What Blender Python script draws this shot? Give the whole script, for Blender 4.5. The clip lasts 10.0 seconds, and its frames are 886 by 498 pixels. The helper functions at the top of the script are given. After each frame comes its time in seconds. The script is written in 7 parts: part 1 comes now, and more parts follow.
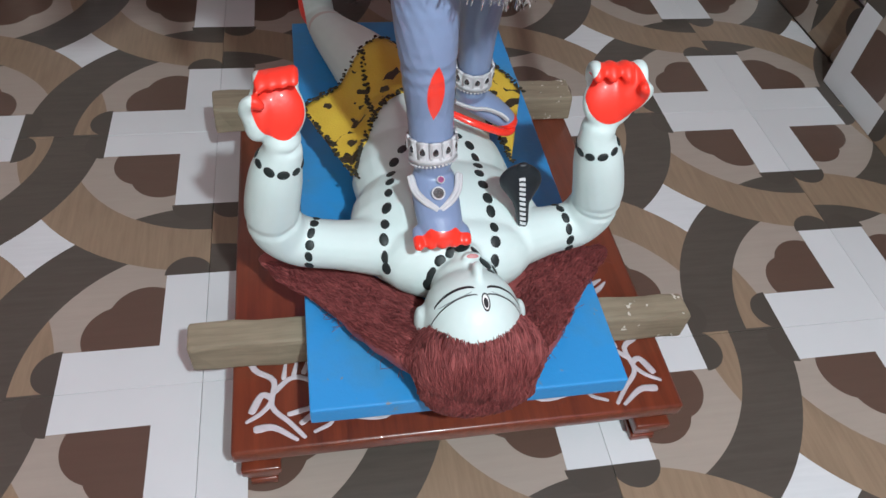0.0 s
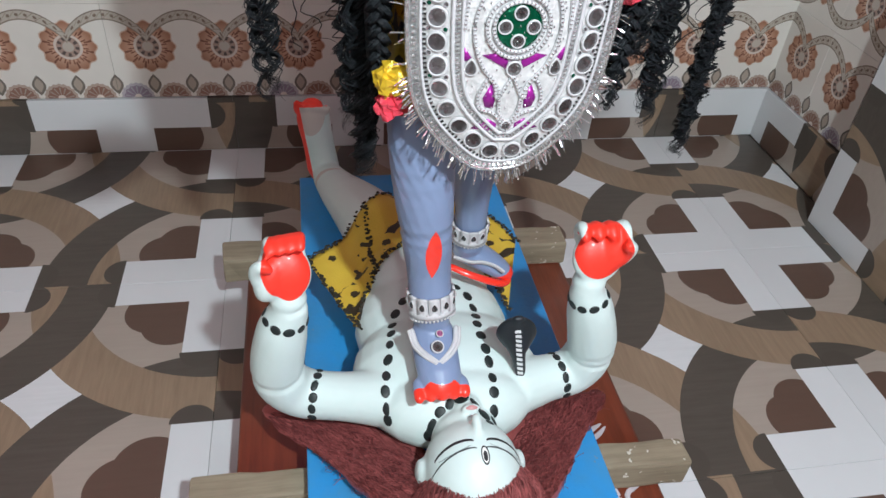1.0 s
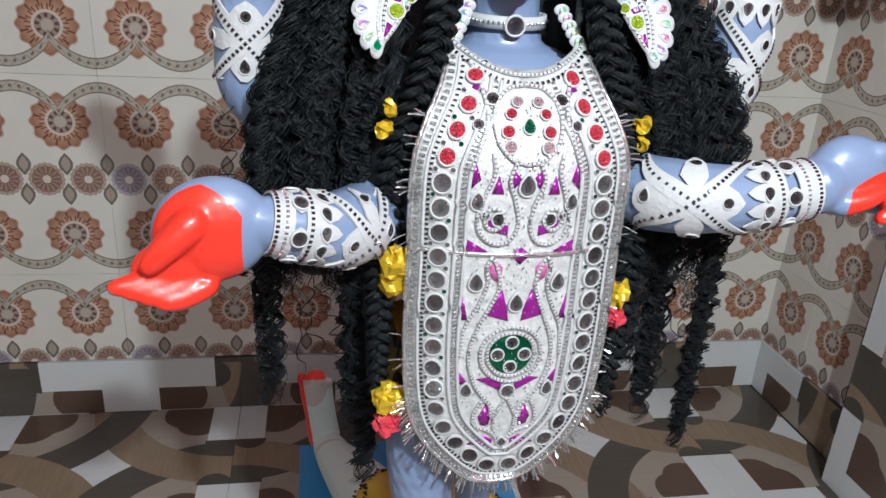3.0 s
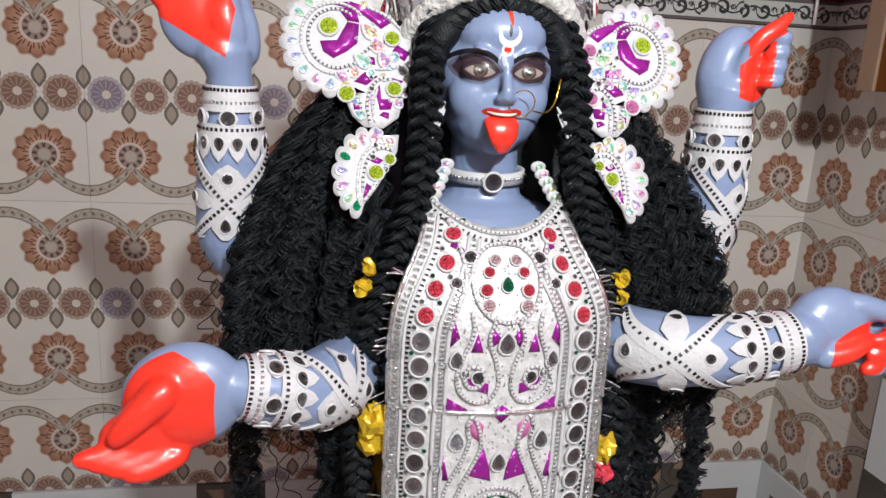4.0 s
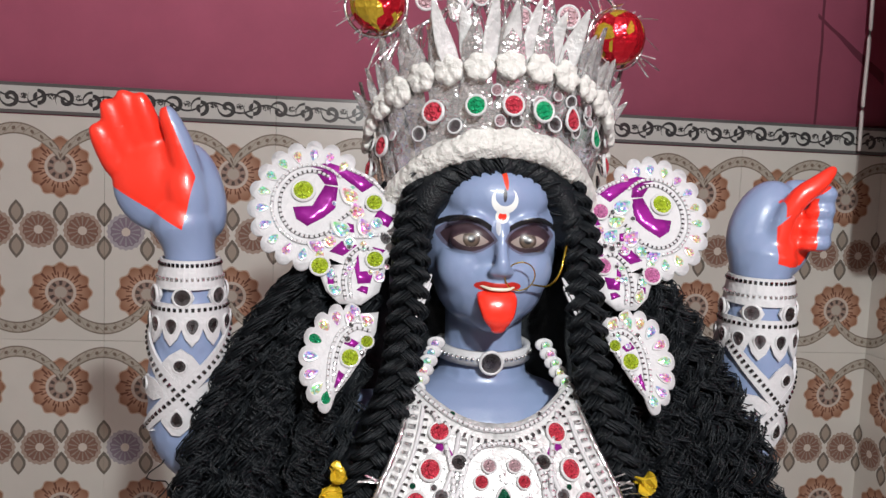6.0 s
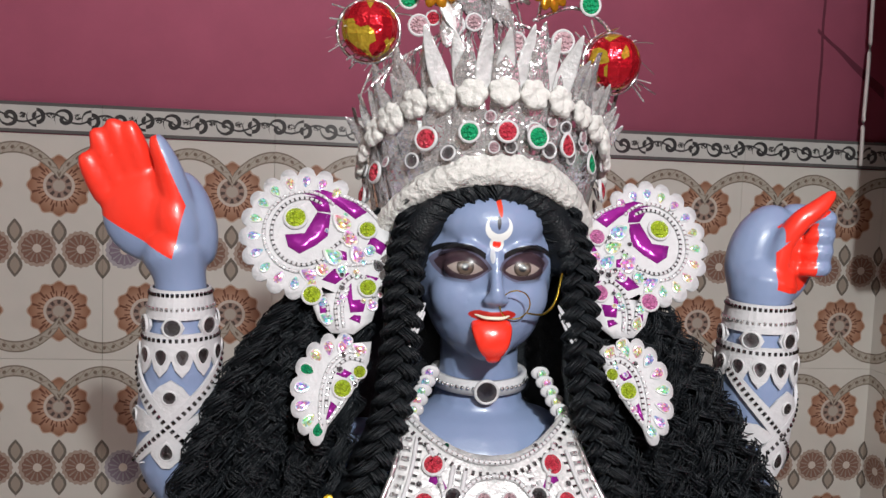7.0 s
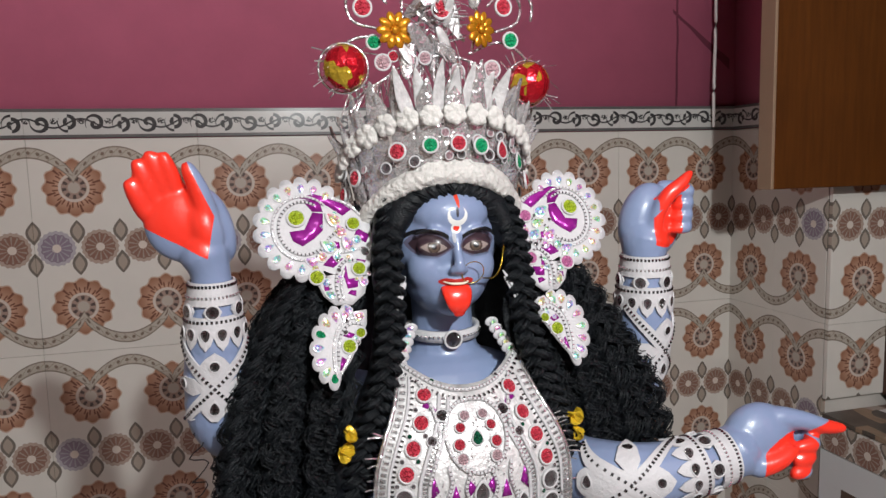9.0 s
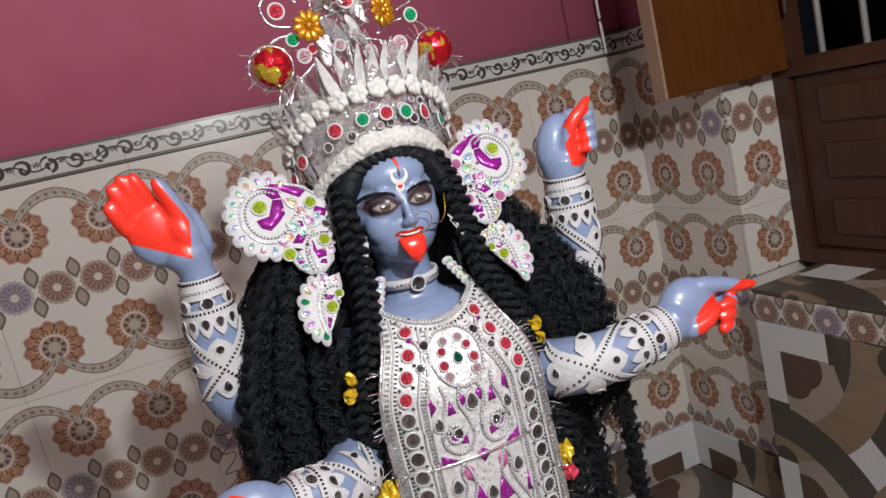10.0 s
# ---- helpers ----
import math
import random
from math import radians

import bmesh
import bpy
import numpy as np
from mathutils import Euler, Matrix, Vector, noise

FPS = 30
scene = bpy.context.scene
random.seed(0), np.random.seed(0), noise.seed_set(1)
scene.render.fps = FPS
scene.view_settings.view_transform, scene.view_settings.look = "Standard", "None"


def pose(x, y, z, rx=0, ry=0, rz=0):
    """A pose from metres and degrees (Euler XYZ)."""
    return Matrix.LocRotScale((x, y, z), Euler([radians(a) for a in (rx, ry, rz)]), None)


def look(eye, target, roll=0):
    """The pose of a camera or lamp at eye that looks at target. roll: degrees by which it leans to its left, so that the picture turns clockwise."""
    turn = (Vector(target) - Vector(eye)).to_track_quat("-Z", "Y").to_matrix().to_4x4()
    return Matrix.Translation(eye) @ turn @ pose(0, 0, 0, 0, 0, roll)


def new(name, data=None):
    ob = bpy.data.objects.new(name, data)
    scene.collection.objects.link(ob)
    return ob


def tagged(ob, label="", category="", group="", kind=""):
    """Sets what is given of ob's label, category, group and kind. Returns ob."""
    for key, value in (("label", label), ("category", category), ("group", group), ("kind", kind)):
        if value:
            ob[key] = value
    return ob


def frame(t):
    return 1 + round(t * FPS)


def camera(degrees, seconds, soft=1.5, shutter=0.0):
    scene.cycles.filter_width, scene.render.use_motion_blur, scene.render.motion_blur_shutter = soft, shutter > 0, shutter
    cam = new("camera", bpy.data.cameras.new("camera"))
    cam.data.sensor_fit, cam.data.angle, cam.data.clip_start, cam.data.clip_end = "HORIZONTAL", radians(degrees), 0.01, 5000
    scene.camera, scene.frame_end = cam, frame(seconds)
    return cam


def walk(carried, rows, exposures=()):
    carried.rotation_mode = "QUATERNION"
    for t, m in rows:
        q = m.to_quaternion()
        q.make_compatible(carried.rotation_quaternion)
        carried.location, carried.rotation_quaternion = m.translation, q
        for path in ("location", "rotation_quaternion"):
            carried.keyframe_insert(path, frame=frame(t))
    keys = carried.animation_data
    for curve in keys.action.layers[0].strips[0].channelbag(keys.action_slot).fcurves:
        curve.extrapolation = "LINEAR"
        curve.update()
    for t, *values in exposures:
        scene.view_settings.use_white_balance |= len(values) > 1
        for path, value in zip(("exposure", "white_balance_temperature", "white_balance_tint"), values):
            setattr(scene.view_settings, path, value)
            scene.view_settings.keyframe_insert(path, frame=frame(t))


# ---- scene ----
cam = camera(62.4, 10.0)
PATH = [
    (0, (0.373, 1.217, 0.673), (0.699, 2.503, -0.823), 6.8),
    (0.5, (0.374, 1.215, 0.688), (0.7, 2.629, -0.688), 5.2),
    (1, (0.374, 1.213, 0.707), (0.711, 2.74, -0.54), 4.8),
    (1.5, (0.374, 1.212, 0.723), (0.704, 2.825, -0.413), 4.2),
    (2, (0.375, 1.217, 0.738), (0.725, 2.912, -0.265), 4.4),
    (2.5, (0.376, 1.221, 0.754), (0.723, 2.993, -0.106), 3.9),
    (2.7, (0.377, 1.224, 0.759), (0.715, 3.022, -0.049), 3.5),
    (3.8, (0.385, 1.237, 0.793), (0.746, 3.136, 0.28), 3.6),
    (4, (0.388, 1.239, 0.798), (0.742, 3.152, 0.334), 3.1),
    (4.5, (0.396, 1.248, 0.811), (0.715, 3.196, 0.488), 3.3),
    (5, (0.404, 1.261, 0.825), (0.729, 3.223, 0.621), 3.7),
    (5.2, (0.407, 1.267, 0.829), (0.748, 3.227, 0.631), 3.3),
    (6.5, (0.434, 1.310, 0.826), (0.602, 3.297, 0.677), 1.9),
    (7, (0.432, 1.305, 0.835), (0.649, 3.289, 0.697), 2.1),
    (7.5, (0.425, 1.286, 0.85), (0.677, 3.266, 0.727), 0.8),
    (8, (0.412, 1.26, 0.854), (0.789, 3.216, 0.668), -0.3),
    (8.5, (0.387, 1.231, 0.86), (0.82, 3.178, 0.706), -0.4),
    (9, (0.364, 1.2, 0.856), (0.881, 3.118, 0.623), -1.4),
    (9.5, (0.344, 1.171, 0.85), (0.958, 3.057, 0.594), -1.8),
    (10, (0.331, 1.133, 0.852), (0.994, 2.991, 0.521), -13.3),
]
walk(cam, [(t, look(eye, target, roll)) for t, eye, target, roll in PATH],
     [(0.0, 0.30, 5850.0, 0.0), (1.5, 0.43, 5800.0, -2.0), (2.5, 0.18, 5750.0, -4.0), (4.0, -0.04, 6350.0, 5.0), (5.0, -0.15, 6450.0, 6.0), (7.5, -0.36, 6450.0, 6.0), (8.5, -0.38, 6450.0, 6.0), (10.0, -0.34, 6450.0, 6.0)])

# ---- light ----
world = bpy.data.worlds.new("night")
world.use_nodes = True
world.node_tree.nodes["Background"].inputs[0].default_value = (0.012, 0.014, 0.02, 1)
world.node_tree.nodes["Background"].inputs[1].default_value = 0.3
scene.world = world


def lamp(name, place, watts, radius, colour):
    data = bpy.data.lights.new(name, "POINT")
    data.energy, data.shadow_soft_size, data.color = watts, radius, colour
    ob = new(name, data)
    ob.location = place
    return ob


lamp("lamp_light", (0.59, 0.89, 1.21), 46.0, 0.02, (0.98, 0.99, 1.0))
# unseen fill lamp, added to lift the ambient level
lamp("fill_light", (0.30, -0.35, 2.02), 24.0, 0.05, (1.0, 0.96, 0.94))


# ---- node helpers ----
class Val:
    """A number in a node tree, with the usual arithmetic."""
    tree = None

    def __init__(self, socket):
        self.s = socket

    def __add__(self, o): return op("ADD", self, o)
    def __radd__(self, o): return op("ADD", o, self)
    def __sub__(self, o): return op("SUBTRACT", self, o)
    def __rsub__(self, o): return op("SUBTRACT", o, self)
    def __mul__(self, o): return op("MULTIPLY", self, o)
    def __rmul__(self, o): return op("MULTIPLY", o, self)
    def __truediv__(self, o): return op("DIVIDE", self, o)
    def __rtruediv__(self, o): return op("DIVIDE", o, self)
    def __lt__(self, o): return op("LESS_THAN", self, o)
    def __gt__(self, o): return op("GREATER_THAN", self, o)
    def __and__(self, o): return op("MULTIPLY", self, o)
    def __or__(self, o): return op("MAXIMUM", self, o)
    def __abs__(self): return op("ABSOLUTE", self)


def put(node, n, v):
    if isinstance(v, Val):
        Val.tree.links.new(v.s, node.inputs[n])
    else:
        node.inputs[n].default_value = v


def op(kind, *args):
    node = Val.tree.nodes.new("ShaderNodeMath")
    node.operation = kind
    for n, v in enumerate(args):
        put(node, n, v)
    return Val(node.outputs[0])


def hyp(a, b): return op("SQRT", a * a + b * b)
def wrap(a, period): return op("WRAP", a, period / 2, -period / 2)
def inv(a): return 1.0 - a
def ramp(a, lo, hi): return op("MINIMUM", op("MAXIMUM", (a - lo) / (hi - lo), 0.0), 1.0)


def mix(f, a, b):
    node = Val.tree.nodes.new("ShaderNodeMix")
    node.data_type = "RGBA"
    for n, v in ((0, f), (6, a), (7, b)):
        put(node, n, (*v, 1) if isinstance(v, tuple) else v)
    return Val(node.outputs[2])


def tint(colour, f):
    """colour times a number."""
    node = Val.tree.nodes.new("ShaderNodeVectorMath")
    node.operation = "SCALE"
    put(node, 0, colour)
    put(node, 3, f)
    return Val(node.outputs[0])


def coords(kind="world"):
    tree = Val.tree
    if kind == "world":
        src = tree.nodes.new("ShaderNodeNewGeometry").outputs["Position"]
    else:
        src = tree.nodes.new("ShaderNodeTexCoord").outputs["Object"]
    sep = tree.nodes.new("ShaderNodeSeparateXYZ")
    tree.links.new(src, sep.inputs[0])
    return [Val(o) for o in sep.outputs], Val(src)


def stretch(vec, sx, sy, sz):
    node = Val.tree.nodes.new("ShaderNodeVectorMath")
    node.operation = "MULTIPLY"
    put(node, 0, vec)
    node.inputs[1].default_value = (sx, sy, sz)
    return Val(node.outputs[0])


def grain(vec, scale, detail=3.0, rough=0.55):
    node = Val.tree.nodes.new("ShaderNodeTexNoise")
    put(node, 0, vec)
    node.inputs["Scale"].default_value = scale
    node.inputs["Detail"].default_value = detail
    node.inputs["Roughness"].default_value = rough
    return Val(node.outputs["Fac"])


def rand():
    return Val(Val.tree.nodes.new("ShaderNodeObjectInfo").outputs["Random"])


def island():
    return Val(Val.tree.nodes.new("ShaderNodeNewGeometry").outputs["Random Per Island"])


def begin(name):
    mat = bpy.data.materials.new(name)
    mat.use_nodes = True
    Val.tree = mat.node_tree
    return mat


def finish(mat, colour, rough=0.5, metal=0.0, bump=None, depth=0.001, coat=0.0, spec=0.5):
    b = mat.node_tree.nodes["Principled BSDF"]
    for key, v in (("Base Color", colour), ("Roughness", rough), ("Metallic", metal), ("Coat Weight", coat), ("Specular IOR Level", spec)):
        if isinstance(v, Val):
            mat.node_tree.links.new(v.s, b.inputs[key])
        else:
            b.inputs[key].default_value = (*v, 1) if isinstance(v, tuple) else v
    b.inputs["Coat Roughness"].default_value = 0.08
    if bump is not None:
        node = mat.node_tree.nodes.new("ShaderNodeBump")
        node.inputs["Distance"].default_value = depth
        mat.node_tree.links.new(bump.s, node.inputs["Height"])
        mat.node_tree.links.new(node.outputs[0], b.inputs["Normal"])
    return mat


def plain(name, colour, rough=0.5, metal=0.0, vary=0.15, scale=60.0, depth=0.0004, coat=0.0, spec=0.5):
    """A surface of one colour with grain at two scales and a fine relief."""
    mat = begin(name)
    _, vec = coords("object")
    a, b = grain(vec, scale, 4), grain(vec, scale / 9, 2)
    f = 1.0 - vary + (a * 0.9 + b * 1.1) * vary
    base = Val.tree.nodes.new("ShaderNodeRGB")
    base.outputs[0].default_value = (*colour, 1)
    return finish(mat, tint(Val(base.outputs[0]), f), op("ADD", rough - 0.06, b * 0.12), metal, a, depth, coat, spec)


# ---- materials ----
def floor_material(name, lie):
    """Printed floor tile; lie: which way the print runs on it."""
    mat = begin(name)
    (x, y, z), vec = coords()
    px, py = {"floor": (x, y), "skirt": (x + 0.185, z + 1.548), "return": (z + 0.143, y - 0.362), "plinth": (z + 0.243, y - 0.067)}[lie]
    u = wrap((px - 0.243) / 0.4, 1.0)
    v = wrap((py - 1.641) / 0.4, 1.0)
    au, av = abs(u), abs(v)
    r0, ru, rv = hyp(u, v), hyp(1.0 - au, v), hyp(u, 1.0 - av)
    R1, R2 = 0.47, 0.632
    ring0 = (r0 > R1) & (r0 < R2)
    ringu, ringv = ru < R2, rv < R2
    same = (u * v) > 0.0
    near = ringu | ringv
    over_v, over_u = ring0 & ringv, ring0 & ringu
    tan_m = (((ring0 & same) | (near & inv(same))) & inv(over_u)) | over_v
    dark_m = ring0 | near
    lobe = ((hyp(au - 0.220, av - 0.160) < 0.100) | (hyp(au - 0.160, av - 0.220) < 0.100) | ((au < 0.24) & (av < 0.24))) & (r0 < R1)
    cross = ((au < 0.117) & (av < 0.358)) | ((av < 0.117) & (au < 0.358))
    caps = ((hyp(au - 0.058, av - 0.358) < 0.066) & (av > 0.358)) | ((hyp(av - 0.058, au - 0.358) < 0.066) & (au > 0.358))
    g = grain(stretch(vec, 14, 150, 60), 1.0, 4, 0.6)
    g2 = grain(stretch(vec, 150, 14, 60), 1.0, 4, 0.6)
    blotch = grain(vec, 9.0, 3)
    wood = 0.55 + 0.6 * g + 0.3 * blotch
    wood2 = 0.55 + 0.6 * g2 + 0.3 * blotch
    white, beige, brown, tan, dark = (0.64, 0.65, 0.665), (0.350, 0.298, 0.255), (0.104, 0.063, 0.047), (0.253, 0.182, 0.122), (0.078, 0.066, 0.055)
    c = mix(r0 < R1, white, beige)
    c = mix(lobe, c, brown)
    c = tint(c, 0.8 + 0.2 * g + 0.16 * blotch)
    c = mix(dark_m, c, tint(mix(0.0, dark, dark), wood))
    c = mix(tan_m, c, tint(mix(0.0, tan, tan), wood2))
    c = mix(cross, c, tint(mix(0.0, white, white), 0.92 + 0.12 * blotch))
    c = mix(caps, c, tint(mix(0.0, dark, dark), 0.75 + 0.3 * blotch))
    c = tint(c, 0.95 + 0.1 * rand())
    dust = grain(vec, 55.0, 4)
    return finish(mat, c, 0.27 + 0.2 * dust, 0.0, grain(vec, 500.0, 2), 0.00008)


def wall_tile_material(name, along):
    """Printed ceramic wall tile; along: the axis on which the pattern runs, and its shift."""
    mat = begin(name)
    (x, y, z), vec = coords()
    s = (x, y)[along[0]] - along[1]
    zz = wrap(z - 0.263, 0.32)
    h = abs(zz)
    xx = wrap(s, 0.12)
    # large rosettes
    dy = h - 0.070
    fr, ang = hyp(xx, dy), op("ARCTAN2", xx, dy)
    lobe12 = op("COSINE", ang * 12.0)
    edge = 0.0425 + 0.0022 * lobe12
    petal = fr < edge
    split = (op("COSINE", ang * 12.0) < -0.86) & (fr > 0.026)
    inner_lines = (op("COSINE", ang * 24.0) < -0.6) & (fr > 0.020) & (fr < 0.030)
    paper = (0.66, 0.625, 0.58)
    c = mix(0.0, paper, paper)
    c = mix(petal, c, mix(ramp(fr, 0.022, 0.044), (0.50, 0.30, 0.21), (0.265, 0.118, 0.07)))
    c = mix(petal & (split | inner_lines), c, (0.17, 0.075, 0.05))
    c = mix((fr < edge) & (fr > edge - 0.0022), c, (0.50, 0.36, 0.28))
    c = mix(fr < 0.0215, c, (0.58, 0.50, 0.44))
    c = mix(fr < 0.0175, c, (0.34, 0.24, 0.20))
    c = mix((fr < 0.0165) & (fr > 0.0105) & (op("COSINE", ang * 9.0) > 0.1), c, (0.10, 0.075, 0.07))
    c = mix(fr < 0.0085, c, (0.45, 0.39, 0.34))
    # scrolls between the rosettes
    arch = op("POWER", abs(op("SINE", xx * (math.pi / 0.12))), 0.72)
    sc = h - (0.070 - 0.014 - 0.0385 * arch)
    band = abs(sc) < 0.0083
    c = mix(band, c, (0.43, 0.385, 0.33))
    c = mix(band & (abs(sc) > 0.0062), c, (0.225, 0.185, 0.15))
    bead = hyp(wrap(s, 0.0125), sc) < 0.0026
    c = mix(bead & band, c, (0.20, 0.15, 0.12))
    rib = (abs(wrap(s + sc, 0.0125) - 0.005) < 0.0006) & (abs(sc) < 0.006)
    c = mix(rib, c, (0.27, 0.22, 0.18))
    # band of small flowers
    k = 0.16 - h
    bx = wrap(s - 0.03, 0.06)
    br, ba = hyp(bx, k), op("ARCTAN2", bx, k)
    which = op("GREATER_THAN", wrap(s, 0.24), 0.0) & op("GREATER_THAN", wrap(s - 0.03 - 0.03, 0.12), 0.0)
    lx = wrap(s, 0.06)
    leaf = (abs(lx) < (0.0105 * op("SINE", ramp(k, 0.006, 0.042) * math.pi))) & (k < 0.042)
    core = (abs(lx) < (0.0066 * op("SINE", ramp(k, 0.012, 0.037) * math.pi))) & (k < 0.037)
    c = mix(leaf, c, (0.17, 0.145, 0.125))
    c = mix(core, c, (0.36, 0.30, 0.25))
    rim = mix(which, (0.40, 0.31, 0.26), (0.40, 0.37, 0.40))
    mid = mix(which, (0.235, 0.13, 0.10), (0.235, 0.185, 0.235))
    c = mix(br < 0.0262 + 0.0008 * op("COSINE", ba * 20.0), c, rim)
    c = mix((br < 0.0212 + 0.0008 * op("COSINE", ba * 14.0)), c, mid)
    c = mix((br < 0.0202) & (br > 0.0065) & (op("COSINE", ba * 14.0) > 0.55), c, tint(rim, 0.8))
    c = mix(br < 0.0062, c, (0.62, 0.54, 0.48))
    c = tint(c, 0.93 + 0.10 * grain(vec, 26.0, 3) + 0.05 * rand())
    return finish(mat, c, 0.16 + 0.12 * grain(vec, 40.0, 3), 0.0, grain(vec, 160.0, 2), 0.00012)


def border_material():
    mat = begin("border_tile")
    (x, y, z), vec = coords()
    s = x + y
    k = z - 0.9275
    sw = wrap(s, 0.074)
    up = op("SIGN", wrap(s, 0.148))
    wave = k - 0.0065 * op("SINE", s * (2 * math.pi / 0.074))
    vine = abs(wave) < 0.0014
    spiral_r, spiral_a = hyp(wrap(s, 0.037), k), op("ARCTAN2", wrap(s, 0.037), k * up)
    swirl = (op("COSINE", spiral_a + spiral_r * 520.0) > 0.05) & (spiral_r < 0.0135)
    leafy = (hyp(wrap(s - 0.0185, 0.037), (k - 0.003) * 1.2) < 0.0052) & (grain(vec, 380.0, 1) > 0.45)
    lines = (abs(k) > 0.0165)
    c = mix(vine | swirl | leafy, (0.56, 0.55, 0.53), (0.05, 0.048, 0.05))
    c = mix(lines, c, (0.12, 0.115, 0.115))
    c = tint(c, 0.9 + 0.2 * grain(vec, 30.0, 3))
    return finish(mat, c, 0.2)


FLOOR = floor_material("printed_floor_tile", "floor")
SKIRT = floor_material("printed_skirting_tile", "skirt")
SKIRT_SIDE = floor_material("printed_skirting_tile_return", "return")
PLINTH = floor_material("printed_plinth_tile", "plinth")
WALL_BACK = wall_tile_material("printed_wall_tile_back", (0, 0.0))
WALL_SIDE = wall_tile_material("printed_wall_tile_side", (1, 2.34))
WALL_REVEAL = wall_tile_material("printed_wall_tile_reveal", (0, 1.322))
SILL_BAND = wall_tile_material("printed_band_tile", (1, 2.105))
BORDER = border_material()
PINK = plain("pink_distemper", (0.60, 0.155, 0.255), 0.55, vary=0.25, scale=18, depth=0.0006)


def shadow_lined_pink():
    """Pink distemper of uneven tone, with two thin cast shadows painted in as dark lines."""
    mat = begin("pink_distemper_with_painted_shadows")
    (x, y, z), vec = coords()
    a, b = grain(vec, 18.0, 4), grain(vec, 2.5, 3)
    wob = 0.006 * (grain(vec, 14.0, 2) - 0.5)
    upright = (abs(x - 1.139 + wob) < 0.0022) & (z > 0.95)
    slant = (abs(z - 1.100 + (x - 1.155) * 0.78 + wob) < (0.0035 + 0.006 * ramp(x, 1.16, 1.24))) & (x > 1.13) & (x < 1.25)
    c = tint(mix(0.0, (0.60, 0.155, 0.255), (0.60, 0.155, 0.255)), 0.72 + 0.24 * a + 0.28 * b)
    c = mix((upright | slant) * 0.75, c, (0.16, 0.035, 0.06))
    return finish(mat, c, 0.5 + 0.12 * b, 0.0, a, 0.0006)


PINK_BACK = shadow_lined_pink()
CREAM = plain("cream_plaster", (0.62, 0.56, 0.50), 0.8, vary=0.2, scale=14)
GROUT = plain("grout", (0.30, 0.26, 0.23), 0.9)
WALL_GROUT = plain("white_grout", (0.56, 0.52, 0.48), 0.9)
CEIL = plain("whitewash", (0.62, 0.58, 0.56), 0.85)


def wood_material(name, light, dark, axis, rough=0.35, coat=0.2, spec=0.5):
    mat = begin(name)
    _, vec = coords("object")
    sc = [110.0, 110.0, 110.0]
    sc[axis] = 7.0
    g = grain(stretch(vec, *sc), 1.0, 5, 0.65)
    b = grain(vec, 7.0, 3)
    c = mix(ramp(g * 0.75 + b * 0.4, 0.35, 0.8), dark, light)
    return finish(mat, c, rough + 0.12 * b, 0.0, g, 0.0004, coat, spec)


STOOL = wood_material("red_brown_varnish", (0.205, 0.044, 0.018), (0.085, 0.018, 0.009), 1, 0.26, 0.4)
SHUTTER = wood_material("brown_varnished_wood", (0.120, 0.038, 0.006), (0.070, 0.021, 0.004), 2, 0.5, 0.0, 0.15)
SHUTTER_DARK = wood_material("dark_brown_painted_wood", (0.070, 0.024, 0.011), (0.034, 0.012, 0.007), 2, 0.45, 0.1)
IRON = plain("painted_iron", (0.30, 0.29, 0.28), 0.5, 0.3)


# ---- mesh helpers ----
def mesh_of(bm, name, mats, smooth=True):
    me = bpy.data.meshes.new(name)
    bm.to_mesh(me)
    bm.free()
    for m in (mats if isinstance(mats, (list, tuple)) else [mats]):
        me.materials.append(m)
    if smooth:
        me.shade_smooth()
    return me


def part(name, bm, mat, parent, label="", smooth=True):
    me = bm if isinstance(bm, bpy.types.Mesh) else mesh_of(bm, name, mat, smooth)
    ob = new(name, me)
    ob.parent = parent
    if label:
        ob["label"] = label
    return ob


def thing(name, bm, mat, label, category, group="", kind="", smooth=True):
    me = bm if isinstance(bm, bpy.types.Mesh) else mesh_of(bm, name, mat, smooth)
    return tagged(new(name, me), label, category, group, kind)


def empty(name, label, category, group=""):
    return tagged(new(name), label, category, group)


def box(x0, x1, y0, y1, z0, z1, bevel=0.0, bm=None):
    own = bmesh.new()
    bmesh.ops.create_cube(own, size=1.0, matrix=Matrix.LocRotScale(((x0 + x1) / 2, (y0 + y1) / 2, (z0 + z1) / 2), None, (x1 - x0, y1 - y0, z1 - z0)))
    if bevel:
        bmesh.ops.bevel(own, geom=own.edges[:], offset=bevel, segments=2, affect="EDGES", profile=0.6)
    return merge(bm, own)


def merge(bm, own):
    if bm is None:
        return own
    me = bpy.data.meshes.new("tmp")
    own.to_mesh(me)
    own.free()
    bm.from_mesh(me)
    bpy.data.meshes.remove(me)
    return bm


def slab(bm, m, x0, x1, y0, y1, z0, z1, bevel=0.0):
    own = box(x0, x1, y0, y1, z0, z1, bevel)
    own.transform(m)
    return merge(bm, own)


def spline(points, steps=8):
    """Catmull-Rom through points of any size."""
    p = np.array(points, float)
    p = np.vstack([2 * p[0] - p[1], p, 2 * p[-1] - p[-2]])
    out = []
    for i in range(1, len(p) - 2):
        for k in range(steps):
            t = k / steps
            a, b, c, d = p[i - 1], p[i], p[i + 1], p[i + 2]
            out.append(0.5 * (2 * b + (c - a) * t + (2 * a - 5 * b + 4 * c - d) * t * t + (3 * b - a - 3 * c + d) * t ** 3))
    out.append(p[-2])
    return np.array(out)


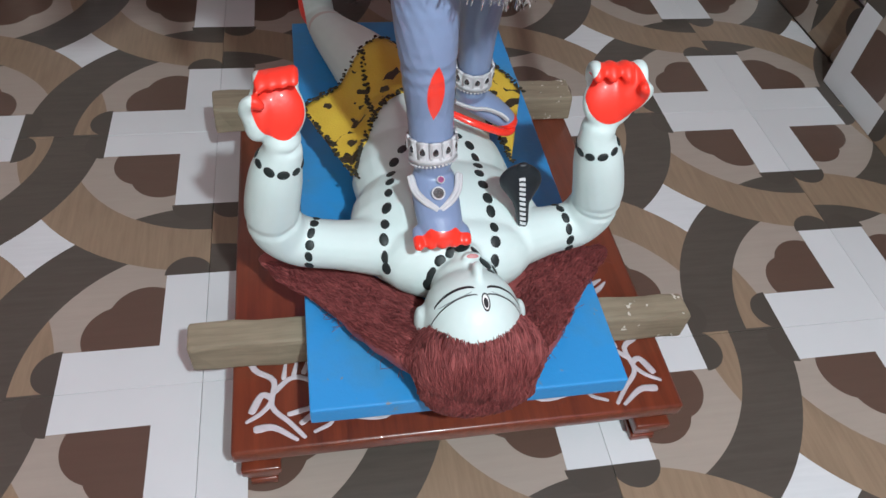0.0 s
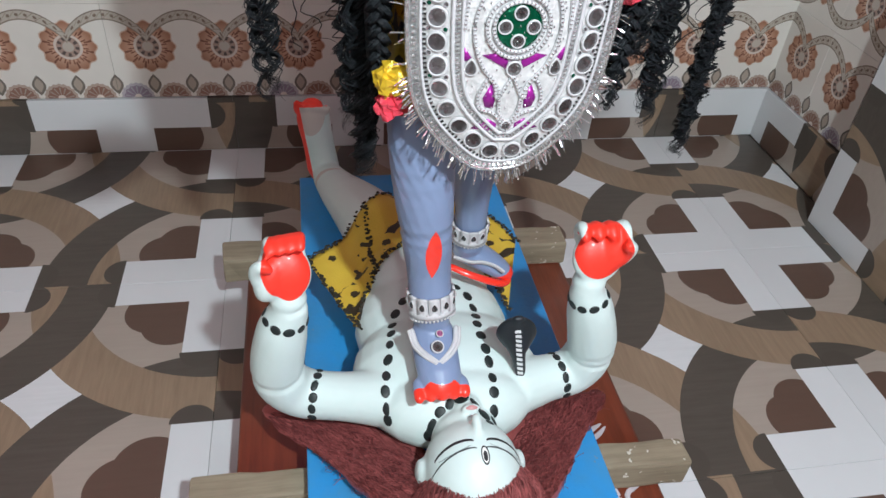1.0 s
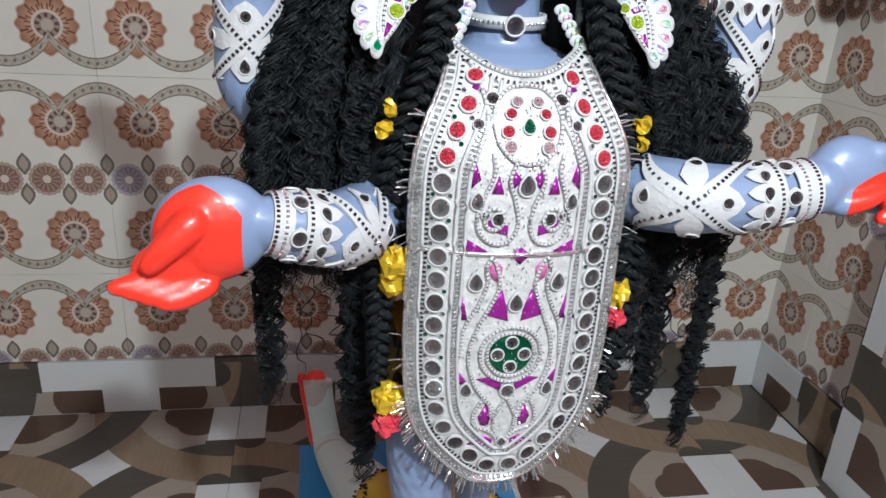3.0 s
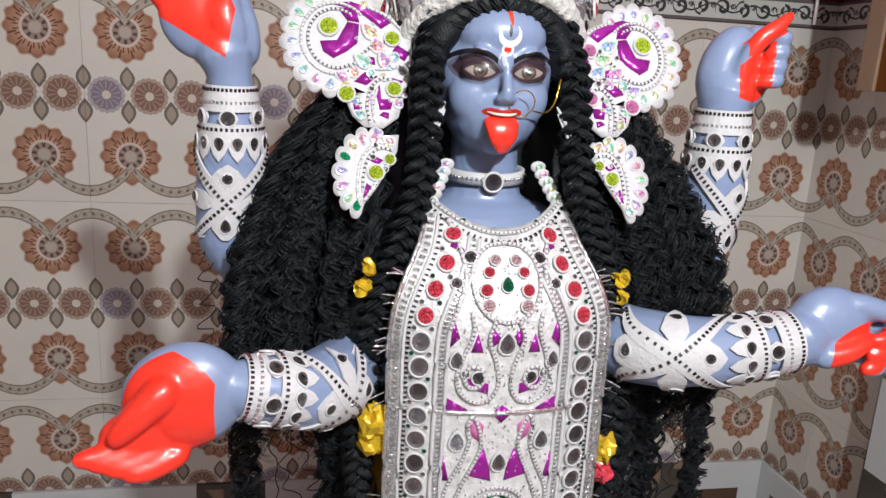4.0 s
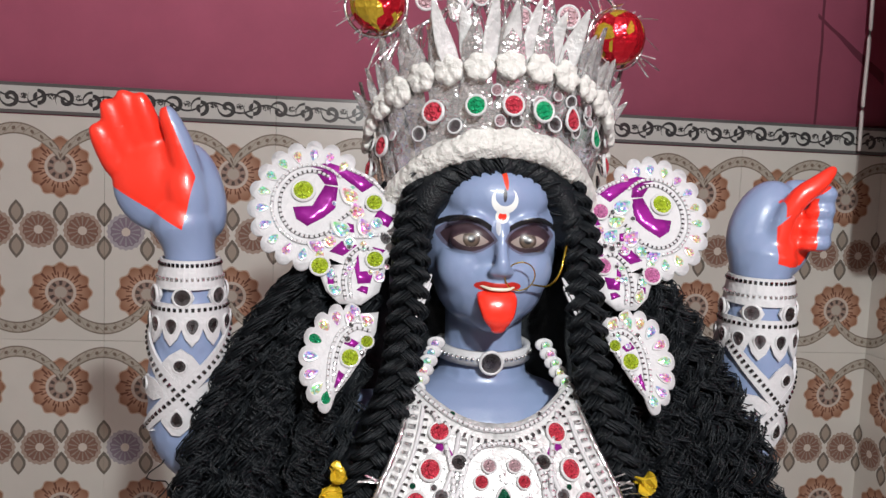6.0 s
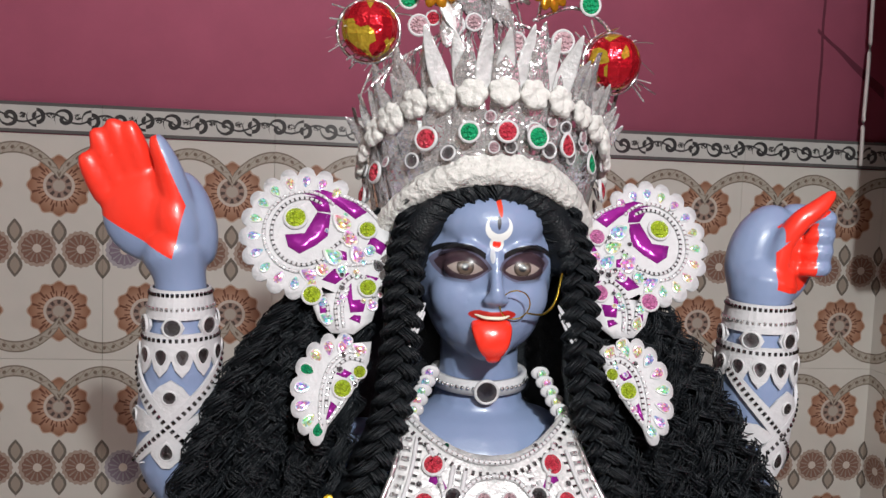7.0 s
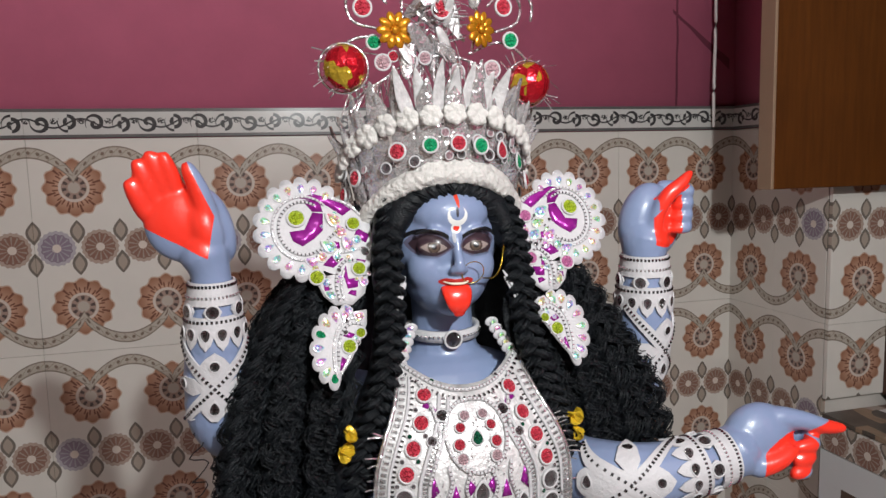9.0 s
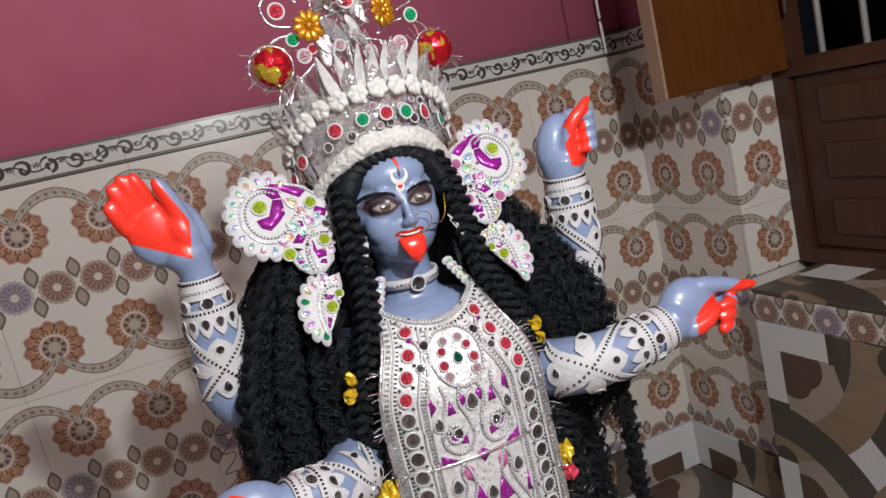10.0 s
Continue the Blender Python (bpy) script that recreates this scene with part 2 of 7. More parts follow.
def tube(rows, sides=12, steps=5, flat=1.0, bm=None, up=(0, 0, 1)):
    """A limb through rows of (x, y, z, radius), round-ended; flat squeezes it along up."""
    bm = bm or bmesh.new()
    path = spline(rows, steps)
    rings = []
    n = len(path)
    for i, (x, y, z, r) in enumerate(path):
        t = Vector(path[min(i + 1, n - 1)][:3]) - Vector(path[max(i - 1, 0)][:3])
        t.normalize()
        a = t.cross(Vector(up))
        if a.length < 1e-4:
            a = t.cross(Vector((1, 0, 0)))
        a.normalize()
        b = a.cross(t)
        if i in (0, n - 1):
            rings.append((Vector((x, y, z)), t, a, b, r * 0.9))
        else:
            rings.append((Vector((x, y, z)), t, a, b, r))
    caps = []
    first, last = rings[0], rings[-1]
    seq = [(first[0] - first[1] * first[4] * k, first[2], first[3], first[4] * w) for k, w in ((0.75, 0.55), (0.4, 0.86))]
    seq += [(c, a, b, r) for c, t, a, b, r in rings]
    seq += [(last[0] + last[1] * last[4] * k, last[2], last[3], last[4] * w) for k, w in ((0.4, 0.86), (0.75, 0.55))]
    prev = None
    for c, a, b, r in seq:
        ring = [bm.verts.new(c + (a * math.cos(q) + b * math.sin(q) * flat) * r) for q in (2 * math.pi * k / sides for k in range(sides))]
        if prev:
            for k in range(sides):
                bm.faces.new((prev[k], prev[(k + 1) % sides], ring[(k + 1) % sides], ring[k]))
        else:
            bm.faces.new(ring[::-1])
        prev = ring
    bm.faces.new(prev)
    return bm


def ball(c, r, bm=None, turn=(0, 0, 0), u=20, v=14):
    bm = bm or bmesh.new()
    r = (r, r, r) if isinstance(r, (int, float)) else r
    bmesh.ops.create_uvsphere(bm, u_segments=u, v_segments=v, radius=1.0,
                              matrix=Matrix.LocRotScale(c, Euler([radians(a) for a in turn]), r))
    return bm


def fused(bm, voxel, rounds=3, force=0.5):
    """Melts overlapping forms into one skin."""
    ob = new("tmp", mesh_of(bm, "tmp", []))
    m = ob.modifiers.new("r", "REMESH")
    m.mode, m.voxel_size, m.use_smooth_shade = "VOXEL", voxel, True
    s = ob.modifiers.new("s", "SMOOTH")
    s.factor, s.iterations = force, rounds
    me = bpy.data.meshes.new_from_object(ob.evaluated_get(bpy.context.evaluated_depsgraph_get()))
    old = ob.data
    bpy.data.objects.remove(ob)
    bpy.data.meshes.remove(old)
    return me


def from_mesh(me):
    bm = bmesh.new()
    bm.from_mesh(me)
    bpy.data.meshes.remove(me)
    return bm


def set_slots(bm, k, start=0):
    for fc in list(bm.faces)[start:]:
        fc.material_index = k


# ---- structure ----
X0, X1, Y0, Y1, H = -1.25, 1.25, -0.95, 2.4, 2.25
tagged(thing("floor_bed", box(X0 - 0.2, X1 + 0.4, Y0 - 0.2, Y1 + 0.2, -0.12, -0.009), GROUT, "grey cement bed under the floor tiles", "floor", kind="structure"))
floor_ob = thing("floor", box(X0, X1 + 0.02, Y0, Y1 + 0.01, -0.009, -0.0022), GROUT, "printed ceramic floor with white crosses, brown and tan rings", "floor", kind="structure")
thing("wall_north", box(X0 - 0.2, X1 + 0.35, Y1 + 0.008, Y1 + 0.2, 0, 0.9055), WALL_GROUT, "back wall clad in floral ceramic tiles", "wall", kind="structure")
thing("wall_north_upper", box(X0 - 0.2, X1 + 0.35, Y1 + 0.004, Y1 + 0.2, 0.9055, H), PINK_BACK, "pink painted wall above the tiles", "wall", kind="structure")
# side wall with a window recess from y = 2.15 towards the viewer
WX = 1.258
thing("wall_east", box(WX + 0.008, WX + 0.2, 2.158, Y1 + 0.004, 0, 0.9055), WALL_GROUT, "short side wall clad in floral ceramic tiles", "wall", kind="structure")
thing("wall_east_upper", box(WX + 0.004, WX + 0.2, 2.154, Y1 + 0.003, 0.9055, H), PINK, "pink painted side wall", "wall", kind="structure")
thing("wall_east_below", box(1.262, WX + 0.2, Y0, 2.100, 0, 0.449), GROUT, "masonry under the window sill", "wall", kind="structure")
thing("wall_east_near", box(WX + 0.004, WX + 0.2, Y0, 0.95, 0.449, H), PINK, "pink painted side wall", "wall", kind="structure")
thing("wall_east_over", box(WX + 0.004, WX + 0.2, 0.95, 2.154, 1.75, H), PINK, "pink painted wall over the window", "wall", kind="structure")
# two walls and a ceiling out of view, added so that light bounces back
thing("wall_west", box(X0 - 0.2, X0, Y0 - 0.2, Y1 + 0.004, 0, H), CREAM, "unseen cream side wall added to bounce light", "wall", kind="structure")
thing("wall_south", box(X0, X1 + 0.35, Y0 - 0.2, Y0, 0, H), CREAM, "unseen cream wall behind the viewer, added to bounce light", "wall", kind="structure")
thing("ceiling", box(X0 - 0.2, X1 + 0.35, Y0 - 0.2, Y1 + 0.2, H, H + 0.1), CEIL, "unseen white ceiling added to bounce light", "ceiling", kind="structure")

# window: frame, lower shutters shut, upper leaf swung open, iron bars
WP = 1.372
win = tagged(new("window_1"), "brown wooden window with shut lower panels and barred dark upper opening", "window", kind="structure")
for y0, y1 in ((2.118, 2.152), (0.95, 0.985)):
    part("frame_post", box(WP, WP + 0.05, y0, y1, 0.456, 1.75, 0.002), SHUTTER_DARK, win, smooth=False)
for z0, z1 in ((0.456, 0.484), (0.792, 0.822), (1.71, 1.75)):
    part("frame_rail", box(WP - 0.002, WP + 0.05, 0.985, 2.118, z0, z1, 0.002), SHUTTER_DARK, win, smooth=False)
for k in range(3):
    y1 = 2.116 - k * 0.38
    y0 = y1 - 0.374
    leaf = part("shutter", box(WP + 0.012, WP + 0.036, y0, y1, 0.486, 0.790, 0.002), SHUTTER_DARK, win, "dark brown closed panelled shutter", smooth=False)
    for z0, z1 in ((0.512, 0.575), (0.612, 0.672), (0.708, 0.768)):
        part("raised_panel", box(WP + 0.004, WP + 0.013, y0 + 0.05, y1 - 0.05, z0, z1, 0.004), SHUTTER_DARK, leaf, smooth=False)
for k in range(13):
    y = 2.065 - k * 0.083
    part("iron_bar", tube([(WP + 0.03, y, 0.82, 0.006), (WP + 0.03, y, 1.2, 0.006), (WP + 0.03, y, 1.72, 0.006)], 8, 1), IRON, win, "grey iron window bar")
part("night_board", box(WP + 0.3, WP + 0.31, 0.8, 2.3, 0.4, 1.9), plain("night", (0.012, 0.010, 0.010), 0.9), win, "dark night outside")
leaf = tagged(new("open_shutter"), "orange-brown wooden shutter leaf standing open into the room", "shutter")
part("board", box(1.108, 1.368, 2.108, 2.130, 0.806, 1.68, 0.002), SHUTTER, leaf, smooth=False)
part("edge_strip", box(1.1035, 1.1085, 2.104, 2.134, 0.806, 1.68, 0.001), plain("worn_edge", (0.30, 0.20, 0.13), 0.5), leaf, "worn pale front edge", smooth=False)
for z in (0.93, 1.55):
    part("hinge", tube([(1.371, 2.100, z - 0.03, 0.005), (1.371, 2.100, z, 0.005), (1.371, 2.100, z + 0.03, 0.005)], 8, 1), SHUTTER_DARK, leaf, "brown painted hinge")

# sill: tiled top, floral band and printed tile face
SX = 1.208
thing("window_sill", box(SX + 0.002, WP, Y0, 2.106, 0.450, 0.4575, 0.001), FLOOR, "window sill topped with printed tile", "sill", kind="structure", smooth=False)


# ---- stool, plank and bars ----
def stool():
    ob = empty("low_stool", "low red-brown varnished wooden stool with white painted scrolls", "stool")
    top = box(0.283, 0.704, 1.518, 1.978, 0.052, 0.070, 0.0035)
    part("top", top, STOOL, ob, "glossy red-brown varnished top")
    part("moulding", box(0.292, 0.695, 1.527, 1.969, 0.040, 0.0525, 0.004), STOOL, ob)
    for y0, y1 in ((1.534, 1.548), (1.948, 1.962)):
        part("apron", box(0.322, 0.665, y0, y1, 0.026, 0.041, 0.002), STOOL, ob)
    for x0, x1 in ((0.300, 0.312), (0.675, 0.687)):
        part("apron", box(x0, x1, 1.556, 1.940, 0.026, 0.041, 0.002), STOOL, ob)
    for cx in (0.306, 0.681):
        for cy in (1.5325, 1.960):
            bm = bmesh.new()
            for z0, z1, w in ((0.0005, 0.010, 0.0125), (0.0095, 0.020, 0.0105), (0.0195, 0.030, 0.0145), (0.0295, 0.0405, 0.0175)):
                box(cx - w, cx + w, cy - w, cy + w, z0, z1, 0.002, bm)
            part("leg", bm, STOOL, ob, "stepped turned leg")
    # white painted scrolls on the top, as raised strokes of paint
    def stroke(pts, r0, r1):
        n = len(pts)
        rows = [(x, y, 0.0700, 1.0 * (r0 + (r1 - r0) * k / (n - 1))) for k, (x, y) in enumerate(pts)]
        return tube(rows, 8, 4, 0.09)
    def motif(mx, ax, cy):
        # ax, cy: the corner; mx: +1 grows towards larger x
        q = lambda u, v: (ax + mx * (0.004 + u * 1.1), cy + v)
        out = [stroke([q(0.004, 0.105), q(0.012, 0.08), q(0.028, 0.066), q(0.026, 0.040), q(0.040, 0.022), q(0.052, 0.006)], 0.0035, 0.0022),
               stroke([q(0.026, 0.052), q(0.044, 0.068), q(0.064, 0.058), q(0.078, 0.036), q(0.082, 0.030)], 0.003, 0.0018),
               stroke([q(0.040, 0.030), q(0.064, 0.034), q(0.090, 0.022), q(0.118, 0.018), q(0.136, 0.034), q(0.140, 0.040)], 0.0028, 0.0018),
               stroke([q(0.010, 0.036), q(0.018, 0.052), q(0.026, 0.046), q(0.018, 0.034), q(0.006, 0.026)], 0.004, 0.002),
               stroke([q(0.050, 0.020), q(0.062, 0.028), q(0.074, 0.018), q(0.060, 0.010)], 0.0032, 0.0018),
               stroke([q(0.014, 0.018), q(0.028, 0.018), q(0.046, 0.004)], 0.0045, 0.002),
               stroke([q(0.030, 0.118), q(0.040, 0.108), q(0.052, 0.110), q(0.056, 0.120)], 0.003, 0.0018)]
        for k in range(6):
            u = 0.036 + 0.0085 * k
            v = 0.082 + 0.004 * math.sin(k * 0.7) - 0.0035 * max(0, k - 3)
            out.append(stroke([q(u, v - 0.014), q(u + 0.001 + 0.0008 * k, v - 0.006), q(u + 0.002 + 0.0016 * k, v + 0.003)], 0.0028, 0.0014))
        return out
    for mx, ax, cy in ((1, 0.286, 1.522), (-1, 0.701, 1.522)):
        for bm in motif(mx, ax, cy):
            part("paint_stroke", bm, STROKE, ob, "thin white brush stroke")
    return ob


STROKE = plain("thin_white_paint", (0.52, 0.47, 0.50), 0.45, vary=0.5, scale=120)
stool()


def worn_blue():
    mat = begin("blue_oil_paint")
    (x, y, z), vec = coords("object")
    scuff = ramp(grain(vec, 70.0, 5, 0.7), 0.66, 0.72)
    dirt = ramp(grain(vec, 16.0, 4), 0.45, 0.75)
    c = mix(dirt, (0.045, 0.27, 0.62), (0.07, 0.25, 0.47))
    c = mix(scuff, c, (0.20, 0.22, 0.25))
    return finish(mat, c, 0.42 + 0.15 * dirt, 0.0, grain(vec, 160.0, 3), 0.0004)


def speckled_timber():
    mat = begin("timber_with_paint_spots")
    (x, y, z), vec = coords("object")
    g = grain(stretch(vec, 9, 120, 120), 1.0, 5, 0.65)
    b = grain(vec, 12.0, 3)
    spots = ramp(grain(vec, 95.0, 2), 0.64, 0.66) & (x > 0.66)
    c = mix(ramp(g * 0.7 + b * 0.4, 0.35, 0.8), (0.17, 0.135, 0.090), (0.33, 0.28, 0.195))
    c = mix(spots, c, (0.62, 0.58, 0.50))
    return finish(mat, c, 0.78, 0.0, g + spots, 0.0007)


BLUE_PAINT = worn_blue()
TIMBER = speckled_timber()
for k, (y0, y1) in enumerate(((1.6005, 1.6305), (1.948, 1.988))):
    bar = box(0.247 if k == 0 else 0.254, 0.730 if k == 0 else 0.708, y0, y1, 0.0708, 0.1065, 0.004)
    bmesh.ops.subdivide_edges(bar, edges=[e for e in bar.edges if e.calc_length() > 0.3], cuts=24)
    for v in bar.verts:
        v.co += Vector(noise.noise_vector(v.co * 30)) * 0.0022 + Vector(noise.noise_vector(v.co * 110)) * 0.0008
        if k == 0:
            v.co.y -= (v.co.x - 0.49) * 0.026
        v.co.z = min(v.co.z, 0.1066)
        if v.co.z < 0.073:
            v.co.z = 0.0708
    thing("timber_bar", bar, TIMBER, "rough sawn timber bar with splashes of white paint" if k == 0 else "rough sawn timber bar under the plank", "timber", "bars under the plank", smooth=False)
plank = box(0.354, 0.632, 1.520, 2.100, 0.1068, 0.1270, 0.002)
thing("blue_plank", plank, BLUE_PAINT, "wooden plank painted sky blue with scuffs, resting on bars", "plank", smooth=False)


# ---- statues ----
def painted(name, base, patches, rough=0.3, coat=0.25, vary=0.08):
    """Glossy oil paint; patches: (mask builder, colour) laid one over another."""
    mat = begin(name)
    xyz, vec = coords("object")
    c = tint(mix(0.0, base, base), 1.0 - vary / 2 + vary * grain(vec, 40.0, 3))
    for mask, colour in patches:
        c = mix(mask(*xyz), c, colour)
    return finish(mat, c, rough + 0.1 * grain(vec, 55.0, 3), 0.0, grain(vec, 260.0, 2), 0.00012, coat)


def blob(cx, cy, cz, rx, ry, rz):
    """Mask of an ellipsoid."""
    return lambda x, y, z: hyp(hyp((x - cx) / rx, (y - cy) / ry), (z - cz) / rz) < 1.0


def disc(cx, cz, rx, rz, tilt=0.0, front=1.69):
    """Mask of an ellipse seen from the front, tilted by degrees."""
    c, s = math.cos(radians(tilt)), math.sin(radians(tilt))
    return lambda x, y, z: (hyp(((x - cx) * c + (z - cz) * s) / rx, ((z - cz) * c - (x - cx) * s) / rz) < 1.0) & (y < front)


def both(a, b): return lambda x, y, z: a(x, y, z) & b(x, y, z)
def less(a, b): return lambda x, y, z: a(x, y, z) & inv(b(x, y, z))
def facing(nx, ny, nz, d): return lambda x, y, z: (x * nx + y * ny + z * nz) < d


BLUE, RED, BLACK, WHITE = (0.212, 0.270, 0.425), (0.86, 0.035, 0.018), (0.010, 0.010, 0.012), (0.78, 0.78, 0.76)


def goddess():
    bm = bmesh.new()
    FX = 0.4975
    # head and face
    ball((FX, 1.702, 0.803), (0.0395, 0.042, 0.046), bm)
    ball((FX, 1.691, 0.779), (0.0305, 0.0315, 0.0275), bm)
    ball((FX, 1.6735, 0.7615), (0.0125, 0.0115, 0.0095), bm)
    ball((FX, 1.676, 0.822), (0.027, 0.018, 0.017), bm)
    for s in (-1, 1):
        ball((FX + s * 0.0155, 1.6765, 0.7865), (0.0155, 0.0135, 0.0170), bm)
        ball((FX + s * 0.0155, 1.6665, 0.8005), (0.0105, 0.0062, 0.0062), bm)
        tube([(FX + s * 0.006, 1.6612, 0.8095, 0.0020), (FX + s * 0.0165, 1.6605, 0.8130, 0.0020), (FX + s * 0.027, 1.6675, 0.8090, 0.0016)], 8, 4, bm=bm)
        ball((FX + s * 0.0042, 1.6565, 0.7860), (0.0028, 0.0036, 0.0027), bm)
    tube([(FX, 1.6610, 0.808, 0.0036), (FX, 1.6578, 0.798, 0.0033), (FX, 1.6535, 0.789, 0.0039), (FX, 1.6560, 0.7855, 0.0034)], 10, 4, bm=bm)
    tube([(FX - 0.0118, 1.6645, 0.7806, 0.0011), (FX - 0.004, 1.6590, 0.7790, 0.0018), (FX + 0.0040, 1.6590, 0.7788, 0.0018), (FX + 0.0108, 1.6645, 0.7800, 0.0011)], 10, 5, bm=bm)
    # neck, chest, trunk
    tube([(FX, 1.705, 0.770, 0.0225), (FX + 0.001, 1.707, 0.742, 0.0225), (FX + 0.001, 1.708, 0.715, 0.028)], 16, 4, bm=bm)
    ball((FX, 1.700, 0.690), (0.066, 0.040, 0.036), bm)
    ball((FX, 1.690, 0.640), (0.068, 0.052, 0.070), bm)
    ball((FX, 1.690, 0.560), (0.056, 0.046, 0.080), bm)
    ball((FX - 0.006, 1.694, 0.488), (0.058, 0.050, 0.055), bm)
    # legs
    tube([(0.462, 1.690, 0.480, 0.034), (0.454, 1.672, 0.430, 0.0265), (0.458, 1.664, 0.370, 0.0220), (0.463, 1.664, 0.318, 0.0188), (0.467, 1.654, 0.272, 0.0172)], 16, 5, bm=bm)
    tube([(0.467, 1.656, 0.262, 0.0185), (0.468, 1.632, 0.2505, 0.0195), (0.469, 1.607, 0.2425, 0.0180)], 16, 5, 0.72, bm=bm)
    for k in range(5):
        tx = 0.4495 + 0.0096 * k
        tube([(tx, 1.611, 0.2400, 0.0046), (tx, 1.595 + 0.0008 * k, 0.2375, 0.0056 - (0.0009 if k < 2 else 0))], 10, 4, bm=bm)
    tube([(0.512, 1.722, 0.470, 0.034), (0.514, 1.738, 0.400, 0.0235), (0.516, 1.752, 0.345, 0.0180), (0.519, 1.758, 0.290, 0.0150), (0.519, 1.760, 0.262, 0.0155)], 14, 5, bm=bm)
    tube([(0.517, 1.764, 0.256, 0.0165), (0.538, 1.758, 0.246, 0.0160), (0.558, 1.752, 0.2335, 0.0125)], 14, 5, 0.7, bm=bm)
    # raised open arm
    tube([(0.436, 1.715, 0.688, 0.026), (0.395, 1.715, 0.672, 0.022), (0.355, 1.700, 0.676, 0.0195), (0.3385, 1.690, 0.698, 0.0190), (0.3412, 1.686, 0.745, 0.0190), (0.3412, 1.684, 0.786, 0.0128), (0.337, 1.683, 0.806, 0.0165)], 16, 5, bm=bm)
    ball((0.3265, 1.6835, 0.822), (0.0235, 0.0105, 0.0245), bm, (0, -28, 0))
    ball((0.3400, 1.6790, 0.818), (0.0105, 0.0100, 0.0190), bm, (0, -12, 0))
    ball((0.3455, 1.6900, 0.820), (0.0110, 0.0120, 0.0250), bm, (0, -16, 0))
    for k, (bx, bz, tx, tz) in enumerate(((0.3055, 0.829, 0.2975, 0.8480), (0.3115, 0.835, 0.3025, 0.8600), (0.3180, 0.840, 0.3100, 0.8650), (0.3240, 0.842, 0.3180, 0.8640))):
        tube([(bx, 1.684, bz, 0.0062), ((bx + tx) / 2, 1.680, (bz + tz) / 2, 0.0058), (tx, 1.677, tz, 0.0046)], 10, 4, bm=bm)
    tube([(0.3415, 1.680, 0.822, 0.0085), (0.3375, 1.676, 0.842, 0.0068), (0.3315, 1.674, 0.8575, 0.0048)], 10, 4, bm=bm)
    # raised fist with the thumb out
    tube([(0.562, 1.715, 0.688, 0.026), (0.600, 1.712, 0.670, 0.022), (0.631, 1.700, 0.674, 0.0200), (0.6455, 1.687, 0.692, 0.0192), (0.6482, 1.682, 0.742, 0.0205), (0.6478, 1.680, 0.784, 0.0155), (0.6500, 1.681, 0.797, 0.0185)], 16, 5, bm=bm)
    ball((0.6515, 1.687, 0.810), (0.0200, 0.0150, 0.0290), bm, (0, 16, 0))
    ball((0.6630, 1.688, 0.805), (0.0180, 0.0110, 0.0240), bm, (0, 10, 0))
    ball((0.6490, 1.682, 0.794), (0.0180, 0.0160, 0.0200), bm)
    tube([(0.6510, 1.672, 0.801, 0.0060), (0.6530, 1.671, 0.816, 0.0058), (0.6595, 1.668, 0.8290, 0.0058), (0.6690, 1.667, 0.8370, 0.0050), (0.6775, 1.668, 0.8450, 0.0030)], 12, 4, bm=bm)
    for k in range(4):
        z = 0.8330 - 0.0088 * k
        tube([(0.6690 - 0.0004 * k, 1.692, z + 0.001, 0.0062), (0.6815 - 0.0006 * abs(k - 1.5), 1.684, z - 0.0004, 0.0058), (0.6790 - 0.0006 * k, 1.673, z - 0.0018, 0.0050), (0.6715 - 0.001 * k, 1.6745, z - 0.003, 0.0042)], 10, 4, bm=bm)
    # lowered arm with the open palm
    tube([(0.440, 1.700, 0.665, 0.025), (0.418, 1.668, 0.625, 0.023), (0.393, 1.625, 0.624, 0.0215), (0.372, 1.610, 0.630, 0.0185), (0.3500, 1.603, 0.635, 0.0152)], 16, 5, bm=bm)
    ball((0.3250, 1.6020, 0.6310), (0.0320, 0.0165, 0.0285), bm, (0, -26, 0))
    ball((0.3030, 1.5965, 0.6130), (0.0200, 0.0105, 0.0140), bm, (0, -14, 0))
    for k in range(4):
        tube([(0.3020 + 0.0070 * k, 1.594, 0.6120 - 0.0030 * k, 0.0068), (0.2880 + 0.0072 * k, 1.588, 0.6070 - 0.0030 * k, 0.0062), (0.2780 + 0.0078 * k, 1.584, 0.6065 - 0.0030 * k, 0.0048)], 10, 4, bm=bm)
    tube([(0.3180, 1.589, 0.6400, 0.0095), (0.3060, 1.584, 0.6290, 0.0080), (0.2960, 1.582, 0.6190, 0.0060)], 10, 4, bm=bm)
    # lowered arm with the pointing finger
    tube([(0.556, 1.700, 0.665, 0.025), (0.574, 1.665, 0.641, 0.0245), (0.598, 1.630, 0.642, 0.0232), (0.635, 1.620, 0.6445, 0.0200), (0.672, 1.618, 0.650, 0.0168), (0.684, 1.618, 0.654, 0.0195)], 16, 5, bm=bm)
    ball((0.7030, 1.6210, 0.6590), (0.0275, 0.0165, 0.0255), bm, (0, 6, 0))
    tube([(0.7130, 1.616, 0.6745, 0.0090), (0.7330, 1.612, 0.6710, 0.0070), (0.7500, 1.610, 0.6655, 0.0056), (0.7640, 1.609, 0.6630, 0.0038)], 12, 4, bm=bm)
    for k in range(3):
        z = 0.6590 - 0.0095 * k
        tube([(0.7180, 1.628, z, 0.0064), (0.7390 - 0.002 * k, 1.620, z - 0.001, 0.0064), (0.7370 - 0.003 * k, 1.607, z - 0.003, 0.0056), (0.7260 - 0.002 * k, 1.606, z - 0.004, 0.0048)], 10, 4, bm=bm)
